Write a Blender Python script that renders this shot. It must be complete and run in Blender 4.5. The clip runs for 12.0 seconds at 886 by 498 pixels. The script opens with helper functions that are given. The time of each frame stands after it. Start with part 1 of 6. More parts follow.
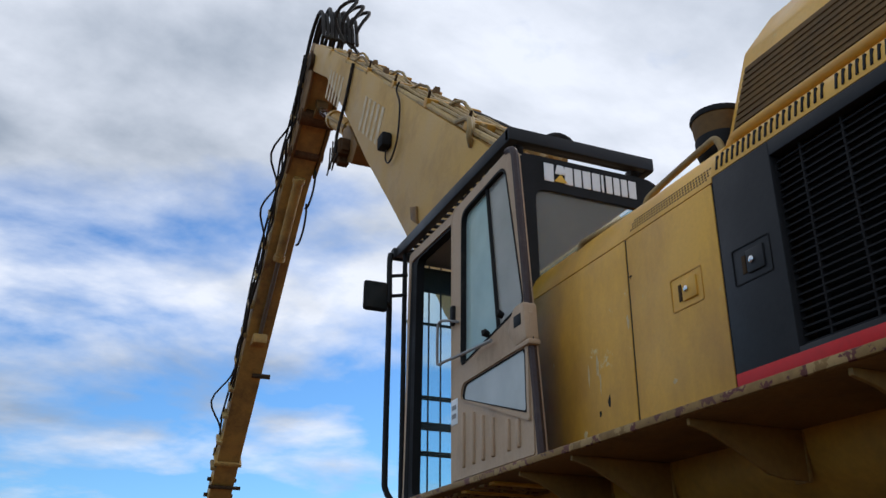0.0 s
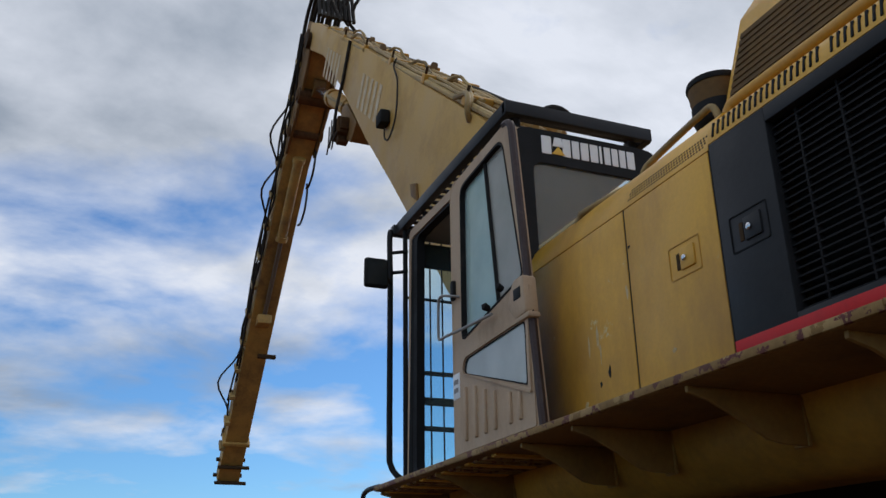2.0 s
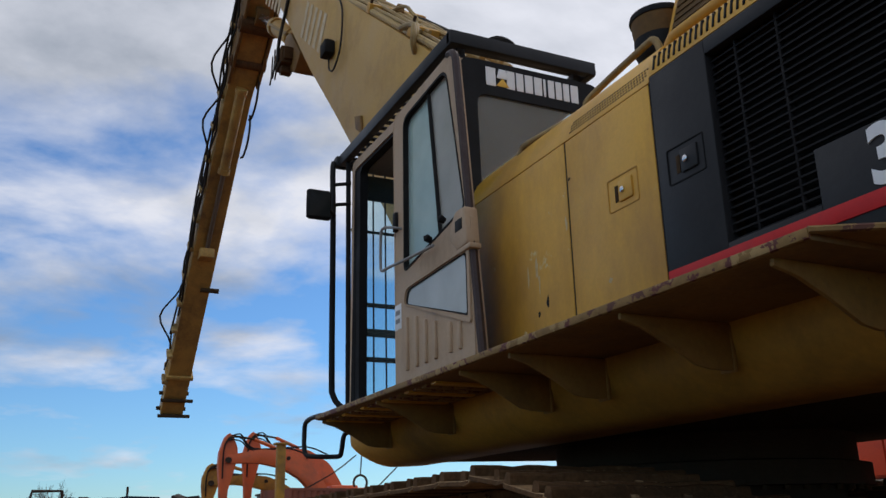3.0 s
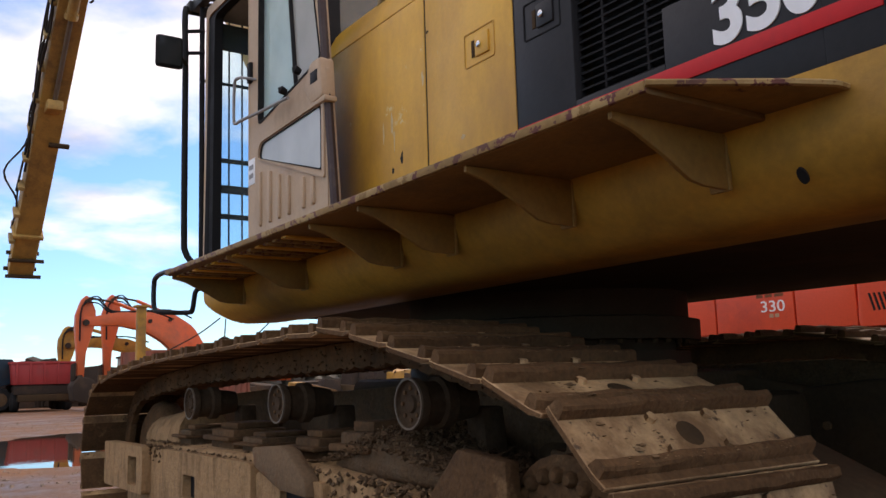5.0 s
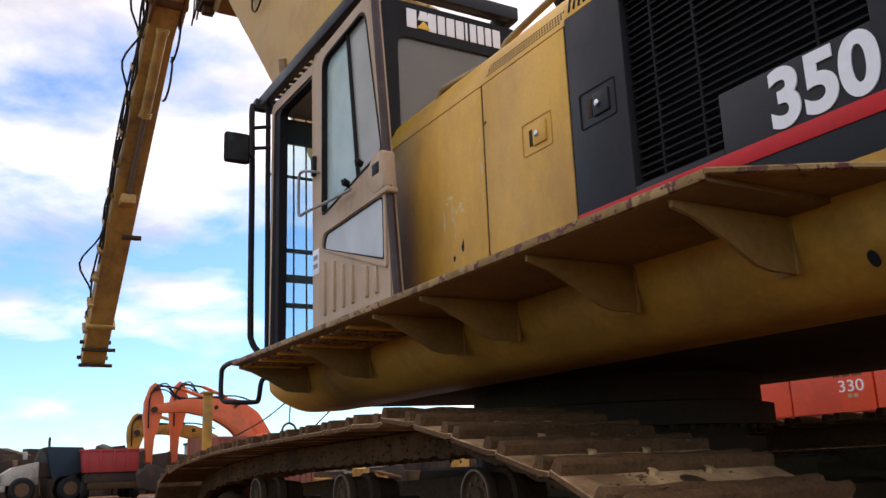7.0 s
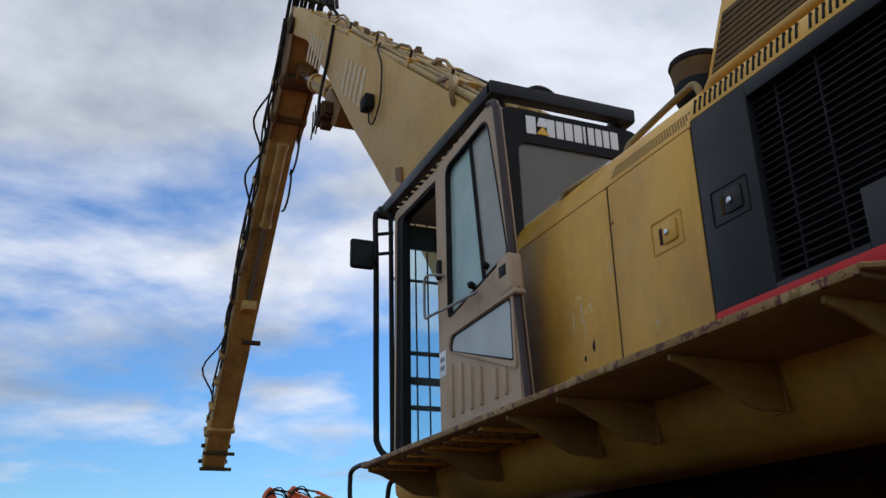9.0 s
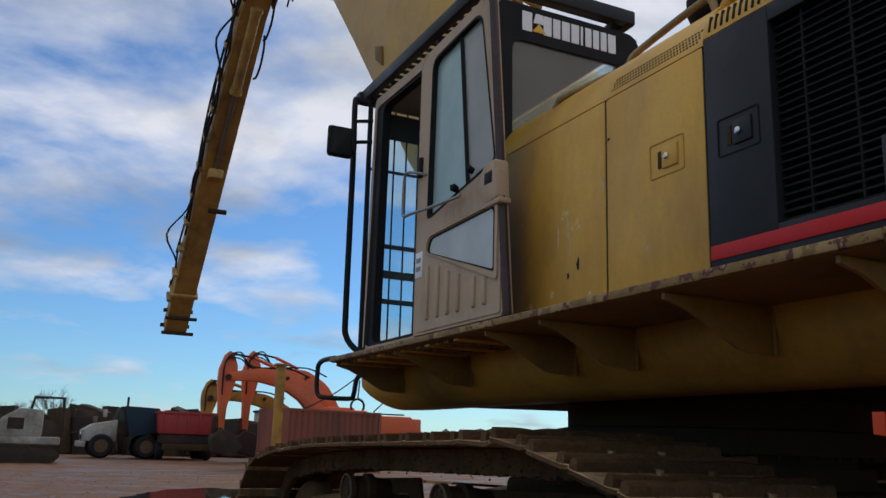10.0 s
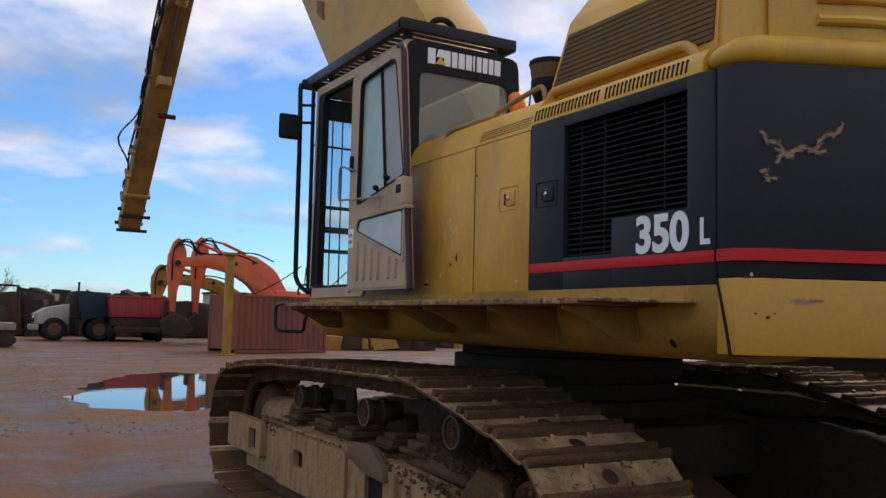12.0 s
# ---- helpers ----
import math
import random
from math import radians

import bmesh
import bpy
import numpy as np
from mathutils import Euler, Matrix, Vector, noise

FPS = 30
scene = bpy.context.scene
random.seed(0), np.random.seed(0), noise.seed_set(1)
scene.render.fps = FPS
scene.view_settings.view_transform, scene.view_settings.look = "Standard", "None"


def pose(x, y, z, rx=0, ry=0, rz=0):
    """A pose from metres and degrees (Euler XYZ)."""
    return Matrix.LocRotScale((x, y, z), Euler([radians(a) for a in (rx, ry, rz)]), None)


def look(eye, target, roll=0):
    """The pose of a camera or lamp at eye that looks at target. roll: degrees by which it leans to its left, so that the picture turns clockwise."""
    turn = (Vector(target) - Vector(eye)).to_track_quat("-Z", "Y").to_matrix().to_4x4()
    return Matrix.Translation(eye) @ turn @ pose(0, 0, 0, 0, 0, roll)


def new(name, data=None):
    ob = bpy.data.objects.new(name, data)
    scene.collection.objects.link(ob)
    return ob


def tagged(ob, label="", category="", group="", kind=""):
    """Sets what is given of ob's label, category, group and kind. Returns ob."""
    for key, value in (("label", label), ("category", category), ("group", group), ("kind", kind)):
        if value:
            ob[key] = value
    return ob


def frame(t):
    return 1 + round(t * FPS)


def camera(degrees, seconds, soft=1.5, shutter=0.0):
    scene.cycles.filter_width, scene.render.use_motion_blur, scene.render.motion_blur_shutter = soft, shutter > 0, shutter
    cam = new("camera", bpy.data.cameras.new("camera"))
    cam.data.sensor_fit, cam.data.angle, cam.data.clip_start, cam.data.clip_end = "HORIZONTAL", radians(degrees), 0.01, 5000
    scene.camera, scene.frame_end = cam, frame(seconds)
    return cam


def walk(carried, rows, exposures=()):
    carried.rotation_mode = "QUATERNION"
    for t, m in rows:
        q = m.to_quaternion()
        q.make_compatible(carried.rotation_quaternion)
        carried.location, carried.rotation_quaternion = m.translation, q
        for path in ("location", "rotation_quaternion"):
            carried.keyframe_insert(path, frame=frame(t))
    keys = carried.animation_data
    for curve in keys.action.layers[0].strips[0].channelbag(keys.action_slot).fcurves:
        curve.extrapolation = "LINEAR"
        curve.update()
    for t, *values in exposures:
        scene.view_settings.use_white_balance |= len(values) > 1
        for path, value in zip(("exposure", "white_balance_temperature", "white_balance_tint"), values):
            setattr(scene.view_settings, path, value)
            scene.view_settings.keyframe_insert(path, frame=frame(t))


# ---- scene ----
cam = camera(54.2, 12.0)
PATH = [
    (0, (-2.585, 3.481, 1.061), (-0.887, 2.781, 1.852), 0.5),
    (0.5, (-2.577, 3.477, 1.06), (-0.879, 2.779, 1.853), 0.4),
    (1, (-2.57, 3.476, 1.065), (-0.866, 2.776, 1.842), 0.1),
    (1.5, (-2.583, 3.472, 1.067), (-0.871, 2.772, 1.83), -0.4),
    (2, (-2.585, 3.457, 1.052), (-0.865, 2.756, 1.795), -0.7),
    (2.5, (-2.581, 3.461, 1.063), (-0.854, 2.74, 1.768), -1.1),
    (3, (-2.586, 3.436, 1.029), (-0.87, 2.604, 1.631), -1.4),
    (3.5, (-2.571, 3.375, 0.987), (-0.911, 2.338, 1.397), -0.7),
    (5.5, (-2.582, 3.353, 0.986), (-0.95, 2.236, 1.279), -1.8),
    (6, (-2.584, 3.357, 0.988), (-0.948, 2.245, 1.286), -1.8),
    (6.5, (-2.588, 3.359, 0.995), (-0.95, 2.255, 1.314), -1.9),
    (7, (-2.592, 3.364, 1.009), (-0.92, 2.381, 1.495), -2.2),
    (7.5, (-2.599, 3.426, 1.037), (-0.905, 2.635, 1.747), -2.8),
    (7.7, (-2.606, 3.434, 1.042), (-0.911, 2.69, 1.8), -3.3),
    (9.3, (-2.601, 3.48, 0.992), (-0.878, 2.739, 1.687), -0.6),
    (9.5, (-2.563, 3.464, 1.005), (-0.831, 2.713, 1.663), -0.3),
    (10, (-2.491, 3.503, 1.153), (-0.732, 2.66, 1.597), 1.8),
    (10.5, (-2.818, 3.648, 1.415), (-1.082, 2.696, 1.703), 2.0),
    (11, (-3.231, 3.842, 1.492), (-1.488, 2.885, 1.708), 1.4),
    (11.5, (-3.668, 3.962, 1.476), (-1.908, 3.027, 1.649), 1.2),
    (12, (-4.072, 4.127, 1.499), (-2.336, 3.147, 1.667), 1.4),
]
SKY_STRENGTH, SUN_STRENGTH, CLOUD_SHIFT = 0.115, 1.5, (0.3, 0.1, 0)
# seconds, stops, kelvin, tint
EXPOSURES = [(0, 0.15, 6500, 11), (0.5, -0.28, 6450, 10), (1.0, -0.5, 6400, 10), (1.5, -0.16, 6500, 10), (2.5, -0.05, 6600, 12), (3.0, -0.08, 6700, 13), (3.5, -0.1, 6900, 18), (3.7, 0.0, 7000, 20), (5.3, 0.84, 7600, 24), (6.5, 0.86, 7600, 24), (7.0, 0.82, 7500, 23), (7.5, 0.32, 6700, 12), (7.7, 0.2, 6600, 11), (9.3, 0.02, 6550, 12), (10.0, -0.12, 6650, 13), (10.5, -0.18, 6900, 18), (11.0, -0.08, 7100, 19), (11.5, -0.05, 7000, 18), (12, 0.2, 6900, 18)]
walk(cam, [(t, look(eye, target, roll)) for t, eye, target, roll in PATH], EXPOSURES)

# ---- world and sun ----
SUN_AZ, SUN_EL = radians(-58), radians(36)
SUN_DIR = Vector((math.cos(SUN_AZ) * math.cos(SUN_EL), math.sin(SUN_AZ) * math.cos(SUN_EL), math.sin(SUN_EL)))


def build_world():
    w = bpy.data.worlds.new("world")
    scene.world = w
    w.use_nodes = True
    nt = w.node_tree
    nt.nodes.clear()
    N, L = nt.nodes.new, nt.links.new
    out, bg = N("ShaderNodeOutputWorld"), N("ShaderNodeBackground")
    sky = N("ShaderNodeTexSky")
    sky.sky_type, sky.sun_disc = "NISHITA", False
    sky.sun_elevation, sky.sun_rotation = SUN_EL, math.pi / 2 - SUN_AZ
    sky.dust_density, sky.ozone_density, sky.air_density = 0.15, 2.5, 1.0
    tc = N("ShaderNodeTexCoord")
    # clouds: the direction is thrown onto a flat layer overhead, so that they crowd together towards the horizon
    sep = N("ShaderNodeSeparateXYZ")
    L(tc.outputs["Generated"], sep.inputs[0])
    up = N("ShaderNodeMath"); up.operation = "ADD"; up.inputs[1].default_value = 0.22
    L(sep.outputs["Z"], up.inputs[0])
    mx = N("ShaderNodeMath"); mx.operation = "MAXIMUM"; mx.inputs[1].default_value = 0.12
    L(up.outputs[0], mx.inputs[0])
    dx, dy = N("ShaderNodeMath"), N("ShaderNodeMath")
    for d, a in ((dx, "X"), (dy, "Y")):
        d.operation = "DIVIDE"
        L(sep.outputs[a], d.inputs[0]); L(mx.outputs[0], d.inputs[1])
    cmb = N("ShaderNodeCombineXYZ")
    L(dx.outputs[0], cmb.inputs[0]); L(dy.outputs[0], cmb.inputs[1])
    mp = N("ShaderNodeMapping")
    mp.inputs["Rotation"].default_value = (0, 0, radians(-20))
    mp.inputs["Scale"].default_value = (1.15, 0.95, 1)
    mp.inputs["Location"].default_value = CLOUD_SHIFT
    L(cmb.outputs[0], mp.inputs[0])
    n1, n2 = N("ShaderNodeTexNoise"), N("ShaderNodeTexNoise")
    for n, s, det, ro in ((n1, 1.9, 10, 0.55), (n2, 1.3, 8, 0.55)):
        n.inputs["Scale"].default_value, n.inputs["Detail"].default_value, n.inputs["Roughness"].default_value = s, det, ro
        n.inputs["Distortion"].default_value = 0.15
        L(mp.outputs[0], n.inputs["Vector"])
    # more cover high up than near the horizon
    cov = N("ShaderNodeMapRange")
    cov.inputs["From Min"].default_value, cov.inputs["From Max"].default_value = 0.0, 0.55
    cov.inputs["To Min"].default_value, cov.inputs["To Max"].default_value = -0.14, 0.20
    L(sep.outputs["Z"], cov.inputs["Value"])
    a1 = N("ShaderNodeMath"); a1.operation = "ADD"
    L(n1.outputs["Fac"], a1.inputs[0]); L(cov.outputs[0], a1.inputs[1])
    ramp = N("ShaderNodeValToRGB")
    ramp.color_ramp.elements[0].position, ramp.color_ramp.elements[1].position = 0.44, 0.66
    L(a1.outputs[0], ramp.inputs[0])
    shade = N("ShaderNodeValToRGB")
    shade.color_ramp.elements[0].position, shade.color_ramp.elements[0].color = 0.38, (3.0, 3.55, 4.35, 1)
    shade.color_ramp.elements[1].position, shade.color_ramp.elements[1].color = 0.60, (7.2, 7.7, 8.6, 1)
    L(n2.outputs["Fac"], shade.inputs[0])
    mix = N("ShaderNodeMix"); mix.data_type = "RGBA"
    L(ramp.outputs["Color"], mix.inputs["Factor"])
    tint = N("ShaderNodeMix"); tint.data_type, tint.blend_type = "RGBA", "MULTIPLY"
    tint.inputs["Factor"].default_value = 1.0
    tint.inputs["B"].default_value = (0.50, 0.80, 1.08, 1)
    L(sky.outputs[0], tint.inputs["A"])
    dot = N("ShaderNodeVectorMath"); dot.operation = "DOT_PRODUCT"
    dot.inputs[1].default_value = SUN_DIR
    L(tc.outputs["Generated"], dot.inputs[0])
    glow = N("ShaderNodeMapRange")
    glow.inputs["From Min"].default_value, glow.inputs["From Max"].default_value = -0.7, 0.5
    glow.inputs["To Min"].default_value, glow.inputs["To Max"].default_value = 1.25, 0.95
    L(dot.outputs["Value"], glow.inputs["Value"])
    lit = N("ShaderNodeVectorMath"); lit.operation = "SCALE"
    L(shade.outputs["Color"], lit.inputs[0]); L(glow.outputs[0], lit.inputs["Scale"])
    L(tint.outputs["Result"], mix.inputs["A"]); L(lit.outputs[0], mix.inputs["B"])
    L(mix.outputs["Result"], bg.inputs["Color"])
    bg.inputs["Strength"].default_value = SKY_STRENGTH
    L(bg.outputs[0], out.inputs[0])


build_world()
sun_lamp = bpy.data.lights.new("sun", "SUN")
sun_lamp.energy, sun_lamp.angle, sun_lamp.color = SUN_STRENGTH, radians(6), (1.0, 0.92, 0.80)
sun = new("sun", sun_lamp)
sun.matrix_world = look(SUN_DIR * 60, (0, 0, 0))


# ---- materials ----
def material(name, base, rough=0.6, metal=0.0, dirt=None, dirt_amount=0.35, scale=6.0, grain=40.0, vary=0.12, bump=0.15, streaks=0.0, spec=0.5, random_tint=0.0, wear=None, wear_amount=0.0):
    """A painted, rusty or dirty surface: base colour with variation at two scales, dirt patches, chips of wear and fine relief, in metres."""
    m = bpy.data.materials.new(name)
    m.use_nodes = True
    nt = m.node_tree
    N, L = nt.nodes.new, nt.links.new
    bs = nt.nodes["Principled BSDF"]
    bs.inputs["Metallic"].default_value = metal
    bs.inputs["Specular IOR Level"].default_value = spec
    geo = N("ShaderNodeNewGeometry")
    mp = N("ShaderNodeMapping")
    L(geo.outputs["Position"], mp.inputs["Vector"])
    oi = N("ShaderNodeObjectInfo")
    big, small = N("ShaderNodeTexNoise"), N("ShaderNodeTexNoise")
    big.inputs["Scale"].default_value, big.inputs["Detail"].default_value, big.inputs["Roughness"].default_value = scale, 6, 0.62
    small.inputs["Scale"].default_value, small.inputs["Detail"].default_value = grain, 4
    L(mp.outputs[0], big.inputs["Vector"]); L(mp.outputs[0], small.inputs["Vector"])
    add = N("ShaderNodeMath"); add.operation = "ADD"
    L(big.outputs["Fac"], add.inputs[0]); L(small.outputs["Fac"], add.inputs[1])
    rng = N("ShaderNodeMapRange")
    rng.inputs["From Min"].default_value, rng.inputs["From Max"].default_value = 0.6, 1.4
    rng.inputs["To Min"].default_value, rng.inputs["To Max"].default_value = 1 - vary, 1 + vary
    L(add.outputs[0], rng.inputs["Value"])
    value = rng.outputs[0]
    if random_tint:
        r2 = N("ShaderNodeMapRange")
        r2.inputs["To Min"].default_value, r2.inputs["To Max"].default_value = 1 - random_tint, 1 + random_tint
        L(oi.outputs["Random"], r2.inputs["Value"])
        mu = N("ShaderNodeMath"); mu.operation = "MULTIPLY"
        L(value, mu.inputs[0]); L(r2.outputs[0], mu.inputs[1])
        value = mu.outputs[0]
    hsv = N("ShaderNodeHueSaturation")
    hsv.inputs["Color"].default_value = (*base, 1)
    L(value, hsv.inputs["Value"])
    colour = hsv.outputs[0]
    if dirt:
        dn = N("ShaderNodeTexNoise")
        dn.inputs["Scale"].default_value, dn.inputs["Detail"].default_value, dn.inputs["Roughness"].default_value = scale * 0.55, 9, 0.7
        m2 = N("ShaderNodeMapping")
        m2.inputs["Location"].default_value = (3.1, 7.7, 1.3)
        if streaks:
            m2.inputs["Scale"].default_value = (1, 1, 1 / streaks)
        L(geo.outputs["Position"], m2.inputs["Vector"]); L(m2.outputs[0], dn.inputs["Vector"])
        dr = N("ShaderNodeMapRange")
        dr.inputs["From Min"].default_value, dr.inputs["From Max"].default_value = 0.68 - 0.36 * dirt_amount, 0.98 - 0.42 * dirt_amount
        L(dn.outputs["Fac"], dr.inputs["Value"])
        mixd = N("ShaderNodeMix"); mixd.data_type = "RGBA"
        mixd.inputs["B"].default_value = (*dirt, 1)
        L(dr.outputs[0], mixd.inputs["Factor"]); L(colour, mixd.inputs["A"])
        colour = mixd.outputs["Result"]
    if wear:
        wn = N("ShaderNodeTexNoise")
        wn.inputs["Scale"].default_value, wn.inputs["Detail"].default_value, wn.inputs["Roughness"].default_value = scale * 2.3, 8, 0.75
        L(mp.outputs[0], wn.inputs["Vector"])
        wr = N("ShaderNodeMapRange")
        wr.inputs["From Min"].default_value, wr.inputs["From Max"].default_value = 0.74 - 0.3 * wear_amount, 0.78 - 0.3 * wear_amount
        L(wn.outputs["Fac"], wr.inputs["Value"])
        mixw = N("ShaderNodeMix"); mixw.data_type = "RGBA"
        mixw.inputs["B"].default_value = (*wear, 1)
        L(wr.outputs[0], mixw.inputs["Factor"]); L(colour, mixw.inputs["A"])
        colour = mixw.outputs["Result"]
    L(colour, bs.inputs["Base Color"])
    rr = N("ShaderNodeMapRange")
    rr.inputs["From Min"].default_value, rr.inputs["From Max"].default_value = 0.3, 0.7
    rr.inputs["To Min"].default_value, rr.inputs["To Max"].default_value = max(0.02, rough - 0.13), min(1, rough + 0.13)
    L(big.outputs["Fac"], rr.inputs["Value"]); L(rr.outputs[0], bs.inputs["Roughness"])
    bp = N("ShaderNodeBump")
    bp.inputs["Strength"].default_value, bp.inputs["Distance"].default_value = bump, 0.01
    L(add.outputs[0], bp.inputs["Height"]); L(bp.outputs[0], bs.inputs["Normal"])
    return m


def glass(name, tint, rough=0.03, alpha=0.25, base=(0.5, 0.6, 0.6)):
    """A thin pane: mostly see-through, with a glossy coat and a patchy film for dust and reflected sky."""
    m = bpy.data.materials.new(name)
    m.use_nodes = True
    nt = m.node_tree
    N, L = nt.nodes.new, nt.links.new
    bs = nt.nodes["Principled BSDF"]
    bs.inputs["Base Color"].default_value = (*base, 1)
    bs.inputs["Roughness"].default_value = rough
    tr = N("ShaderNodeBsdfTransparent")
    tr.inputs["Color"].default_value = (*tint, 1)
    mix = N("ShaderNodeMixShader")
    noi = N("ShaderNodeTexNoise")
    noi.inputs["Scale"].default_value, noi.inputs["Detail"].default_value = 4.0, 6
    geo = N("ShaderNodeNewGeometry")
    L(geo.outputs["Position"], noi.inputs["Vector"])
    mr = N("ShaderNodeMapRange")
    mr.inputs["To Min"].default_value, mr.inputs["To Max"].default_value = alpha * 0.7, alpha * 1.3
    L(noi.outputs["Fac"], mr.inputs["Value"])
    L(mr.outputs[0], mix.inputs[0]); L(tr.outputs[0], mix.inputs[1]); L(bs.outputs[0], mix.inputs[2])
    L(mix.outputs[0], nt.nodes["Material Output"].inputs["Surface"])
    return m


yellow = material("yellow_paint", (0.71, 0.365, 0.034), 0.45, dirt=(0.41, 0.195, 0.026), dirt_amount=0.6, scale=2.2, grain=60, vary=0.08, bump=0.06, streaks=2.2, wear=(0.58, 0.39, 0.12), wear_amount=0.28)


def add_soot(m, x0, x1, strength):
    """A smear of exhaust soot that thickens from x0 to x1, with a ragged edge."""
    nt = m.node_tree
    N, L = nt.nodes.new, nt.links.new
    bs = nt.nodes["Principled BSDF"]
    old = bs.inputs["Base Color"].links[0].from_socket
    geo, sp, no = N("ShaderNodeNewGeometry"), N("ShaderNodeSeparateXYZ"), N("ShaderNodeTexNoise")
    no.inputs["Scale"].default_value, no.inputs["Detail"].default_value = 5.0, 6
    L(geo.outputs["Position"], sp.inputs[0]); L(geo.outputs["Position"], no.inputs["Vector"])
    ad = N("ShaderNodeMath"); ad.operation = "MULTIPLY_ADD"
    ad.inputs[1].default_value, ad.inputs[2].default_value = 0.30, -0.15
    L(no.outputs["Fac"], ad.inputs[0])
    su = N("ShaderNodeMath"); su.operation = "ADD"
    L(sp.outputs["X"], su.inputs[0]); L(ad.outputs[0], su.inputs[1])
    mr = N("ShaderNodeMapRange")
    mr.inputs["From Min"].default_value, mr.inputs["From Max"].default_value, mr.inputs["To Max"].default_value = x0, x1, strength
    mr.interpolation_type = "SMOOTHSTEP"
    L(su.outputs[0], mr.inputs["Value"])
    mix = N("ShaderNodeMix"); mix.data_type = "RGBA"
    mix.inputs["B"].default_value = (0.035, 0.026, 0.018, 1)
    L(mr.outputs[0], mix.inputs["Factor"]); L(old, mix.inputs["A"]); L(mix.outputs["Result"], bs.inputs["Base Color"])
    return m


yellow_sooty = add_soot(material("sooty_yellow_paint", (0.71, 0.365, 0.034), 0.45, dirt=(0.41, 0.195, 0.026), dirt_amount=0.62, scale=2.2, grain=60, vary=0.08, bump=0.06, streaks=2.2, wear=(0.64, 0.49, 0.22), wear_amount=0.34), 0.62, 1.02, 0.75)
yellow_boom = material("faded_yellow_paint", (0.53, 0.31, 0.08), 0.6, spec=0.3, dirt=(0.32, 0.175, 0.045), dirt_amount=0.5, scale=1.4, grain=40, vary=0.1, bump=0.08, wear=(0.50, 0.40, 0.22), wear_amount=0.15)
stick_paint = material("grimy_stick_paint", (0.46, 0.26, 0.06), 0.6, dirt=(0.13, 0.07, 0.03), dirt_amount=0.62, scale=2.2, grain=45, vary=0.2, bump=0.2, wear=(0.06, 0.04, 0.025), wear_amount=0.3)
# gussets and end plate: yellow darkened to carry the shade under the catwalk
gusset_shaded_paint = material("shaded_brownish_yellow_paint", (0.27, 0.14, 0.032), 0.6, spec=0.3, dirt=(0.11, 0.06, 0.022), dirt_amount=0.55, scale=2.6, grain=45, vary=0.2, bump=0.15, wear=(0.09, 0.035, 0.02), wear_amount=0.25)
# base frame: oil stains, and a darker yellow for the catwalk's shade
oily_shaded_yellow = material("oil_stained_and_shaded_yellow", (0.46, 0.23, 0.03), 0.55, spec=0.35, dirt=(0.13, 0.065, 0.018), dirt_amount=0.62, scale=1.6, grain=40, vary=0.2, bump=0.15)
pipe_paint = material("muddy_pipe_paint", (0.40, 0.26, 0.09), 0.65, dirt=(0.11, 0.07, 0.035), dirt_amount=0.6, scale=4, grain=45, vary=0.25, bump=0.2, random_tint=0.25)
yellow_dirty = material("grimy_yellow_paint", (0.54, 0.265, 0.03), 0.55, dirt=(0.30, 0.15, 0.035), dirt_amount=0.4, scale=2.5, grain=50, vary=0.10, bump=0.06, wear=(0.24, 0.07, 0.05), wear_amount=0.12)
# brown grime; on the catwalk plate its darkness also stands for shade below
grime_and_shade = material("brown_grime_and_shade", (0.22, 0.115, 0.032), 0.7, spec=0.25, dirt=(0.10, 0.055, 0.025), dirt_amount=0.65, scale=3.5, grain=50, vary=0.2, bump=0.2)
def flaking(name, coats, stops, scale=11.0, rough=0.65):
    """Coats of old paint flaked away in hard-edged patches, coarse and fine, with a step in the relief at their rims."""
    m = bpy.data.materials.new(name)
    m.use_nodes = True
    nt = m.node_tree
    N, L = nt.nodes.new, nt.links.new
    bs = nt.nodes["Principled BSDF"]
    bs.inputs["Roughness"].default_value, bs.inputs["Specular IOR Level"].default_value = rough, 0.25
    geo, big, fine = N("ShaderNodeNewGeometry"), N("ShaderNodeTexNoise"), N("ShaderNodeTexNoise")
    for n, sc, det in ((big, scale, 7), (fine, scale * 6, 4)):
        n.inputs["Scale"].default_value, n.inputs["Detail"].default_value, n.inputs["Roughness"].default_value = sc, det, 0.6
        L(geo.outputs["Position"], n.inputs["Vector"])
    ramp = N("ShaderNodeValToRGB")
    ramp.color_ramp.interpolation = "CONSTANT"
    e = ramp.color_ramp.elements
    while len(e) < len(coats):
        e.new(0.5)
    for el, c, p in zip(e, coats, stops):
        el.position, el.color = p, (*c, 1)
    L(big.outputs["Fac"], ramp.inputs[0])
    vary = N("ShaderNodeMapRange")
    vary.inputs["To Min"].default_value, vary.inputs["To Max"].default_value = 0.6, 1.4
    L(fine.outputs["Fac"], vary.inputs["Value"])
    hsv = N("ShaderNodeHueSaturation")
    L(ramp.outputs["Color"], hsv.inputs["Color"]); L(vary.outputs[0], hsv.inputs["Value"]); L(hsv.outputs[0], bs.inputs["Base Color"])
    bp = N("ShaderNodeBump")
    bp.inputs["Strength"].default_value, bp.inputs["Distance"].default_value = 0.5, 0.003
    L(ramp.outputs["Color"], bp.inputs["Height"]); L(bp.outputs[0], bs.inputs["Normal"])
    return m


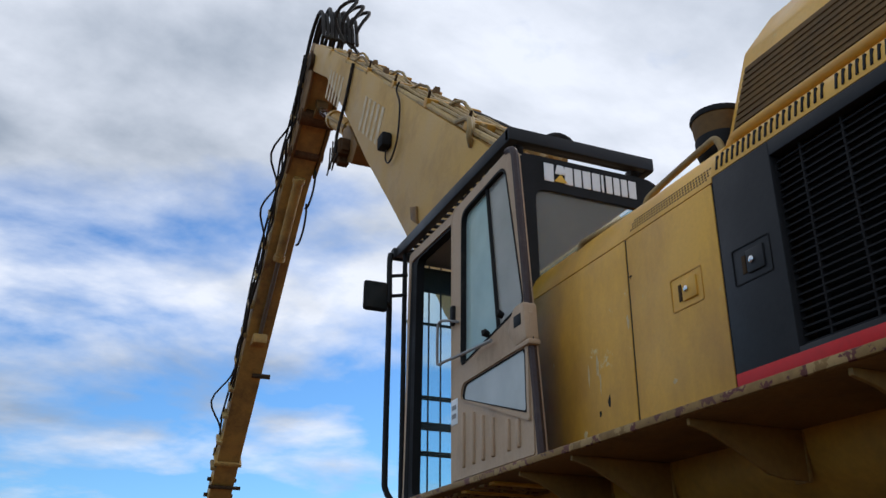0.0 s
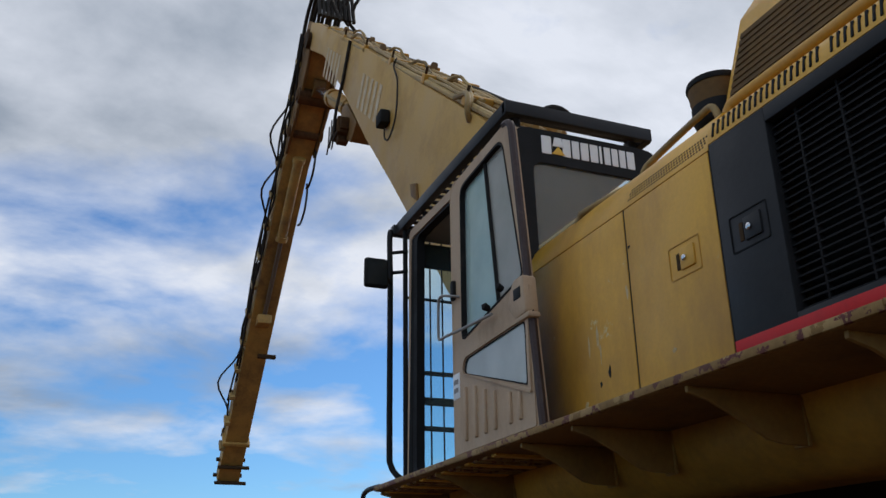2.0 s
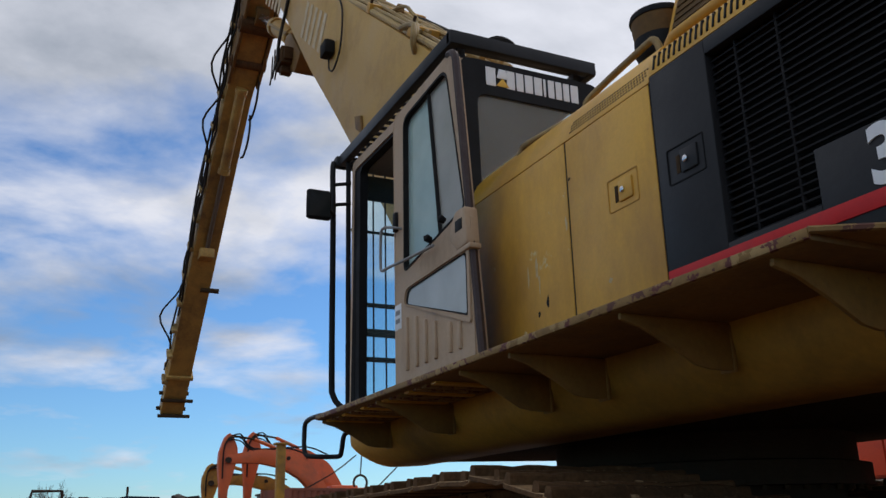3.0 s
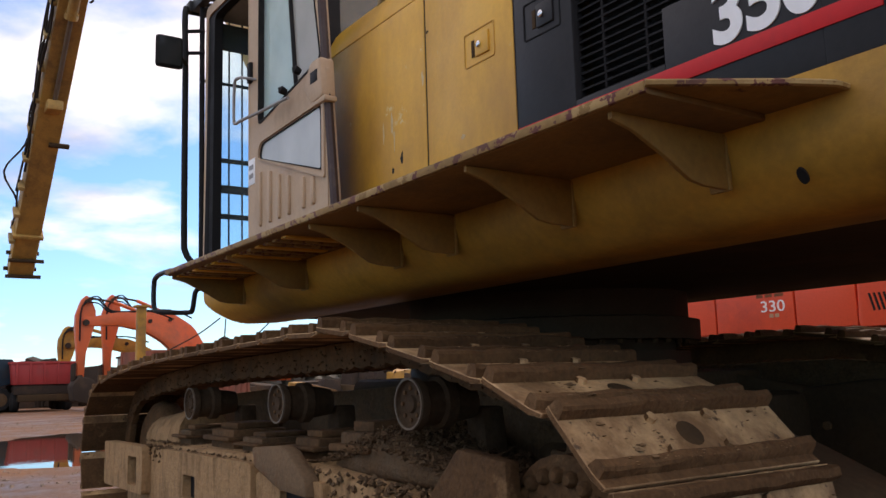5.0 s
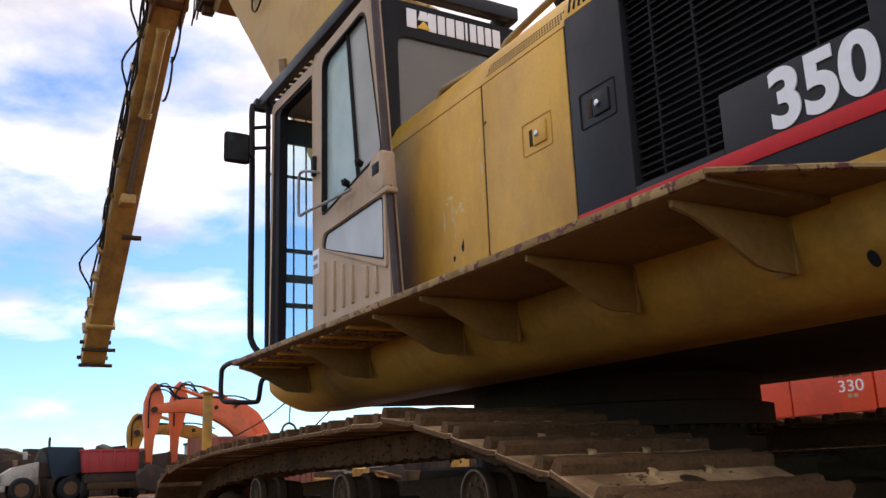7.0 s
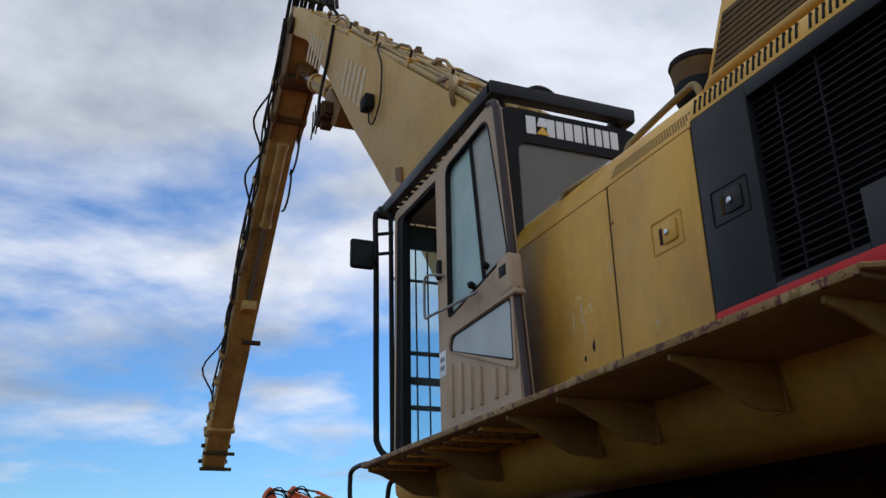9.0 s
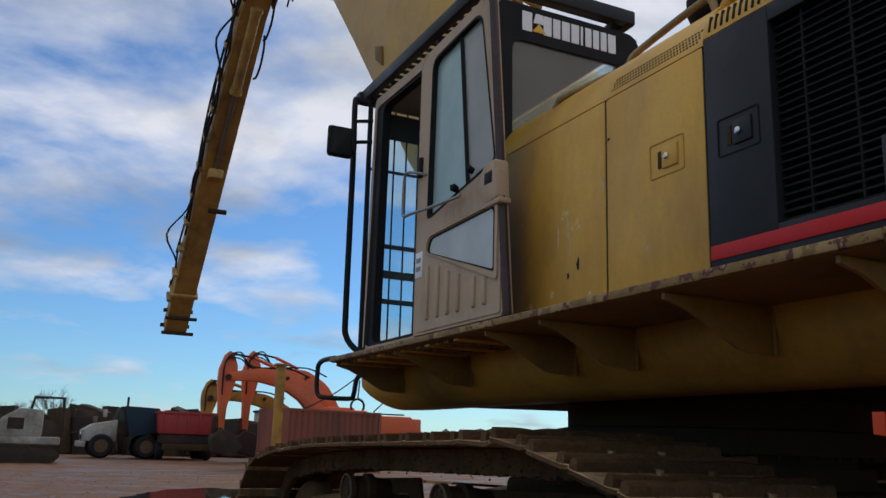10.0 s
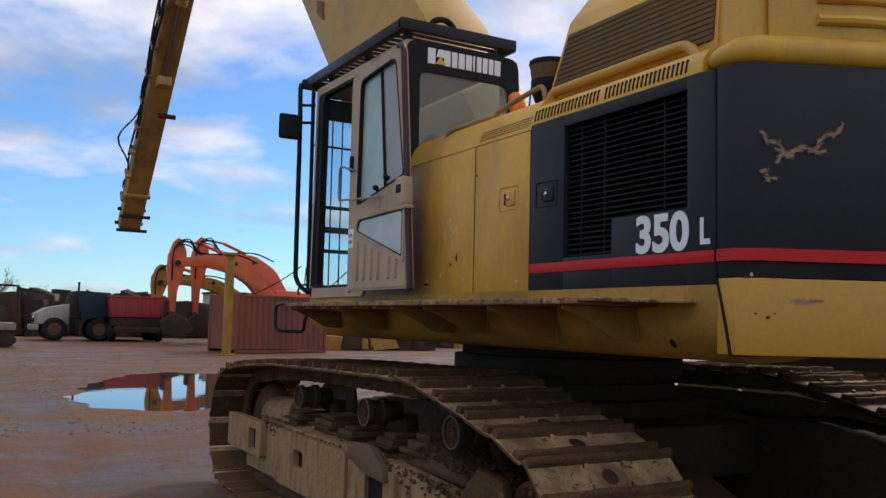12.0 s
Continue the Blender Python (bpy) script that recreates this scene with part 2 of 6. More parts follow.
edge_worn = flaking("chipped_edge_paint", ((0.12, 0.05, 0.033), (0.25, 0.145, 0.05), (0.125, 0.042, 0.033), (0.34, 0.215, 0.085), (0.22, 0.125, 0.042)), (0.0, 0.38, 0.49, 0.535, 0.60), 6.5)
cab_beige = material("dusty_beige_paint", (0.47, 0.325, 0.205), 0.6, spec=0.3, dirt=(0.25, 0.155, 0.085), dirt_amount=0.6, scale=3.0, grain=60, vary=0.07, bump=0.05, streaks=2.5)
slate = material("dark_slate_paint", (0.0185, 0.0178, 0.0182), 0.5, spec=0.22, dirt=(0.034, 0.032, 0.032), dirt_amount=0.4, scale=2.0, grain=50, vary=0.15, bump=0.05)
black = material("matt_black_paint", (0.014, 0.0135, 0.0135), 0.7, spec=0.16, dirt=(0.022, 0.02, 0.018), dirt_amount=0.4, scale=6, grain=60, vary=0.15, bump=0.08)
grille_black = material("dusty_black_grille", (0.013, 0.013, 0.0135), 0.75, spec=0.1, dirt=(0.028, 0.026, 0.024), dirt_amount=0.35, scale=8, vary=0.2, bump=0.05)
dusty_bar = material("dusty_grille_bar", (0.015, 0.014, 0.014), 0.75, spec=0.12, dirt=(0.06, 0.055, 0.05), dirt_amount=0.35, scale=30, grain=90, vary=0.3, bump=0.1)
door_rubber = material("aged_brown_rubber", (0.055, 0.034, 0.030), 0.6, spec=0.3, dirt=(0.13, 0.085, 0.06), dirt_amount=0.35, scale=7, grain=70, vary=0.2, bump=0.08)
rubber = material("black_rubber", (0.017, 0.016, 0.015), 0.75, spec=0.12, dirt=(0.06, 0.05, 0.04), dirt_amount=0.35, scale=8, grain=80, bump=0.1)
# dark steel; on belly and undercarriage the colour also holds the shade
underside = material("dark_steel_and_shade", (0.060, 0.037, 0.020), 0.8, spec=0.07, dirt=(0.095, 0.054, 0.024), dirt_amount=0.5, scale=4, grain=40, vary=0.25, bump=0.3)
ring_steel = material("greasy_ring_steel", (0.046, 0.033, 0.022), 0.7, spec=0.12, dirt=(0.02, 0.015, 0.01), dirt_amount=0.5, scale=5, grain=50, vary=0.2, bump=0.15)
bracket_grey = material("grey_rusty_bracket", (0.16, 0.10, 0.056), 0.85, spec=0.1, dirt=(0.15, 0.06, 0.025), dirt_amount=0.45, scale=14, grain=60, vary=0.25, bump=0.3)
stripe_red = material("red_stripe_paint", (0.52, 0.012, 0.012), 0.5, spec=0.3, dirt=(0.20, 0.012, 0.012), dirt_amount=0.35, scale=5, vary=0.1, bump=0.04)
letter_white = material("worn_white_lettering", (0.78, 0.77, 0.75), 0.5, scale=8, vary=0.06, bump=0.03)
faded_white = material("flaking_white_lettering", (0.60, 0.48, 0.30), 0.6, dirt=(0.48, 0.31, 0.11), dirt_amount=0.8, scale=9, bump=0.03)
logo_yellow = material("bright_yellow_mark", (0.75, 0.42, 0.03), 0.5, scale=8, vary=0.05, bump=0.02)
louvre_brown = material("dusty_brown_louvre", (0.15, 0.082, 0.028), 0.7, spec=0.2, dirt=(0.07, 0.045, 0.025), dirt_amount=0.5, scale=5, vary=0.2, bump=0.15)
steel_track = material("muddy_track_steel", (0.20, 0.11, 0.05), 0.75, 0.0, spec=0.25, dirt=(0.68, 0.43, 0.21), dirt_amount=0.68, scale=6, grain=45, vary=0.3, bump=0.5, random_tint=0.22, wear=(0.085, 0.05, 0.026), wear_amount=0.50)
track_bar = material("dark_muddy_grouser", (0.105, 0.054, 0.024), 0.85, spec=0.12, dirt=(0.36, 0.21, 0.10), dirt_amount=0.28, scale=11, grain=60, vary=0.4, bump=0.6, random_tint=0.25)
chain_steel = material("rusty_chain_steel", (0.115, 0.060, 0.027), 0.85, 0.0, spec=0.12, dirt=(0.045, 0.026, 0.014), dirt_amount=0.55, scale=9, grain=60, vary=0.35, bump=0.4, random_tint=0.2)
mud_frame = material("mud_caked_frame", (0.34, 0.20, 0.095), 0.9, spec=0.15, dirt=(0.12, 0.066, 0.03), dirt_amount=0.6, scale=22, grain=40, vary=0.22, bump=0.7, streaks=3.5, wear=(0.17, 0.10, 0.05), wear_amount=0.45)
# dark mud; on far frame and added plates it stands for shade
mud_and_shade = material("dark_mud_and_shade", (0.105, 0.060, 0.030), 0.95, spec=0.15, dirt=(0.13, 0.09, 0.055), dirt_amount=0.5, scale=14, grain=60, vary=0.4, bump=0.9)
roller_steel = material("worn_roller_steel", (0.06, 0.036, 0.02), 0.85, 0.0, spec=0.1, dirt=(0.10, 0.062, 0.036), dirt_amount=0.45, scale=10, vary=0.3, bump=0.3)
roller_rim = material("bare_rim_steel", (0.14, 0.10, 0.066), 0.6, 0.1, scale=12, vary=0.3, bump=0.2)
chrome = material("bright_rod_steel", (0.6, 0.6, 0.6), 0.2, 1.0, scale=10, vary=0.05, bump=0.02)
rust_red = material("red_rust", (0.17, 0.075, 0.04), 0.9, spec=0.1, dirt=(0.20, 0.115, 0.06), dirt_amount=0.7, scale=9, vary=0.25, bump=0.4)
bright_scrape = material("fresh_scrape", (0.42, 0.25, 0.14), 0.6, dirt=(0.17, 0.065, 0.03), dirt_amount=0.6, scale=40, grain=120, vary=0.4, bump=0.4)
rust_scrape = material("rusty_scrape", (0.48, 0.31, 0.18), 0.8, dirt=(0.16, 0.07, 0.035), dirt_amount=0.55, scale=25, vary=0.35, bump=0.4)
hose = material("hose_rubber", (0.026, 0.021, 0.017), 0.65, spec=0.2, dirt=(0.09, 0.075, 0.055), dirt_amount=0.4, scale=7, vary=0.2, bump=0.1)
orange = material("orange_machine_paint", (0.64, 0.105, 0.02), 0.5, dirt=(0.26, 0.075, 0.03), dirt_amount=0.5, scale=1.2, vary=0.12, bump=0.08)
orange_plastic = material("orange_lens", (0.85, 0.2, 0.02), 0.25, scale=8, vary=0.04, bump=0.02)
red_machine = material("red_machine_paint", (0.74, 0.085, 0.03), 0.4, dirt=(0.42, 0.05, 0.03), dirt_amount=0.35, scale=1.5, vary=0.08, bump=0.04)
old_yellow = material("old_yellow_paint", (0.44, 0.215, 0.03), 0.65, spec=0.3, dirt=(0.14, 0.075, 0.03), dirt_amount=0.65, scale=1.5, vary=0.15, bump=0.1)
bin_red = material("faded_red_paint", (0.36, 0.03, 0.025), 0.6, dirt=(0.14, 0.05, 0.04), dirt_amount=0.45, scale=1.0, vary=0.15, bump=0.1)
bin_blue = material("dark_blue_paint", (0.016, 0.032, 0.045), 0.7, spec=0.2, dirt=(0.045, 0.036, 0.028), dirt_amount=0.5, scale=1.0, vary=0.15, bump=0.1)
truck_white = material("dirty_white_paint", (0.37, 0.335, 0.27), 0.6, dirt=(0.12, 0.085, 0.055), dirt_amount=0.75, scale=1.5, vary=0.08, bump=0.05)
container_red = material("container_oxide_red", (0.25, 0.078, 0.046), 0.8, spec=0.25, dirt=(0.13, 0.058, 0.036), dirt_amount=0.6, scale=1.5, vary=0.12, bump=0.1, streaks=4)
scrap_dark = material("dark_scrap_steel", (0.045, 0.032, 0.024), 0.85, spec=0.12, dirt=(0.12, 0.068, 0.038), dirt_amount=0.45, scale=1.2, vary=0.3, bump=0.3)
bark = material("bare_bark", (0.10, 0.08, 0.065), 0.9, scale=3, vary=0.3, bump=0.5)
hedge_mat = material("winter_hedge", (0.075, 0.06, 0.042), 0.9, dirt=(0.05, 0.055, 0.03), dirt_amount=0.5, scale=0.6, vary=0.35, bump=0.5, random_tint=0.3)
seat_cloth = material("grey_seat_cloth", (0.05, 0.05, 0.055), 0.9, scale=12, vary=0.2, bump=0.3)
interior_grey = material("grey_cab_plastic", (0.26, 0.25, 0.235), 0.7, scale=6, vary=0.08, bump=0.06)
pane_clear = glass("clear_pane", (0.80, 0.90, 0.90), alpha=0.10)
# rear, door and lower panes: reflected sky is put into the base colour
pane_rear = glass("sky_sheen_rear_pane", (0.85, 0.90, 0.90), alpha=0.19, base=(0.50, 0.48, 0.44), rough=0.06)
pane_dusty = glass("dust_filmed_pane", (0.80, 0.80, 0.76), alpha=0.6, base=(0.42, 0.39, 0.34), rough=0.2)
pane_door = glass("greenish_door_pane", (0.70, 0.88, 0.84), alpha=0.5, base=(0.58, 0.70, 0.66))
pane_sky_pale = glass("sky_pale_lower_pane", (0.7, 0.72, 0.72), alpha=0.88, base=(0.52, 0.54, 0.49), rough=0.25)
dark_mirror = material("dark_mirror_glass", (0.02, 0.022, 0.02), 0.12, scale=8, vary=0.1, bump=0.02)


def ground_material():
    m = bpy.data.materials.new("wet_mud_ground")
    m.use_nodes = True
    nt = m.node_tree
    N, L = nt.nodes.new, nt.links.new
    bs = nt.nodes["Principled BSDF"]
    geo = N("ShaderNodeNewGeometry")
    big, mid, fine = N("ShaderNodeTexNoise"), N("ShaderNodeTexNoise"), N("ShaderNodeTexNoise")
    for n, s, d in ((big, 0.16, 5), (mid, 0.9, 9), (fine, 9.0, 9)):
        n.inputs["Scale"].default_value, n.inputs["Detail"].default_value, n.inputs["Roughness"].default_value = s, d, 0.68
        L(geo.outputs["Position"], n.inputs["Vector"])
    ramp = N("ShaderNodeValToRGB")
    e = ramp.color_ramp.elements
    e[0].position, e[0].color = 0.33, (0.052, 0.0220, 0.0100, 1)
    e[1].position, e[1].color = 0.68, (0.230, 0.104, 0.044, 1)
    mixv = N("ShaderNodeMix")
    mixv.inputs["Factor"].default_value = 0.33
    L(mid.outputs["Fac"], mixv.inputs["A"]); L(big.outputs["Fac"], mixv.inputs["B"])
    L(mixv.outputs["Result"], ramp.inputs[0])
    mul = N("ShaderNodeMix"); mul.data_type, mul.blend_type = "RGBA", "OVERLAY"
    mul.inputs["Factor"].default_value = 0.5
    L(ramp.outputs["Color"], mul.inputs["A"]); L(fine.outputs["Fac"], mul.inputs["B"])
    hs = N("ShaderNodeHueSaturation"); hs.inputs["Saturation"].default_value = 1.0
    L(mul.outputs["Result"], hs.inputs["Color"])
    # long damp patches, darker and glossier than the drying mud
    damp, dmap, drange = N("ShaderNodeTexNoise"), N("ShaderNodeMapping"), N("ShaderNodeMapRange")
    dmap.inputs["Scale"].default_value, dmap.inputs["Rotation"].default_value = (1.0, 0.3, 1.0), (0, 0, radians(-12))
    damp.inputs["Scale"].default_value, damp.inputs["Detail"].default_value, damp.inputs["Roughness"].default_value = 0.75, 8, 0.65
    L(geo.outputs["Position"], dmap.inputs["Vector"]); L(dmap.outputs[0], damp.inputs["Vector"])
    drange.inputs["From Min"].default_value, drange.inputs["From Max"].default_value, drange.inputs["To Max"].default_value = 0.47, 0.64, 0.8
    L(damp.outputs["Fac"], drange.inputs["Value"])
    dark = N("ShaderNodeMix"); dark.data_type, dark.blend_type = "RGBA", "MULTIPLY"
    dark.inputs["B"].default_value = (0.55, 0.54, 0.55, 1)
    L(drange.outputs[0], dark.inputs["Factor"]); L(hs.outputs[0], dark.inputs["A"])
    L(dark.outputs["Result"], bs.inputs["Base Color"])
    wet = N("ShaderNodeMapRange")
    wet.inputs["From Min"].default_value, wet.inputs["From Max"].default_value = 0.42, 0.60
    wet.inputs["To Min"].default_value, wet.inputs["To Max"].default_value = 0.45, 0.95
    bs.inputs["Specular IOR Level"].default_value = 0.3
    L(mixv.outputs["Result"], wet.inputs["Value"])
    gloss = N("ShaderNodeMix")
    gloss.inputs["B"].default_value = 0.30
    L(drange.outputs[0], gloss.inputs["Factor"]); L(wet.outputs[0], gloss.inputs["A"]); L(gloss.outputs["Result"], bs.inputs["Roughness"])
    hgt = N("ShaderNodeMath"); hgt.operation = "ADD"
    L(mid.outputs["Fac"], hgt.inputs[0]); L(fine.outputs["Fac"], hgt.inputs[1])
    bp = N("ShaderNodeBump")
    bp.inputs["Strength"].default_value, bp.inputs["Distance"].default_value = 1.0, 0.04
    L(hgt.outputs[0], bp.inputs["Height"]); L(bp.outputs[0], bs.inputs["Normal"])
    return m


def water_material():
    m = bpy.data.materials.new("puddle_water")
    m.use_nodes = True
    nt = m.node_tree
    bs = nt.nodes["Principled BSDF"]
    bs.inputs["Base Color"].default_value = (0.05, 0.034, 0.022, 1)
    bs.inputs["Roughness"].default_value = 0.02
    bs.inputs["IOR"].default_value = 1.33
    bs.inputs["Specular IOR Level"].default_value = 0.8
    n, bp, geo = nt.nodes.new("ShaderNodeTexNoise"), nt.nodes.new("ShaderNodeBump"), nt.nodes.new("ShaderNodeNewGeometry")
    n.inputs["Scale"].default_value = 3.0
    bp.inputs["Strength"].default_value, bp.inputs["Distance"].default_value = 0.06, 0.01
    nt.links.new(geo.outputs["Position"], n.inputs["Vector"])
    nt.links.new(n.outputs["Fac"], bp.inputs["Height"]); nt.links.new(bp.outputs[0], bs.inputs["Normal"])
    return m


# ---- mesh helpers ----
def smooth_by_angle(me, angle=40):
    me.shade_smooth()
    me.set_sharp_from_angle(angle=radians(angle))


def mesh_of(name, bm, mat, sharp=40):
    me = bpy.data.meshes.new(name)
    bmesh.ops.recalc_face_normals(bm, faces=bm.faces)
    bm.to_mesh(me)
    bm.free()
    for m in (mat if isinstance(mat, (list, tuple)) else [mat]):
        me.materials.append(m)
    smooth_by_angle(me, sharp)
    return me


def part(name, bm, mat, parent=None, label="", sharp=40):
    ob = new(name, mesh_of(name, bm, mat, sharp))
    if parent:
        ob.parent = parent
    if label:
        ob["label"] = label
    return ob


def piece(name, me, parent, m=None, label=""):
    """An object of its own on mesh data that alike pieces share."""
    ob = new(name, me)
    ob.parent = parent
    if m is not None:
        ob.matrix_basis = m
    if label:
        ob["label"] = label
    return ob


def thing(name, label, category, group="", kind="", at=(0, 0, 0), turn=0):
    ob = new(name)
    ob.empty_display_size = 0.2
    ob.matrix_basis = pose(*at, 0, 0, turn)
    return tagged(ob, label, category, group, kind)


def bevel(bm, w, seg=2, angle=35):
    if w <= 0:
        return bm
    bm.normal_update()
    es = [e for e in bm.edges if len(e.link_faces) == 2 and e.calc_face_angle(0) > radians(angle)]
    bmesh.ops.bevel(bm, geom=es, offset=w, segments=seg, profile=0.5, affect="EDGES", clamp_overlap=True)
    return bm


def box(x0, x1, y0, y1, z0, z1, b=0.01, seg=2):
    bm = bmesh.new()
    bmesh.ops.create_cube(bm, size=1)
    for v in bm.verts:
        v.co = ((x0 + x1) / 2 + v.co.x * (x1 - x0), (y0 + y1) / 2 + v.co.y * (y1 - y0), (z0 + z1) / 2 + v.co.z * (z1 - z0))
    return bevel(bm, b, seg)


def prism(poly, axis, a, b, w=0.01, seg=2, angle=35):
    """A polygon drawn in the two other axes (x z for axis y, y z for x, x y for z), drawn out from a to b along the axis."""
    bm = bmesh.new()
    put = {"y": lambda u, v, s: (u, s, v), "x": lambda u, v, s: (s, u, v), "z": lambda u, v, s: (u, v, s)}[axis]
    lo = [bm.verts.new(put(u, v, a)) for u, v in poly]
    hi = [bm.verts.new(put(u, v, b)) for u, v in poly]
    n = len(poly)
    bm.faces.new(lo), bm.faces.new(hi[::-1])
    for i in range(n):
        bm.faces.new((lo[i], lo[(i + 1) % n], hi[(i + 1) % n], hi[i]))
    bmesh.ops.recalc_face_normals(bm, faces=bm.faces)
    return bevel(bm, w, seg, angle)


def round_poly(pts, r, n=4):
    """Rounds the corners of a polygon; r may be one radius or one for each corner."""
    out, k = [], len(pts)
    for i, p in enumerate(pts):
        ri = r[i] if isinstance(r, (list, tuple)) else r
        p, a, c = Vector(p), Vector(pts[i - 1]), Vector(pts[(i + 1) % k])
        if ri <= 0:
            out.append(tuple(p)); continue
        da, dc = (a - p), (c - p)
        ri = min(ri, da.length * 0.45, dc.length * 0.45)
        s, e = p + da.normalized() * ri, p + dc.normalized() * ri
        for j in range(n + 1):
            t = j / n
            out.append(tuple((1 - t) ** 2 * s + 2 * t * (1 - t) * p + t * t * e))
    return out


def frame_prism(outer, inner, axis, a, b):
    """A ring between two outlines with the same number of corners, drawn out along the axis."""
    bm = bmesh.new()
    put = {"y": lambda u, v, s: (u, s, v), "x": lambda u, v, s: (s, u, v), "z": lambda u, v, s: (u, v, s)}[axis]
    rings = [[bm.verts.new(put(u, v, s)) for u, v in ol] for ol, s in ((outer, a), (inner, a), (inner, b), (outer, b))]
    n = len(outer)
    for r in range(4):
        p, q = rings[r], rings[(r + 1) % 4]
        for i in range(n):
            bm.faces.new((p[i], p[(i + 1) % n], q[(i + 1) % n], q[i]))
    bmesh.ops.recalc_face_normals(bm, faces=bm.faces)
    return bm


def spline(pts, n=6, closed=False):
    """Points on a smooth line through the given ones."""
    P = [Vector(p) for p in pts]
    out, k = [], len(P)
    for i in range(k if closed else k - 1):
        g = (lambda j: P[j % k]) if closed else (lambda j: P[min(max(j, 0), k - 1)])
        p0, p1, p2, p3 = g(i - 1), g(i), g(i + 1), g(i + 2)
        for j in range(n):
            t = j / n
            out.append(0.5 * (2 * p1 + (p2 - p0) * t + (2 * p0 - 5 * p1 + 4 * p2 - p3) * t * t + (3 * p1 - p0 - 3 * p2 + p3) * t ** 3))
    if not closed:
        out.append(P[-1])
    return out


def tube(pts, r, seg=8, bm=None, caps=True):
    """A round bar, pipe or hose along a line; r is one radius or one for each point."""
    bm = bm or bmesh.new()
    P = [Vector(p) for p in pts]
    rings, side = [], None
    for i, p in enumerate(P):
        d = (P[min(i + 1, len(P) - 1)] - P[max(i - 1, 0)]).normalized()
        if side is None:
            side = d.orthogonal().normalized()
        side = (side - d * side.dot(d)).normalized()
        up = d.cross(side)
        ri = r[i] if isinstance(r, (list, tuple)) else r
        rings.append([bm.verts.new(p + ri * (math.cos(2 * math.pi * k / seg) * side + math.sin(2 * math.pi * k / seg) * up)) for k in range(seg)])
    for a, b in zip(rings, rings[1:]):
        for k in range(seg):
            bm.faces.new((a[k], a[(k + 1) % seg], b[(k + 1) % seg], b[k]))
    if caps:
        bm.faces.new(rings[0][::-1]), bm.faces.new(rings[-1])
    return bm


def lathe(profile, centre, axis=(0, 0, 1), seg=24):
    """Turns (radius, height) pairs round an axis."""
    c, d = Vector(centre), Vector(axis).normalized()
    s = d.orthogonal().normalized()
    u = d.cross(s)
    bm = bmesh.new()
    rings = []
    for r, h in profile:
        rings.append([bm.verts.new(c + d * h + max(r, 1e-4) * (math.cos(2 * math.pi * k / seg) * s + math.sin(2 * math.pi * k / seg) * u)) for k in range(seg)])
    for a, b in zip(rings, rings[1:]):
        for k in range(seg):
            bm.faces.new((a[k], a[(k + 1) % seg], b[(k + 1) % seg], b[k]))
    if profile[0] != profile[-1]:
        bm.faces.new(rings[0][::-1]), bm.faces.new(rings[-1])
    return bm


def join(*bms):
    out = bms[0]
    for b in bms[1:]:
        me = bpy.data.meshes.new("tmp")
        b.to_mesh(me)
        b.free()
        out.from_mesh(me)
        bpy.data.meshes.remove(me)
    return out


def moved(bm, m):
    bm.transform(m)
    return bm


def crumbs(spots, rnd):
    """Many small ragged lumps: each spot is a centre, a radius and a flatness."""
    verts, faces = [], []
    for (x, y, z), r, flat in spots:
        b = len(verts)
        for dx, dy, dz in ((1, 0, 0), (0.3, 0.95, 0), (-0.8, 0.6, 0), (-0.8, -0.6, 0), (0.3, -0.95, 0), (0, 0, 0.9), (0, 0, -0.7)):
            verts.append((x + r * (dx + rnd.uniform(-0.45, 0.45)), y + r * (dy + rnd.uniform(-0.45, 0.45)), z + r * flat * (dz + rnd.uniform(-0.3, 0.3))))
        for i in range(5):
            faces.append((b + i, b + (i + 1) % 5, b + 5))
            faces.append((b + (i + 1) % 5, b + i, b + 6))
    me = bpy.data.meshes.new("crumbs")
    me.from_pydata(verts, [], faces)
    bm = bmesh.new()
    bm.from_mesh(me)
    bpy.data.meshes.remove(me)
    return bm


def text_mesh(body, size, depth, m, squeeze=1.0, fat=0.03):
    """Raised lettering in the built-in font, as a bmesh at the pose m (written in its x y plane)."""
    cu = bpy.data.curves.new("text", "FONT")
    cu.body, cu.size, cu.extrude, cu.offset = body, size, depth, size * fat
    cu.resolution_u = 8
    ob = bpy.data.objects.new("text", cu)
    me = bpy.data.meshes.new_from_object(ob)
    bm = bmesh.new()
    bm.from_mesh(me)
    bpy.data.objects.remove(ob), bpy.data.curves.remove(cu), bpy.data.meshes.remove(me)
    bm.transform(m @ Matrix.Diagonal((squeeze, 1, 1, 1)))
    return bm


# ---- ground ----
# hollows in the mud that hold water: centre, half lengths, turn
HOLLOWS = [(14.8, -0.25, 4.7, 2.0, -0.22), (24.0, -9.5, 4.0, 0.8, 0.4), (19.5, -11.0, 3.2, 0.7, 0.2)]
WATER_LEVEL = -0.020


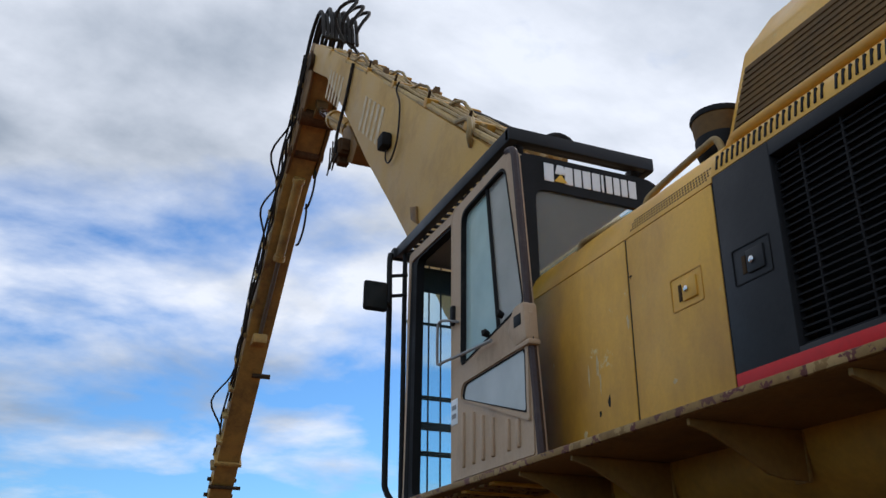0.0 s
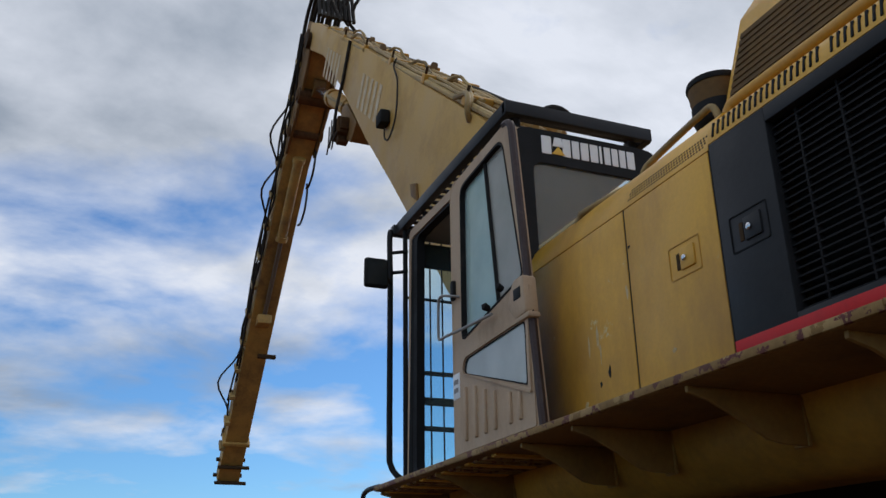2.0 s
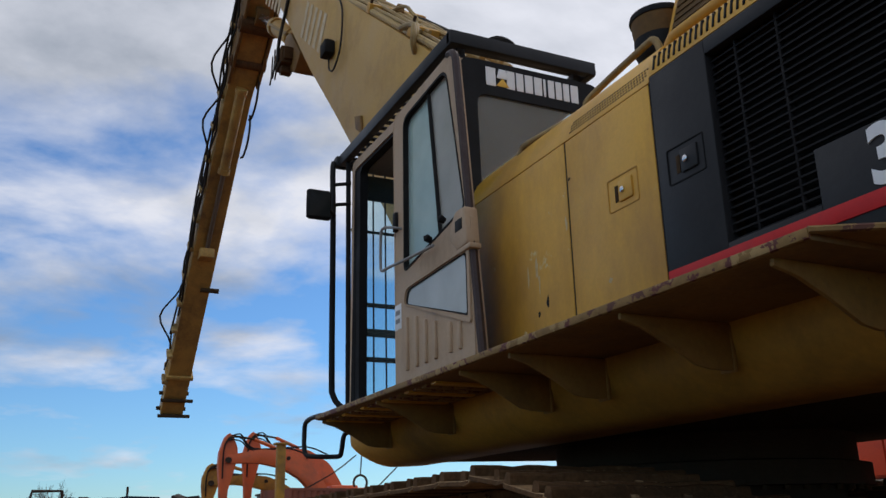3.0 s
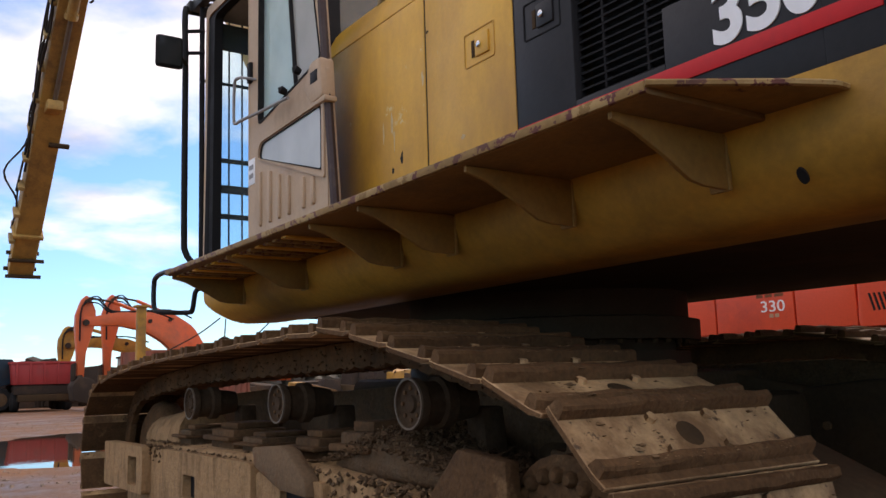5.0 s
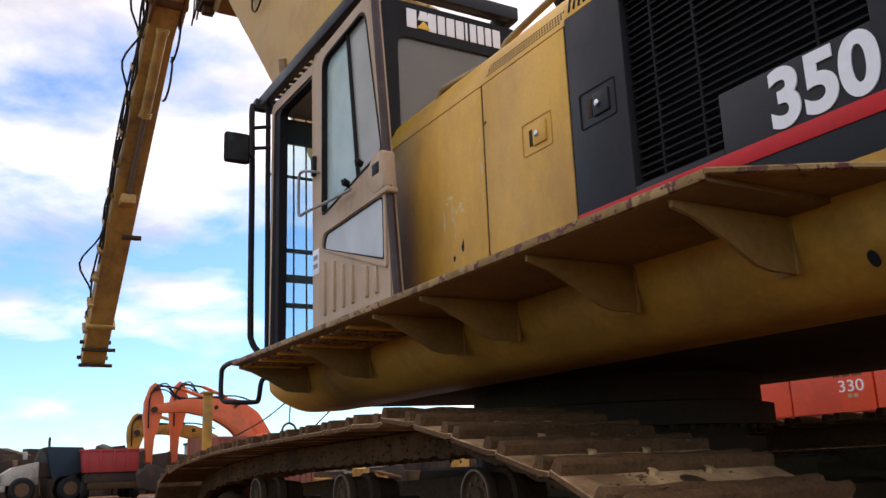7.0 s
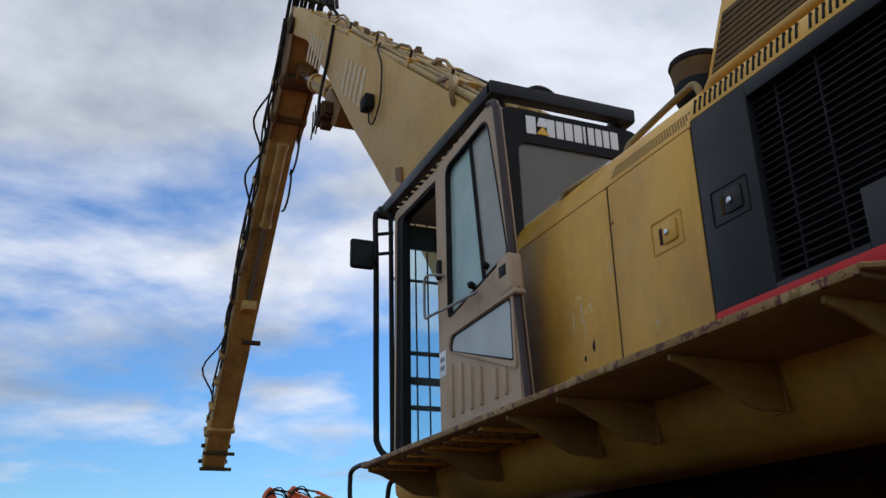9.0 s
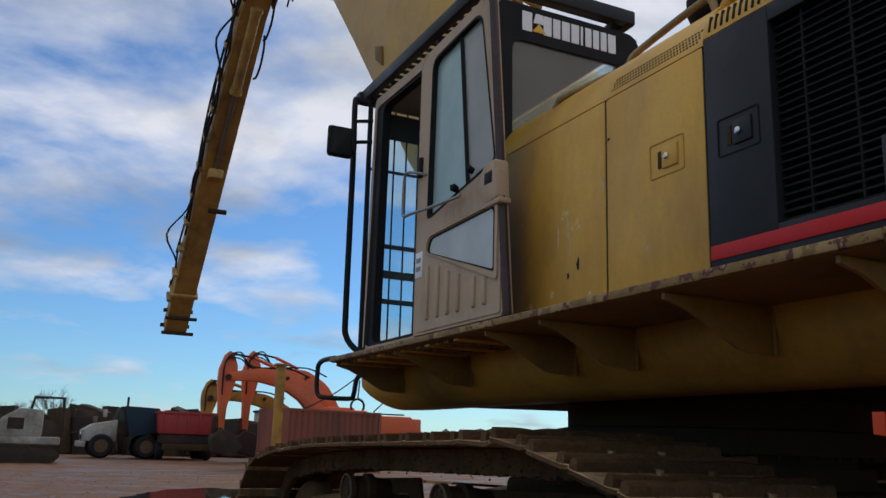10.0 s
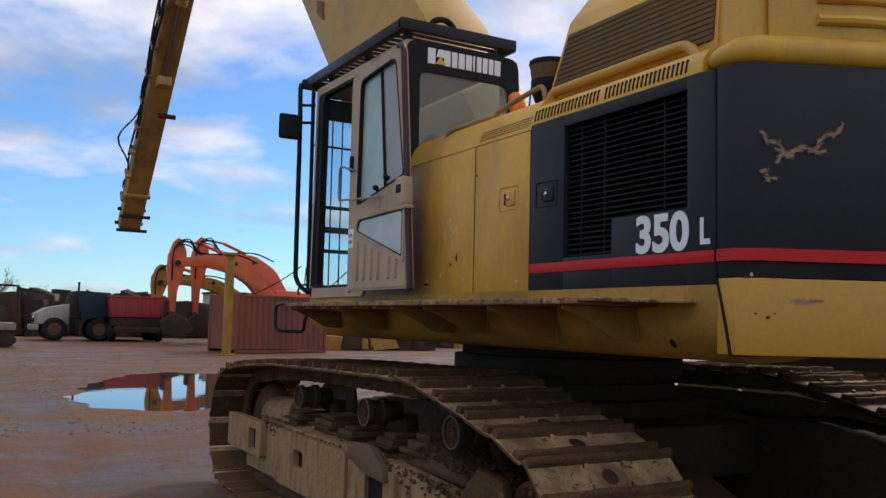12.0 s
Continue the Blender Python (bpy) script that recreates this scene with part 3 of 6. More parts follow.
def ground_height(x, y):
    if abs(x) > 55 or abs(y) > 42:
        return -0.005
    n = noise.noise
    z = -0.004 + 0.012 * n((x * 0.35, y * 0.35, 0)) + 0.010 * n((x * 1.1, y * 1.1, 4)) + 0.007 * n((x * 2.7, y * 2.7, 9))
    # wheel ruts that sweep past the machine
    for off, w in ((3.2, 0.28), (5.2, 0.28), (6.6, 0.22)):
        d = y - off + 0.04 * (x - 8) + 0.3 * math.sin(x * 0.25)
        z += -0.03 * math.exp(-(d / w) ** 2) + 0.016 * math.exp(-((abs(d) - 0.5) / 0.2) ** 2)
    for cx, cy, rx, ry, a in HOLLOWS:
        u, v = x - cx, y - cy
        p, q = (u * math.cos(a) + v * math.sin(a)) / rx, (-u * math.sin(a) + v * math.cos(a)) / ry
        z -= 0.075 * math.exp(-1.35 * (p * p + q * q) ** 1.6)
    return z


def build_ground():
    bm = bmesh.new()
    xs = [-400, -120, -40, -15] + [-8 + i for i in range(14)] + [6 + i * 0.2 for i in range(120)] + [30 + i for i in range(26)] + [60, 80, 120, 250, 900]
    ys = [-700, -250, -100, -60] + [-40 + i for i in range(27)] + [-13 + i * 0.2 for i in range(110)] + [9, 10, 14, 25, 60, 200, 700]
    grid = [[bm.verts.new((x, y, ground_height(x, y))) for y in ys] for x in xs]
    for i in range(len(xs) - 1):
        for j in range(len(ys) - 1):
            bm.faces.new((grid[i][j], grid[i + 1][j], grid[i + 1][j + 1], grid[i][j + 1]))
    ob = part("ground", bm, ground_material())
    tagged(ob, "brown wet muddy yard with tyre ruts and puddles", "ground", kind="structure")


build_ground()
water = water_material()


def puddle(k, label):
    """A level sheet of water; the hollow in the mud cuts its shore."""
    cx, cy, rx, ry, a = HOLLOWS[k]
    bm = bmesh.new()
    bm.faces.new([bm.verts.new((cx + 1.25 * (rx * math.cos(t) * math.cos(a) - ry * math.sin(t) * math.sin(a)), cy + 1.25 * (rx * math.cos(t) * math.sin(a) + ry * math.sin(t) * math.cos(a)), WATER_LEVEL)) for t in [2 * math.pi * i / 48 for i in range(48)]])
    tagged(part("puddle", bm, water), label, "puddle", "puddles in the yard", "structure")


puddle(0, "wide still puddle of muddy water mirroring the sky")
puddle(1, "long thin puddle beyond the tracks")
puddle(2, "wet patch of standing water in mud")


def build_gravel():
    """Small stones and crumbs of mud strewn over the yard, as one loose mass."""
    rnd = random.Random(31)
    verts, faces = [], []
    for k in range(3200):
        x = 7.5 + 22 * rnd.random() ** 1.5
        y = rnd.uniform(-4, 7)
        z = ground_height(x, y)
        if z < WATER_LEVEL + 0.004:
            continue
        r = rnd.uniform(0.008, 0.032) * (1.4 if rnd.random() < 0.08 else 1)
        b = len(verts)
        for dx, dy, dz in ((1, 0, 0), (0, 1, 0), (-1, 0, 0), (0, -1, 0), (0, 0, 0.7), (0, 0, -0.5)):
            verts.append((x + r * (dx + rnd.uniform(-0.4, 0.4)), y + r * (dy + rnd.uniform(-0.4, 0.4)), z + r * (dz + rnd.uniform(-0.15, 0.15))))
        for i in range(4):
            faces.append((b + i, b + (i + 1) % 4, b + 4))
            faces.append((b + (i + 1) % 4, b + i, b + 5))
    me = bpy.data.meshes.new("gravel")
    me.from_pydata(verts, [], faces)
    me.materials.append(mud_stone)
    tagged(new("gravel", me), "scattered small brown stones and crumbs of mud", "gravel", kind="stuff")


mud_stone = material("muddy_stone", (0.20, 0.135, 0.09), 0.8, dirt=(0.08, 0.05, 0.032), dirt_amount=0.5, scale=9, vary=0.35, bump=0.3)
build_gravel()
# ---- the large excavator ----
letter_chip = material("pale_paint_chip", (0.55, 0.40, 0.20), 0.6, dirt=(0.45, 0.25, 0.06), dirt_amount=0.5, scale=30, vary=0.2, bump=0.1)
excavator = thing("excavator", "large yellow and black demolition excavator standing on muddy tracks", "excavator")


def rod(a, b, r, seg=8):
    return tube([a, b], r, seg)


def build_house():
    # tub under the panels, rounded below; its dark belly is oil plus shade put into the colour
    prof = round_poly([(-1.55, 1.67), (-1.55, 1.50), (-1.2, 1.435), (0.95, 1.40), (1.12, 1.372), (1.40, 1.36), (1.55, 1.47), (1.55, 1.67)], [0, 0.05, 0.05, 0.1, 0.1, 0.14, 0.1, 0], 6)
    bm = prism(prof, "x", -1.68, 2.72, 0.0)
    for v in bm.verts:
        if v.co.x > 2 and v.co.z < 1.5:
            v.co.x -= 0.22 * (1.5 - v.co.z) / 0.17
    tub = part("base_frame", bm, [oily_shaded_yellow, underside], excavator, "grimy yellow base frame, its belly dark with oil and painted shade")
    # inner downward faces take the dark material as painted shade
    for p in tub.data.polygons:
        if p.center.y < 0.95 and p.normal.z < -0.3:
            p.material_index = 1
    # side panels: two yellow doors, the slate door with its grille
    y0, y1 = 1.50, 1.55

    def panel(x0, x1, z0, z1, mat, label):
        return part("side_panel", box(x0 + 0.004, x1 - 0.004, y0, y1, z0, z1, 0.008), mat, excavator, label)
    p1 = panel(0.14, 1.0, 1.668, 2.51, yellow_sooty, "yellow side panel with soot stains")
    p2 = panel(-0.41, 0.14, 1.668, 2.51, yellow, "yellow side door with a recessed latch")
    # hood edge: a rounded shoulder that leans in over the panels
    sh = [(1.548, 2.512), (1.546, 2.53), (1.518, 2.60), (1.495, 2.643), (1.457, 2.684), (1.38, 2.71), (1.1, 2.72), (0.62, 2.70), (0.62, 2.5), (1.45, 2.5)]
    part("hood_shoulder", prism(sh, "x", -0.41, 1.0, 0.0), yellow, excavator)
    sh2 = [(1.548, 2.532), (1.547, 2.55), (1.541, 2.585), (1.528, 2.612), (1.50, 2.638), (1.46, 2.655), (1.38, 2.662), (0.9, 2.664), (0.9, 2.5), (1.45, 2.5)]
    part("hood_shoulder", prism(sh2, "x", -1.60, -0.414, 0.0), yellow, excavator)
    part("house_core", join(box(-1.6, 1.0, -1.5, 1.46, 1.65, 2.55, 0.02), box(1.0, 2.6, -1.5, -0.45, 1.65, 2.2, 0.05), box(1.0, 2.0, -0.45, 0.55, 1.62, 2.0, 0.05)), underside, excavator)
    part("far_side_panel", box(-1.6, 2.6, -1.55, -1.503, 1.67, 2.56, 0.01), yellow, excavator)
    # slate panel round the grille opening, which is stepped at its lower rear corner
    gx0, gx1, gz0, gz1, nx, nz = -1.515, -0.695, 1.825, 2.475, -1.05, 1.985
    xa, xb = -1.665, -0.414
    slate_panel = part("grille_panel", box(gx1, xb, y0, y1, 1.668, 2.53, 0.006), slate, excavator, "dark slate side panel with a red stripe")
    part("panel_strip", box(xa, gx0, y0, y1, 1.668, 2.53, 0.006), slate, slate_panel)
    part("panel_strip", box(gx0 - 0.002, gx1 + 0.002, y0, y1 - 0.001, gz1, 2.53, 0.004), slate, slate_panel)
    part("panel_strip", box(nx, gx1 + 0.002, y0, y1 - 0.001, 1.668, gz0, 0.004), slate, slate_panel)
    part("panel_strip", box(gx0 - 0.002, nx, y0, y1 - 0.001, 1.668, nz, 0.004), slate, slate_panel)
    bm = bmesh.new()
    for i in range(25):
        z = gz0 + 0.012 + i * (gz1 - gz0 - 0.02) / 24.5
        x0 = gx0 if z > nz else nx
        s = prism([(1.492, z + 0.010), (1.500, z + 0.012), (1.522, z + 0.002), (1.523, z - 0.005), (1.515, z - 0.004)], "x", x0, gx1, 0)
        bm = join(bm, s)
    part("grille_slats", bm, grille_black, slate_panel, "black louvre slats")
    for x in (-0.80, -0.97, -1.36):
        z0 = gz0 if x > nx else nz
        part("grille_mullion", box(x - 0.0045, x + 0.0045, 1.505, 1.5235, z0, gz1, 0.002), dusty_bar, slate_panel)
    part("grille_back", box(gx0, gx1, 1.462, 1.470, gz0, gz1, 0), black, slate_panel)
    part("red_stripe", box(xa + 0.004, xb - 0.003, 1.548, 1.5535, 1.758, 1.805, 0.001), stripe_red, slate_panel, "scuffed red stripe")
    # model number: upright, narrow
    m = pose(-1.212, 1.5515, 1.820, 90, 0, 180)
    part("model_number", text_mesh("350", 0.217, 0.0022, m, 0.97, 0.034), letter_white, slate_panel, "white number 350")
    m = pose(-1.585, 1.5515, 1.835, 90, 0, 180)
    part("model_letter", text_mesh("L", 0.145, 0.0022, m, 0.75), letter_white, slate_panel, "white letter L")
    # latches
    for x, z, mat, par in ((-0.215, 2.17, yellow, p2), (-0.555, 2.155, slate, slate_panel)):
        latch = part("latch", frame_prism(round_poly([(x - 0.09, z - 0.065), (x + 0.09, z - 0.065), (x + 0.09, z + 0.065), (x - 0.09, z + 0.065)], 0.008, 2), round_poly([(x - 0.086, z - 0.061), (x + 0.086, z - 0.061), (x + 0.086, z + 0.061), (x - 0.086, z + 0.061)], 0.008, 2), "y", 1.548, 1.5530), yellow_dirty if x > -0.4 else black, par)
        part("latch_plate", box(x - 0.06, x + 0.02, 1.547, 1.558, z - 0.04, z + 0.04, 0.004), mat, latch)
        # thin dark bar laid on the panel, the recess's shade as colour
        part("latch_recess", box(x + 0.028, x + 0.046, 1.5485, 1.5525, z - 0.034, z + 0.03, 0.001), underside, latch)
        part("lock", lathe([(0.0, 0), (0.012, 0), (0.012, 0.008), (0.008, 0.011), (0, 0.011)], (x - 0.008, 1.556, z), (0, 1, 0), 14), chrome, latch, "bright steel lock")
    # chips and drips in the yellow paint
    rnd = random.Random(12)
    for x, z, w, h, mat in ((0.47, 2.02, 0.008, 0.05, letter_chip), (0.40, 2.04, 0.012, 0.055, letter_chip), (0.385, 1.97, 0.006, 0.05, letter_chip), (0.16, 2.16, 0.010, 0.03, letter_chip), (0.33, 1.88, 0.012, 0.03, black), (0.40, 1.84, 0.01, 0.012, black), (0.12, 2.34, 0.01, 0.008, black), (0.52, 1.78, 0.016, 0.02, letter_chip), (0.25, 1.75, 0.014, 0.012, letter_chip), (-0.1, 1.86, 0.012, 0.01, letter_chip), (-0.3, 1.72, 0.02, 0.012, letter_chip), (0.70, 1.73, 0.03, 0.01, black)):
        pts = []
        for k in range(9):
            a = 2 * math.pi * k / 9
            s = rnd.uniform(0.5, 1.2)
            pts.append((x + w * s * math.cos(a), z + h * s * math.sin(a)))
        part("paint_chip", prism(pts, "y", 1.549, 1.5512, 0), mat, p1 if x > 0.14 else p2)
    # long seams and hinge gap between the doors
    for x in (0.14, -0.41):
        part("seam", box(x - 0.0035, x + 0.0035, 1.49, 1.5465, 1.68, 2.508, 0), black, excavator)
    # grille holes on the hood shoulder
    dots = bmesh.new()
    for i in range(30):
        for j in range(4):
            x = 0.10 - i * 0.0165 - 0.008 * (j % 2)
            z = 2.538 + j * 0.0155
            y = 1.546 - (z - 2.53) * 0.4
            o = lathe([(0.0052, -0.003), (0.0052, 0.0015)], (x, y, z), (0, 0.93, 0.37), 6)
            dots = join(dots, o)
    part("vent_holes", dots, black, excavator, "rows of small dark vent holes")
    for x0, x1, n in ((-0.43, -0.955, 19), (-0.985, -1.52, 20)):
        for i in range(n):
            x = x0 + (x1 - x0) * (i + 0.5) / n
            part("vent_slot", moved(box(-0.0055, 0.0055, -0.030, 0.030, -0.005, 0.005, 0.002, 1), pose(x, 1.5405, 2.577, -78, 0, 0)), black, excavator)


build_house()


def build_counterweight():
    # plan outline: the side turns in a tight bend to the broad rear
    plan = [(-1.67, 1.55), (-1.76, 1.545), (-1.83, 1.47), (-1.88, 1.34), (-1.97, 1.16), (-2.06, 0.95), (-2.15, 0.6), (-2.2, 0.2), (-2.2, -0.2), (-2.15, -0.6), (-2.06, -0.95), (-1.97, -1.16), (-1.88, -1.34), (-1.83, -1.47), (-1.76, -1.545), (-1.67, -1.55)]
    cw = part("counterweight", prism(plan, "z", 1.40, 1.695, 0.009, 2, 50), yellow_dirty, excavator, "chipped yellow counterweight base")
    part("counterweight_flank", prism([(x + (0.008 if i else 0), y * 0.9985) for i, (x, y) in enumerate(plan)], "z", 1.697, 2.53, 0.006, 2, 50), slate, cw, "dark slate counterweight flank with rusty scrapes")
    cap = prism([(-1.595, 1.545)] + [(x + (0.004 if i else 0), y * 0.998) for i, (x, y) in enumerate(plan)] + [(-1.595, -1.545)], "z", 2.532, 2.66, 0.06, 5, 50)
    for v in cap.verts:
        if v.co.x > -1.90:
            f = (v.co.x + 1.90) / 0.305
            v.co.z -= 0.055 * f * f * (v.co.z - 2.532) / 0.128
    part("counterweight_cap", cap, yellow, cw, "rounded yellow cap")
    band = [(x - 0.006, y + 0.004) for x, y in plan[0:8]]
    bm = bmesh.new()
    lo = [bm.verts.new((x, y * 0.9995 + 0.001, 1.760)) for x, y in band]
    hi = [bm.verts.new((x, y * 0.9995 + 0.001, 1.806)) for x, y in band]
    lo2 = [bm.verts.new((x + 0.03, y * 0.97, 1.762)) for x, y in band]
    hi2 = [bm.verts.new((x + 0.03, y * 0.97, 1.815)) for x, y in band]
    for i in range(len(band) - 1):
        for a, b in ((lo, hi), (hi, hi2), (lo2, lo)):
            bm.faces.new((a[i], a[i + 1], b[i + 1], b[i]))
    part("red_stripe", bm, stripe_red, cw, "scuffed red stripe")
    # scrapes where the paint is torn off
    rnd = random.Random(4)
    for k, (cx, cz, L, ang) in enumerate(((-1.843, 2.215, 0.06, -28), (-1.885, 2.19, 0.10, 3), (-1.93, 2.24, 0.09, 38), (-1.862, 2.165, 0.05, 25), (-1.836, 2.085, 0.035, -35), (-1.89, 1.61, 0.07, 2))):
        bm = bmesh.new()
        t = Vector((-0.40, -0.92, 0)) if cx < -1.86 else Vector((-0.36, -0.93, 0))
        n = Vector((-0.92, 0.40, 0))
        # base point on the flank at that x
        for (xa, ya), (xb, yb) in zip(plan, plan[1:]):
            if xa >= cx >= xb:
                f = (cx - xa) / (xb - xa)
                c = Vector((cx, (ya + (yb - ya) * f) * 0.9985, cz))
                t = Vector((xb - xa, yb - ya, 0)).normalized()
                n = Vector((t.y, -t.x, 0)) * (1 if t.y < 0 else -1)
                n = Vector((-abs(t.y), abs(t.x), 0))
                break
        off = n * (0.006 if cz > 1.7 else 0.004)
        lay = t * math.cos(radians(ang)) + Vector((0, 0, math.sin(radians(ang))))
        side = n.cross(lay).normalized()
        for i in range(int(L * 2400)):
            q = rnd.uniform(-1, 1)
            w = (0.012 * (1 - q * q) * (0.3 + 0.7 * abs(math.sin(q * 6 + k * 1.7)))) + 0.0015
            mid = c + off + lay * (q * L) + side * (rnd.gauss(0, w * 0.55) + (0.010 if cz > 1.7 else 0.002) * math.sin(q * 5 + k))
            a0 = rnd.gauss(0, 0.5)
            d1 = lay * math.cos(a0) + side * math.sin(a0)
            d2 = n.cross(d1)
            ln, wd = rnd.uniform(0.003, 0.014), rnd.uniform(0.0005, 0.0016)
            bm.faces.new([bm.verts.new(mid + d1 * (ln * u) + d2 * (wd * v)) for u, v in ((-1, 0), (-0.3, -1), (0.6, -0.7), (1, 0.1), (0.2, 1))])
        part("scrape", bm, rust_scrape if k % 2 else bright_scrape, cw, "rusty scrape with bare metal")
    # knocks and chips in the counterweight's paint
    rnd = random.Random(21)
    for x, z, w, h, mat in ((-1.80, 1.705, 0.008, 0.010, letter_chip), (-1.785, 1.70, 0.006, 0.010, underside), (-1.81, 1.56, 0.007, 0.004, underside), (-1.84, 1.695, 0.014, 0.004, underside), (-1.835, 1.545, 0.012, 0.007, underside), (-1.845, 1.56, 0.006, 0.004, underside)):
        for (xa, ya), (xb, yb) in zip(plan, plan[1:]):
            if xa >= x >= xb:
                f = (x - xa) / (xb - xa)
                t = Vector((xb - xa, yb - ya, 0)).normalized()
                c0 = Vector((x, ya + (yb - ya) * f, z)) + Vector((-abs(t.y), abs(t.x), 0)) * 0.004
                bm = bmesh.new()
                bm.faces.new([bm.verts.new(c0 + t * (w * rnd.uniform(0.5, 1.2) * math.cos(k * 0.785)) + Vector((0, 0, h * rnd.uniform(0.5, 1.2) * math.sin(k * 0.785)))) for k in range(8)])
                part("paint_chip", bm, mat, cw)
                break
    part("joint_gap", box(-1.671, -1.666, 1.40, 1.5495, 1.69, 2.53, 0), black, excavator)
    part("joint_gap", prism([(-1.668, 1.695), (-1.680, 1.695), (-1.725, 1.50), (-1.745, 1.395), (-1.733, 1.395), (-1.713, 1.50)], "y", 1.40, 1.5525, 0), black, excavator, "dark slanting joint")


build_counterweight()


def build_engine_top():
    # louvred box over the engine; its side leans in slightly
    bx0, bx1 = -1.49, -0.275
    prof = [(1.335, 2.60), (1.345, 2.74), (1.31, 3.125), (1.20, 3.30), (-0.6, 3.34), (-0.6, 2.6)]
    bm = prism(prof, "x", bx0, bx1, 0.012)
    for v in bm.verts:
        if v.co.x > -0.6 and v.co.z > 2.74:
            v.co.x -= (v.co.z - 2.74) * 0.36
    hood = part("engine_hood", bm, yellow, excavator, "raised yellow engine hood with brown louvres")
    part("hood_louvre_back", moved(box(-1.45, -0.44, -0.004, 0.004, -0.19, 0.13, 0), pose(0, 1.329, 2.925, 5.2)), louvre_brown, hood)
    sl = bmesh.new()
    for i in range(12):
        z = 2.745 + i * 0.0265
        y = 1.345 - (z - 2.74) * 0.094
        x1 = -0.315 - (z - 2.74) * 0.36
        sl = join(sl, prism([(y - 0.004, z + 0.024), (y + 0.002, z + 0.022), (y + 0.010, z - 0.002), (y + 0.010, z - 0.006), (y - 0.004, z - 0.002)], "x", -1.47, x1, 0))
    part("hood_louvres", sl, louvre_brown, hood, "dusty brown louvre slats")
    # angled end cheek, then the plain hood behind a fold, with two pressed ribs
    cheek = bmesh.new()
    lo = [(-1.485, 1.345), (-1.56, 1.385), (-1.70, 1.36), (-1.73, 1.33), (-1.73, -0.6), (-1.485, -0.6)]
    hi = [(-1.485, 1.30), (-1.60, 1.33), (-1.72, 1.30), (-1.73, 1.27), (-1.73, -0.6), (-1.485, -0.6)]
    a = [cheek.verts.new((x, y, 2.62)) for x, y in lo]
    b = [cheek.verts.new((x, y, 3.30)) for x, y in hi]
    cheek.faces.new(a), cheek.faces.new(b[::-1])
    for i in range(6):
        cheek.faces.new((a[i], a[(i + 1) % 6], b[(i + 1) % 6], b[i]))
    bmesh.ops.recalc_face_normals(cheek, faces=cheek.faces)
    part("hood_cheek", bevel(cheek, 0.012, 3), yellow, hood)
    plan = [(-1.735, 1.335), (-1.80, 1.325), (-1.90, 1.24), (-2.0, 1.05), (-2.09, 0.7), (-2.12, 0.2), (-2.12, -0.6), (-1.735, -0.6)]
    part("rear_hood", prism(plan, "z", 2.62, 3.34, 0.02, 3, 50), yellow, hood)
    for z in (2.715, 2.805):
        pts = [(-1.905, 1.245, z), (-1.93, 1.198, z), (-2.0, 1.06, z), (-2.09, 0.71, z), (-2.12, 0.3, z)]
        part("pressed_rib", tube(spline(pts, 3), 0.022, 8), yellow, hood)
    # fat guard pipe along the foot of the louvres
    pts = spline([(-0.38, 1.40, 2.63), (-0.375, 1.40, 2.69), (-0.40, 1.40, 2.725), (-0.46, 1.40, 2.735), (-0.9, 1.40, 2.735), (-1.29, 1.40, 2.735), (-1.38, 1.40, 2.715), (-1.43, 1.40, 2.66), (-1.435, 1.40, 2.62)], 5)
    part("guard_pipe", tube(pts, 0.026, 12), yellow_dirty, excavator)
    # intake bowl with its black rim and cup
    c = (-0.19, 1.27, 1.92)
    bowl = part("air_cleaner", lathe([(0, 0.925), (0.097, 0.925), (0.108, 0.98), (0.113, 1.03), (0, 1.03)], c, seg=32), louvre_brown, excavator, "brown intake bowl with black rim")
    part("rim", lathe([(0, 1.03), (0.117, 1.03), (0.12, 1.040), (0.116, 1.056), (0.07, 1.07), (0, 1.072)], c, seg=32), black, bowl)
    part("cup", lathe([(0, 0.80), (0.06, 0.80), (0.085, 0.83), (0.106, 0.89), (0.107, 0.945), (0, 0.945)], c, seg=32), black, bowl)
    part("stem", lathe([(0.06, 0.6), (0.06, 0.80)], c, seg=16), yellow, bowl)
    # two bent hand rails on the hood
    for k, pts in enumerate(([(0.62, 1.475, 2.62), (0.60, 1.47, 2.68), (0.55, 1.455, 2.70), (0.30, 1.35, 2.745), (0.24, 1.32, 2.745), (0.22, 1.30, 2.68)],
                [(0.14, 1.44, 2.62), (0.12, 1.435, 2.70), (0.06, 1.42, 2.735), (-0.22, 1.40, 2.785), (-0.30, 1.395, 2.78), (-0.33, 1.39, 2.66)])):
        part("hand_rail", tube(spline(pts, 5), 0.015, 10), pipe_paint, excavator)
    part("beacon", lathe([(0, 0), (0.052, 0), (0.056, 0.025), (0.054, 0.085), (0.038, 0.13), (0, 0.14)], (0.62, 0.92, 2.90), (0.1, 0.3, 1), 18), orange_plastic, excavator, "orange warning beacon")
    part("beacon_post", rod((0.62, 0.9, 2.62), (0.62, 0.91, 2.92), 0.02), black, excavator)
    part("aerial", rod((0.58, 0.9, 2.7), (0.47, 0.93, 3.04), 0.006, 6), black, excavator, "thin black aerial")


build_engine_top()


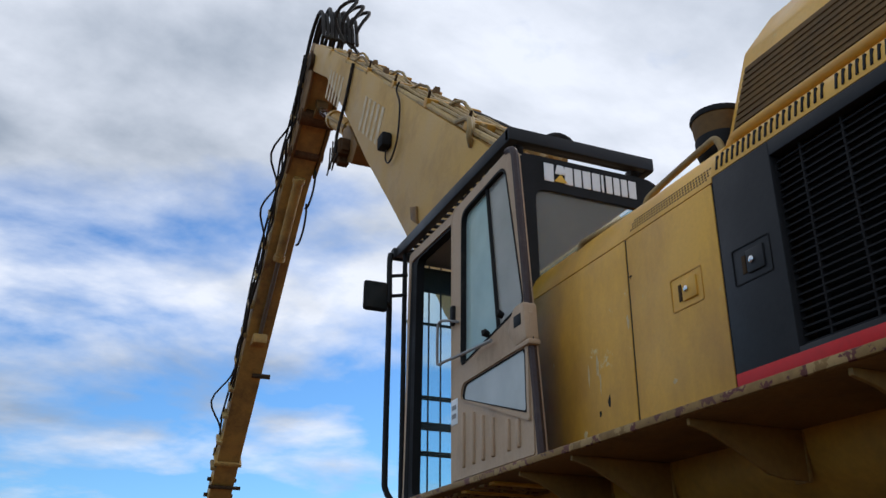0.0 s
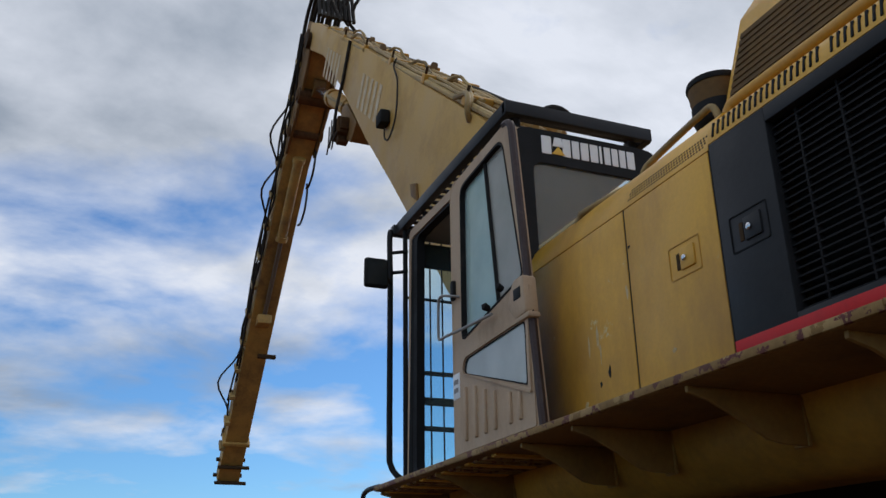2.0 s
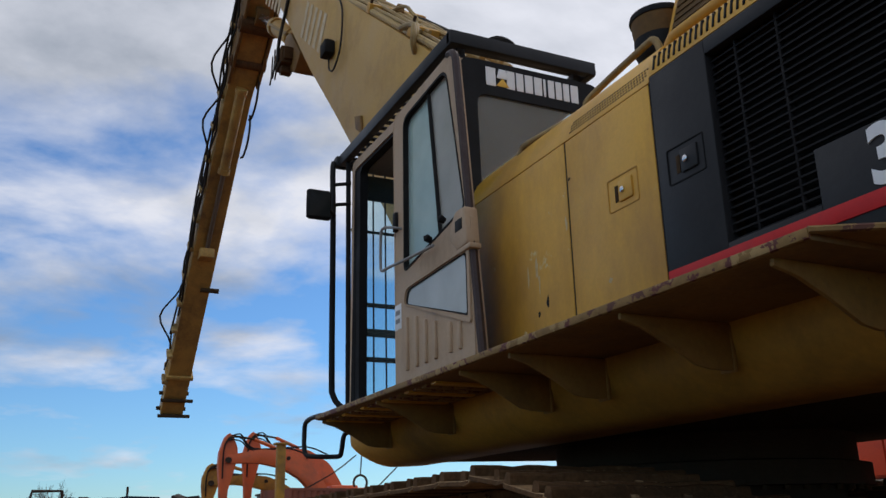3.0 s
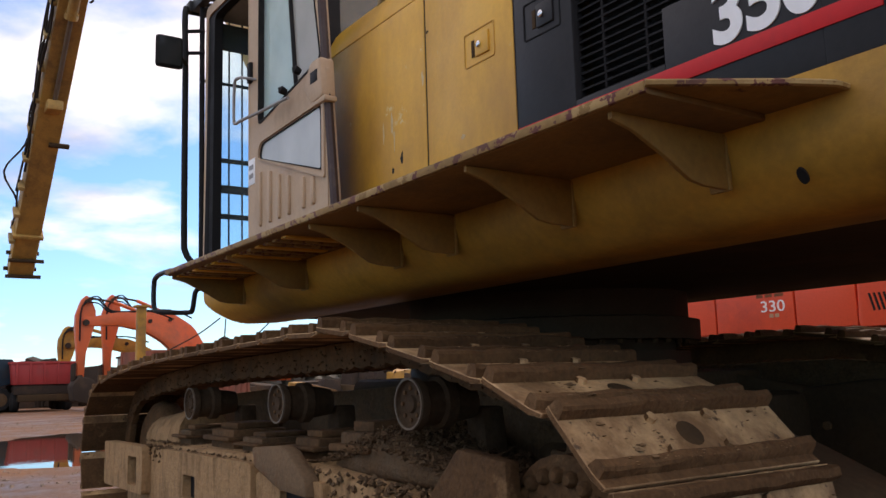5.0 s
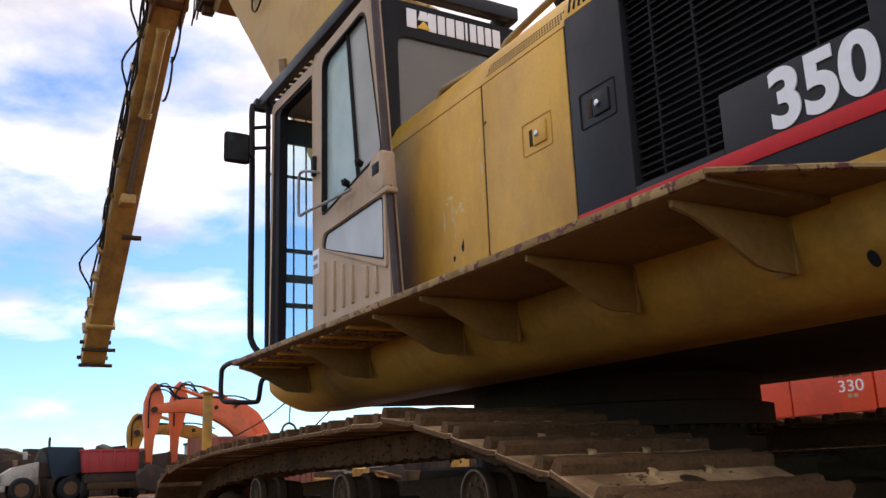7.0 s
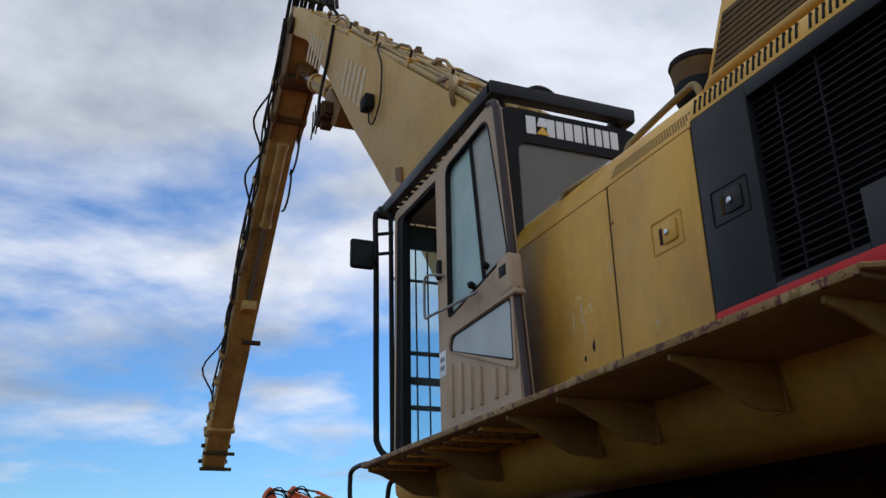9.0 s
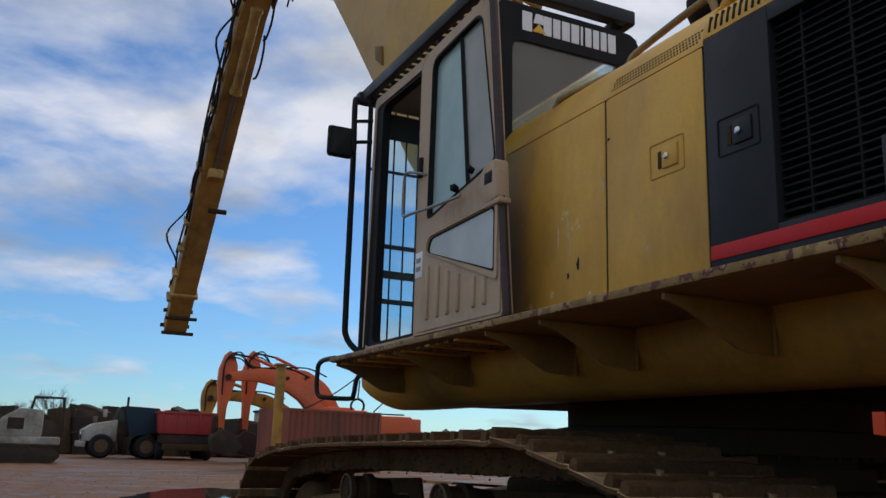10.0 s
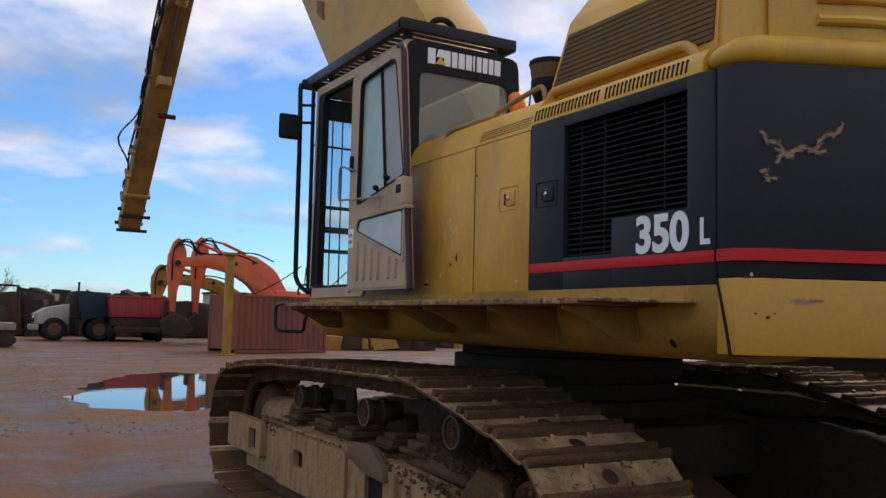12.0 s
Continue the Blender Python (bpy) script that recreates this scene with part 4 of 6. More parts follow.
def build_catwalk():
    x0, x1, y1 = -1.35, 2.09, 1.98
    walkway = part("catwalk", box(x0, x1, 1.552, y1 - 0.012, 1.572, 1.597, 0.004), grime_and_shade, excavator, "narrow yellow catwalk with a chipped reddish edge")
    walkway.location.z = 0.01
    part("edge_strip", box(x0 - 0.003, x1 + 0.003, y1 - 0.014, y1, 1.574, 1.601, 0.006), edge_worn, walkway, "chipped edge showing old red paint")
    part("end_plate", prism([(x0 - 0.002, 1.976), (x0 - 0.17, 1.69), (x0 - 0.21, 1.60), (x0 - 0.21, 1.553), (x0 - 0.002, 1.553)], "z", 1.586, 1.600, 0.002), gusset_shaded_paint, walkway)
    part("end_edge", tube([(x0 - 0.004, 1.977, 1.593), (x0 - 0.172, 1.691, 1.593), (x0 - 0.213, 1.60, 1.593), (x0 - 0.213, 1.555, 1.593)], 0.0085, 6), edge_worn, walkway, "chipped edge showing old red paint")
    part("drain_hole", moved(lathe([(0.0, 0), (0.013, 0), (0.013, 0.006), (0, 0.006)], (0, 0, 0), (0, 0, 1), 14), Matrix.Translation((-1.42, 1.528, 1.435)) @ Euler((radians(-125), 0, 0)).to_matrix().to_4x4() @ Matrix.Diagonal((1, 1.7, 1, 1))), black, excavator)
    for x in (-1.22, -0.65, -0.02, 0.36, 1.24, 2.05):
        part("gusset", prism([(1.95, 1.571), (1.95, 1.553), (1.88, 1.535), (1.78, 1.488), (1.69, 1.437), (1.64, 1.428), (1.54, 1.426), (1.54, 1.571)], "x", x - 0.007, x + 0.007, 0.002), gusset_shaded_paint, walkway)
        part("gusset_foot", box(x - 0.012, x + 0.05, 1.54, 1.554, 1.424, 1.565, 0.003), gusset_shaded_paint, walkway)
        part("weld_bead", tube(spline([(x + 0.011, 1.555 + k * 0.03, 1.5685 + 0.002 * (k % 2)) for k in range(13)], 2), 0.005, 6), gusset_shaded_paint, walkway)
    # raised tread bars of the front grating
    for i in range(16):
        x = 0.62 + i * 0.093
        part("tread_bar", box(x, x + 0.05, 1.60, 1.93, 1.561, 1.5725, 0.003), edge_worn if i % 3 else yellow, walkway)
    pts = [(2.05, 1.96, 1.606), (2.20, 1.97, 1.606), (2.30, 1.97, 1.59), (2.32, 1.97, 1.55), (2.32, 1.97, 1.46), (2.31, 1.96, 1.415), (2.27, 1.93, 1.402), (2.24, 1.80, 1.400), (2.21, 1.785, 1.42), (2.19, 1.78, 1.50), (2.18, 1.76, 1.53), (2.16, 1.70, 1.535), (2.12, 1.52, 1.535)]
    part("step", tube(spline(pts, 3), 0.014, 10), slate, excavator, "bent dark steel stirrup step")


build_catwalk()


def build_cab():
    cab = part("cab", box(1.0, 2.70, 0.64, 1.54, 1.60, 1.70, 0.01), cab_beige, excavator, "beige operator cab with its door latched open")
    part("roof", box(1.095, 2.68, 0.64, 1.54, 3.36, 3.435, 0.03), cab_beige, cab)
    # posts
    for a, b, r in (((1.06, 1.49, 1.7), (1.15, 1.49, 3.38), 0.04), ((1.06, 0.68, 1.7), (1.15, 0.70, 3.38), 0.04), ((2.68, 0.68, 1.7), (2.65, 0.70, 3.38), 0.035), ((1.66, 1.52, 1.7), (1.66, 1.51, 3.38), 0.045)):
        part("post", tube([a, b], r, 8), cab_beige, cab)
    part("front_post", tube([(2.66, 1.53, 1.68), (2.63, 1.52, 3.38)], 0.042, 8), black, cab)
    part("side_wall", prism([(0.98, 1.66), (1.66, 1.66), (1.66, 3.38), (1.07, 3.38)], "y", 1.50, 1.545, 0.01), interior_grey, cab)
    part("far_sill", box(1.0, 2.68, 0.64, 0.68, 1.66, 2.25, 0.01), interior_grey, cab)
    part("far_pane", box(1.1, 2.64, 0.655, 0.661, 2.26, 3.34, 0), pane_clear, cab).visible_shadow = False
    part("front_pane", box(2.672, 2.678, 0.72, 1.49, 1.75, 3.34, 0), pane_clear, cab).visible_shadow = False
    # door frame round the opening
    o = round_poly([(1.62, 1.67), (2.70, 1.67), (2.68, 3.42), (1.60, 3.40)], 0.05, 4)
    i = round_poly([(1.70, 1.745), (2.655, 1.745), (2.645, 3.355), (1.68, 3.34)], 0.06, 4)
    part("opening_frame", frame_prism(o, i, "y", 1.53, 1.565), cab_beige, cab)
    part("opening_seal", frame_prism(i, [(x + (0.018 if x < 2 else -0.095), z + (0.02 if z < 2.5 else -0.02)) for x, z in i], "y", 1.50, 1.555), black, cab)
    # rear wall: black band and big window
    def rear(y, z):
        return 1.0 + (z - 1.7) * 0.055
    band_o = round_poly([(0.62, 2.50), (1.565, 2.50), (1.545, 3.42), (0.63, 3.42)], [0.02, 0.02, 0.09, 0.09], 4)
    band_i = round_poly([(0.715, 2.62), (1.455, 2.62), (1.445, 3.21), (0.725, 3.21)], 0.07, 4)
    bm = frame_prism(band_o, band_i, "x", 0.0, 0.03)
    for v in bm.verts:
        v.co.x += rear(0, v.co.z) - 0.025
    part("rear_window_frame", bm, black, cab, "black painted band round the rear window")
    bm = prism(band_i, "x", 0.008, 0.014, 0)
    for v in bm.verts:
        v.co.x += rear(0, v.co.z) - 0.02
    part("rear_pane", bm, pane_rear, cab, "rear window with a pale sky reflection in its colour").visible_shadow = False
    part("rear_lower_wall", box(0.985, 1.02, 0.64, 1.53, 1.68, 2.56, 0.01), interior_grey, cab)
    for y in (0.632, 1.552):
        part("rear_edge", tube([(1.04, y, 2.5), (1.09, y - (0.012 if y > 1 else -0.012), 3.40)], 0.016, 8), cab_beige, cab)
    # maker's sign as plain shapes: a row of white blocks and a yellow wedge
    zc = 3.325
    for k, (ya, yb) in enumerate(((1.385, 1.325), (1.255, 1.205), (1.195, 1.15), (1.14, 1.09), (1.08, 1.03), (1.02, 1.005), (0.99, 0.95), (0.94, 0.90), (0.89, 0.85), (0.84, 0.79))):
        bm = box(rear(0, zc) - 0.030, rear(0, zc) - 0.024, yb, ya, zc - 0.055, zc + 0.055, 0.002, 1)
        part("sign_block", bm, letter_white, cab)
    bm = prism([(1.325, zc - 0.05), (1.24, zc - 0.05), (1.283, zc + 0.0)], "x", rear(0, zc) - 0.031, rear(0, zc) - 0.024, 0.001)
    part("sign_wedge", bm, logo_yellow, cab, "yellow wedge mark")
    bm = prism([(1.318, zc - 0.0), (1.248, zc - 0.0), (1.262, zc + 0.055), (1.302, zc + 0.055)], "x", rear(0, zc) - 0.030, rear(0, zc) - 0.024, 0.001)
    part("sign_block", bm, letter_white, cab)
    # roof guard: dark channel frame and slats on stand-offs
    guard = part("roof_guard", box(1.06, 2.92, 1.545, 1.60, 3.47, 3.55, 0.006), slate, cab, "dark slatted roof guard")
    for b in ((1.06, 2.92, 0.66, 0.71, 3.47, 3.55), (1.05, 1.10, 0.66, 1.60, 3.475, 3.555), (2.86, 2.93, 0.66, 1.62, 3.47, 3.545)):
        part("guard_beam", box(*b, 0.006), slate, guard)
    for k in range(19):
        x = 1.15 + k * 0.092
        part("guard_slat", box(x, x + 0.038, 0.71, 1.545, 3.515, 3.53, 0.003, 1), slate, guard)
    for x in (1.15, 1.8, 2.5):
        for y in (0.75, 1.5):
            part("guard_leg", box(x - 0.03, x + 0.03, y - 0.025, y + 0.025, 3.40, 3.50, 0.005), slate, guard)
    part("roof_lamp_ring", tube([(1.16, 1.22 + 0.10 * math.cos(a), 3.55 + 0.085 * math.sin(a)) for a in [math.pi * k / 10 for k in range(11)]], 0.022, 8), rubber, guard)
    # front bars
    fg = part("front_guard", join(tube(spline([(2.90, 1.63, 3.50), (2.84, 1.655, 3.38), (2.80, 1.66, 3.0), (2.78, 1.66, 2.0), (2.77, 1.65, 1.82), (2.70, 1.60, 1.73), (2.66, 1.56, 1.73)], 5), 0.020, 10), tube([(2.78, 1.56, 3.48), (2.74, 1.56, 1.70)], 0.018, 8), tube([(2.78, 0.68, 3.48), (2.74, 0.68, 1.70)], 0.018, 8)), black, cab, "black tube guard before the front window")
    for z in (3.3, 3.15):
        part("guard_rung", rod((2.82, 1.655, z), (2.75, 1.55, z), 0.013), black, fg)
    for y in (1.45, 1.38, 1.29, 1.20, 1.10, 1.0, 0.9, 0.8):
        part("guard_bar", rod((2.745, y, 1.74), (2.765, y, 3.42), 0.0065, 6), black, fg)
    for z, h in ((2.96, 0.008), (2.44, 0.014), (2.25, 0.026), (2.07, 0.016)):
        part("guard_crossbar", box(2.742, 2.766, 0.68, 1.55, z - h, z + h, 0.003, 1), black, fg)
    part("guard_top_panel", box(2.70, 2.735, 0.70, 1.50, 3.18, 3.36, 0.01), black, fg)
    # mirror on its arm
    mir = part("mirror", box(2.60, 2.645, 1.735, 1.905, 2.955, 3.165, 0.03, 3), rubber, cab, "square black wing mirror")
    part("mirror_glass", box(2.596, 2.5995, 1.752, 1.888, 2.972, 3.148, 0.0), dark_mirror, mir)
    part("mirror_arm", join(rod((2.66, 1.75, 3.06), (2.79, 1.655, 3.06), 0.013), box(2.645, 2.675, 1.73, 1.775, 3.03, 3.09, 0.006)), black, mir)
    # grab rail at the opening
    part("grab_rail", tube(spline([(1.50, 1.70, 2.55), (1.53, 1.745, 2.56), (1.64, 1.75, 2.59), (1.68, 1.75, 2.56), (1.685, 1.75, 2.39), (1.665, 1.75, 2.35), (1.58, 1.75, 2.345), (1.36, 1.75, 2.325), (1.03, 1.735, 2.31)], 4), 0.008, 8), interior_grey, cab)
    # door, folded back against the side
    ya, yb = 1.655, 1.70
    do = round_poly([(0.655, 1.700), (1.585, 1.700), (1.60, 3.25), (0.835, 3.29)], [0.015, 0.015, 0.07, 0.07], 5)
    wi = round_poly([(0.75, 2.415), (1.475, 2.29), (1.465, 3.19), (0.91, 3.225)], [0.03, 0.05, 0.07, 0.08], 5)
    lo = round_poly([(0.735, 1.90), (1.44, 2.115), (1.41, 2.185), (0.735, 2.20)], [0.02, 0.03, 0.05, 0.04], 5)
    door = part("door", frame_prism(do, wi, "y", ya, yb), cab_beige, cab, "beige cab door swung open and latched back")
    # the ring's lower half carries the small window and the pressed panel
    part("door_lower_skin", frame_prism(round_poly([(0.685, 1.715), (1.57, 1.715), (1.57, 2.25), (0.69, 2.36)], 0.015, 5), lo, "y", yb - 0.012, yb + 0.006), cab_beige, door)
    part("door_edge", tube([(x - 0.008, 1.690, z) for x, z in do[-6:] + do[:6]], 0.021, 8), door_rubber, door, "dark brown rubber edge")
    part("door_front_edge", tube([(x + 0.004, 1.690, z) for x, z in do[6:18]], 0.014, 8), cab_beige, door)
    part("door_pane", prism(wi, "y", 1.668, 1.673, 0), pane_door, door, "greenish sliding door window").visible_shadow = False
    part("window_seal", frame_prism(wi, [((x - 1.18) * 0.972 + 1.18, (z - 2.74) * 0.97 + 2.74) for x, z in wi], "y", 1.66, 1.703), rubber, door)
    part("window_divider", tube([(1.16, 1.68, 3.20), (1.05, 1.68, 2.37)], 0.014, 6), rubber, door)
    part("sliding_pane", prism([(0.765, 2.42), (1.05, 2.38), (1.16, 3.20), (0.92, 3.215)], "y", 1.6745, 1.678, 0), pane_dusty, door).visible_shadow = False
    part("window_surround", frame_prism([((x - 1.1) * 1.09 + 1.1, (z - 2.09) * 1.22 + 2.09) for x, z in lo], [((x - 1.1) * 1.03 + 1.1, (z - 2.09) * 1.06 + 2.09) for x, z in lo], "y", 1.703, 1.716), cab_beige, door)
    part("latch_collar", box(0.665, 0.80, 1.665, 1.728, 2.195, 2.222, 0.008), cab_beige, door)
    part("small_pane", prism(lo, "y", 1.700, 1.7035, 0), pane_sky_pale, door, "small lower window, milky with painted sky reflection")
    part("small_seal", frame_prism(lo, [((x - 1.1) * 0.965 + 1.1, (z - 2.09) * 0.94 + 2.09) for x, z in lo], "y", 1.69, 1.709), rubber, door)
    for x, z0, z1 in ((1.42, 1.765, 2.04), (1.30, 1.765, 2.02), (1.19, 1.765, 1.98), (1.08, 1.765, 1.95), (0.92, 1.765, 1.91), (0.82, 1.765, 1.89)):
        part("pressed_groove", box(x - 0.014, x + 0.014, yb - 0.002, yb + 0.020, z0, z1, 0.008, 2), cab_beige, door)
    latch = part("door_latch", prism(round_poly([(0.685, 2.22), (0.79, 2.21), (0.87, 2.29), (0.84, 2.36), (0.80, 2.405), (0.70, 2.405)], 0.02, 3), "y", 1.66, 1.732, 0.012), cab_beige, door, "bulky beige latch housing")
    # black patch on the housing paints the shade inside a pocket
    part("latch_pocket", box(0.725, 0.795, 1.729, 1.7345, 2.30, 2.355, 0.002), black, latch)
    for x, z in ((0.97, 2.42), (1.13, 2.37)):
        part("window_knob", lathe([(0, 0), (0.016, 0), (0.02, 0.03), (0, 0.045)], (x, 1.70, z), (0, 1, 0.4), 10), rubber, door)
    part("hinge_bracket", box(1.545, 1.585, 1.65, 1.72, 2.55, 2.66, 0.006), black, door)
    part("sticker", box(1.50, 1.585, 1.704, 1.7085, 2.0, 2.135, 0.002), letter_white, door, "small white sticker with worn lines")
    for z in (2.045, 2.09):
        part("sticker_line", box(1.515, 1.57, 1.7086, 1.7105, z - 0.012, z + 0.012, 0), interior_grey, door)
    # inside
    seat = part("seat", join(box(1.25, 1.85, 0.86, 1.32, 2.02, 2.16, 0.05), moved(box(-0.08, 0.08, -0.23, 0.23, 0, 0.72, 0.06), pose(1.30, 1.09, 2.10, 0, -8, 0)), box(1.35, 1.75, 0.95, 1.25, 1.70, 2.02, 0.03)), seat_cloth, cab, "dark cloth operator seat")
    for y in (0.85, 1.35):
        part("joystick", join(tube(spline([(2.12, y, 1.9), (2.14, y, 2.1), (2.10, y, 2.24)], 4), 0.012, 8), lathe([(0, 0), (0.022, 0), (0.03, 0.06), (0.02, 0.11), (0, 0.12)], (2.10, y, 2.22), (-0.2, 0, 1), 10), box(1.75, 2.2, y - 0.06, y + 0.06, 1.72, 1.95, 0.02)), black, cab)
    part("dashboard", box(2.40, 2.62, 0.72, 0.95, 1.72, 2.25, 0.03), interior_grey, cab)
    part("headlining", box(1.1, 2.62, 0.70, 1.49, 3.34, 3.362, 0), interior_grey, cab)
    part("work_lamp", lathe([(0, 0), (0.07, 0), (0.08, 0.05), (0.05, 0.1), (0, 0.1)], (2.6, 1.2, 3.22), (-1, 0, -0.2), 14), interior_grey, cab)


build_cab()
def build_boom():
    ya, yb = -0.32, 0.40
    prof = [(1.55, 2.05), (2.3, 2.05), (3.6, 2.75), (4.35, 3.36), (4.84, 3.82), (5.4, 4.48), (6.63, 5.83), (7.78, 7.05), (9.3, 8.82), (10.59, 10.22), (11.75, 11.1), (11.95, 11.45), (11.75, 11.75), (11.27, 11.42), (8.06, 8.78), (5.62, 6.68), (3.99, 5.32), (3.1, 4.5), (2.1, 3.3), (1.5, 2.5)]
    boom = part("boom", prism(prof, "y", ya, yb, 0.02), yellow_boom, excavator, "long faded yellow boom raised steeply")
    u = Vector((0.774, 0, 0.633))
    n = Vector((-0.633, 0, 0.774))
    base = Vector((3.99, 0, 5.32))
    # pipe runs on the boom's back, with clamps
    for k, y in enumerate((0.36, 0.28, 0.20, 0.06, -0.04, -0.14, -0.24)):
        h = 0.05 + 0.03 * (k % 2)
        rnd = random.Random(k)
        pts = [base + u * s + n * (h + rnd.uniform(-0.008, 0.008)) + Vector((0, y + rnd.uniform(-0.01, 0.01), 0)) for s in np.linspace(-0.6, 9.35, 14)]
        part("hydraulic_pipe", tube(spline(pts, 3), 0.026 if k % 3 else 0.036, 8), pipe_paint, boom)
    for s in (0.5, 2.0, 3.6, 5.2, 6.8, 8.3):
        c = base + u * s + n * 0.07
        m = Matrix.Translation(c) @ Matrix(((u.x, 0, n.x, 0), (0, 1, 0, 0), (u.z, 0, n.z, 0), (0, 0, 0, 1)))
        part("pipe_clamp", moved(box(-0.06, 0.06, -0.30, 0.40, -0.05, 0.07, 0.012), m), yellow_dirty, boom)
        part("clamp_bolt", moved(rod((0, 0.37, 0.05), (0, 0.37, 0.16), 0.018, 6), m), underside, boom)
    # slack hoses lying over the pipes
    for k in range(7):
        rnd = random.Random(300 + k)
        y0 = 0.34 - k * 0.09
        pts = [base + u * s + n * (0.09 + rnd.uniform(0, 0.04)) + Vector((0, y0 + rnd.uniform(-0.02, 0.02), 0)) for s in np.linspace(0.2 + 0.3 * rnd.random(), 9.2, 20)]
        part("boom_hose", tube(spline(pts, 3), 0.022, 6), hose if k == 6 else pipe_paint, boom)
    # short hoses that arch over the clamps, and small fittings
    for s in (1.0, 2.4, 4.1, 5.6, 7.2):
        rnd = random.Random(int(s * 10))
        y0 = rnd.uniform(-0.1, 0.3)
        pts = [base + u * (s + q) + n * (0.13 + 0.10 * math.sin(math.pi * (q / 0.7)) * rnd.uniform(0.8, 1.1)) + Vector((0, y0 + 0.12 * q, 0)) for q in np.linspace(0, 0.7, 7)]
        part("hose_arch", tube(spline(pts, 3), 0.02, 6), pipe_paint, boom)
        c = base + u * (s + 0.9) + n * 0.13
        part("fitting", moved(box(-0.07, 0.07, -0.04, 0.04, -0.05, 0.06, 0.01), Matrix.Translation(c + Vector((0, rnd.uniform(-0.2, 0.3), 0)))), grime_and_shade, boom)
    # bends by the cab
    for k, y in enumerate((0.40, 0.33)):
        a = base + u * (0.75 + 0.12 * k) + n * 0.06 + Vector((0, y, 0))
        pts = spline([a, a - u * 0.3 + n * 0.09, a - u * 0.52 + n * 0.04 + Vector((0, 0.05, 0)), a - u * 0.58 - n * 0.06 + Vector((0, 0.05, 0)), a - u * 0.57 - n * 0.15 + Vector((0, 0.0, 0))], 5)
        part("pipe_bend", tube(pts, 0.03, 8), pipe_paint, boom)
    # lettering worn past reading: two rows of pale bars
    for s0, cnt in ((3.75, 5), (6.75, 5)):
        for k in range(cnt):
            c = Vector((3.99, yb + 0.002, 5.32)) + u * (s0 + k * 0.27) - n * (0.42 + 0.05 * (s0 < 5))
            m = Matrix.Translation(c) @ Matrix(((u.x, 0, n.x, 0), (0, 1, 0, 0), (u.z, 0, n.z, 0), (0, 0, 0, 1)))
            part("worn_letter", moved(box(-0.07, 0.07, -0.001, 0.003, -0.30, 0.22, 0.0), m), faded_white, boom, "worn pale lettering bar")
    # work lamp with its cable
    lc = Vector((6.75, yb, 6.78))
    lamp = part("work_lamp", moved(box(-0.11, 0.11, 0.0, 0.14, -0.10, 0.10, 0.03), Matrix.Translation(lc)), rubber, boom, "square black work lamp")
    part("lamp_cable", tube(spline([lc + Vector((0.02, 0.04, -0.08)), lc + Vector((-0.02, 0.05, -0.28)), lc + Vector((-0.2, 0.05, -0.38)), lc + Vector((-0.42, 0.04, -0.18)), lc + Vector((-0.45, 0.03, 0.3)), lc + Vector((-0.3, 0.03, 0.62)), lc + Vector((-0.38, 0.02, 0.7))], 5), 0.012, 6), hose, lamp)
    # dark hose hung over the side and the step plate
    a = base + u * 6.1 + Vector((0, 0.43, 0))
    part("side_hose", tube(spline([a + n * 0.1, a - n * 0.5 - u * 0.05, a - n * 1.05 + u * 0.0, a - n * 1.35 - u * 0.15], 5), 0.027, 8), hose, boom)
    part("bracket", prism([(5.60, 5.12), (5.80, 5.26), (5.84, 5.44), (5.64, 5.36)], "y", yb - 0.01, yb + 0.03, 0.01), grime_and_shade, boom)
    # cylinder between the boom's underside and the stick
    part("cylinder_bracket", prism(round_poly([(8.9, 7.95), (9.55, 8.68), (9.85, 8.72), (9.9, 8.45), (9.5, 7.95), (9.2, 7.75)], 0.08, 3), "y", -0.15, 0.22, 0.03), grime_and_shade, boom)
    part("valve_block", join(box(9.35, 9.75, 0.16, 0.40, 8.0, 8.30, 0.03), box(9.45, 9.6, 0.18, 0.36, 7.88, 8.02, 0.02), box(9.3, 9.36, 0.2, 0.36, 8.05, 8.25, 0.01)), chain_steel, boom)
    for k, (dx, dz) in enumerate(((0.0, 0.0), (0.15, 0.1), (0.3, 0.05))):
        a = Vector((9.4 + dx, 0.38, 8.05 + dz))
        part("valve_hose", tube(spline([a, a + Vector((0.06, 0.05, -0.16)), a + Vector((0.3, 0.02, -0.2)), a + Vector((0.5, -0.05, 0.1)), a + Vector((0.6, -0.08, 0.5))], 4), 0.014, 6), hose, boom)
    part("stick_cylinder", join(tube([(9.65, 0.03, 8.60), (11.15, 0.03, 9.72)], 0.155, 16), tube([(11.05, 0.03, 9.645), (11.2, 0.03, 9.755)], 0.185, 16), tube([(9.95, 0.03, 8.825), (10.03, 0.03, 8.885)], 0.18, 16)), yellow_boom, boom)
    part("cylinder_pipe", tube([(9.8, 0.2, 8.78), (11.0, 0.2, 9.66)], 0.03, 8), pipe_paint, boom)
    part("stick_rod", tube([(11.15, 0.03, 9.72), (12.45, 0.03, 10.69)], 0.085, 12), chrome, boom)
    part("rod_eye", lathe([(0.08, -0.12), (0.2, -0.12), (0.2, 0.12), (0.08, 0.12), (0.08, -0.12)], (12.5, 0.03, 10.73), (0, 1, 0), 16), grime_and_shade, boom)
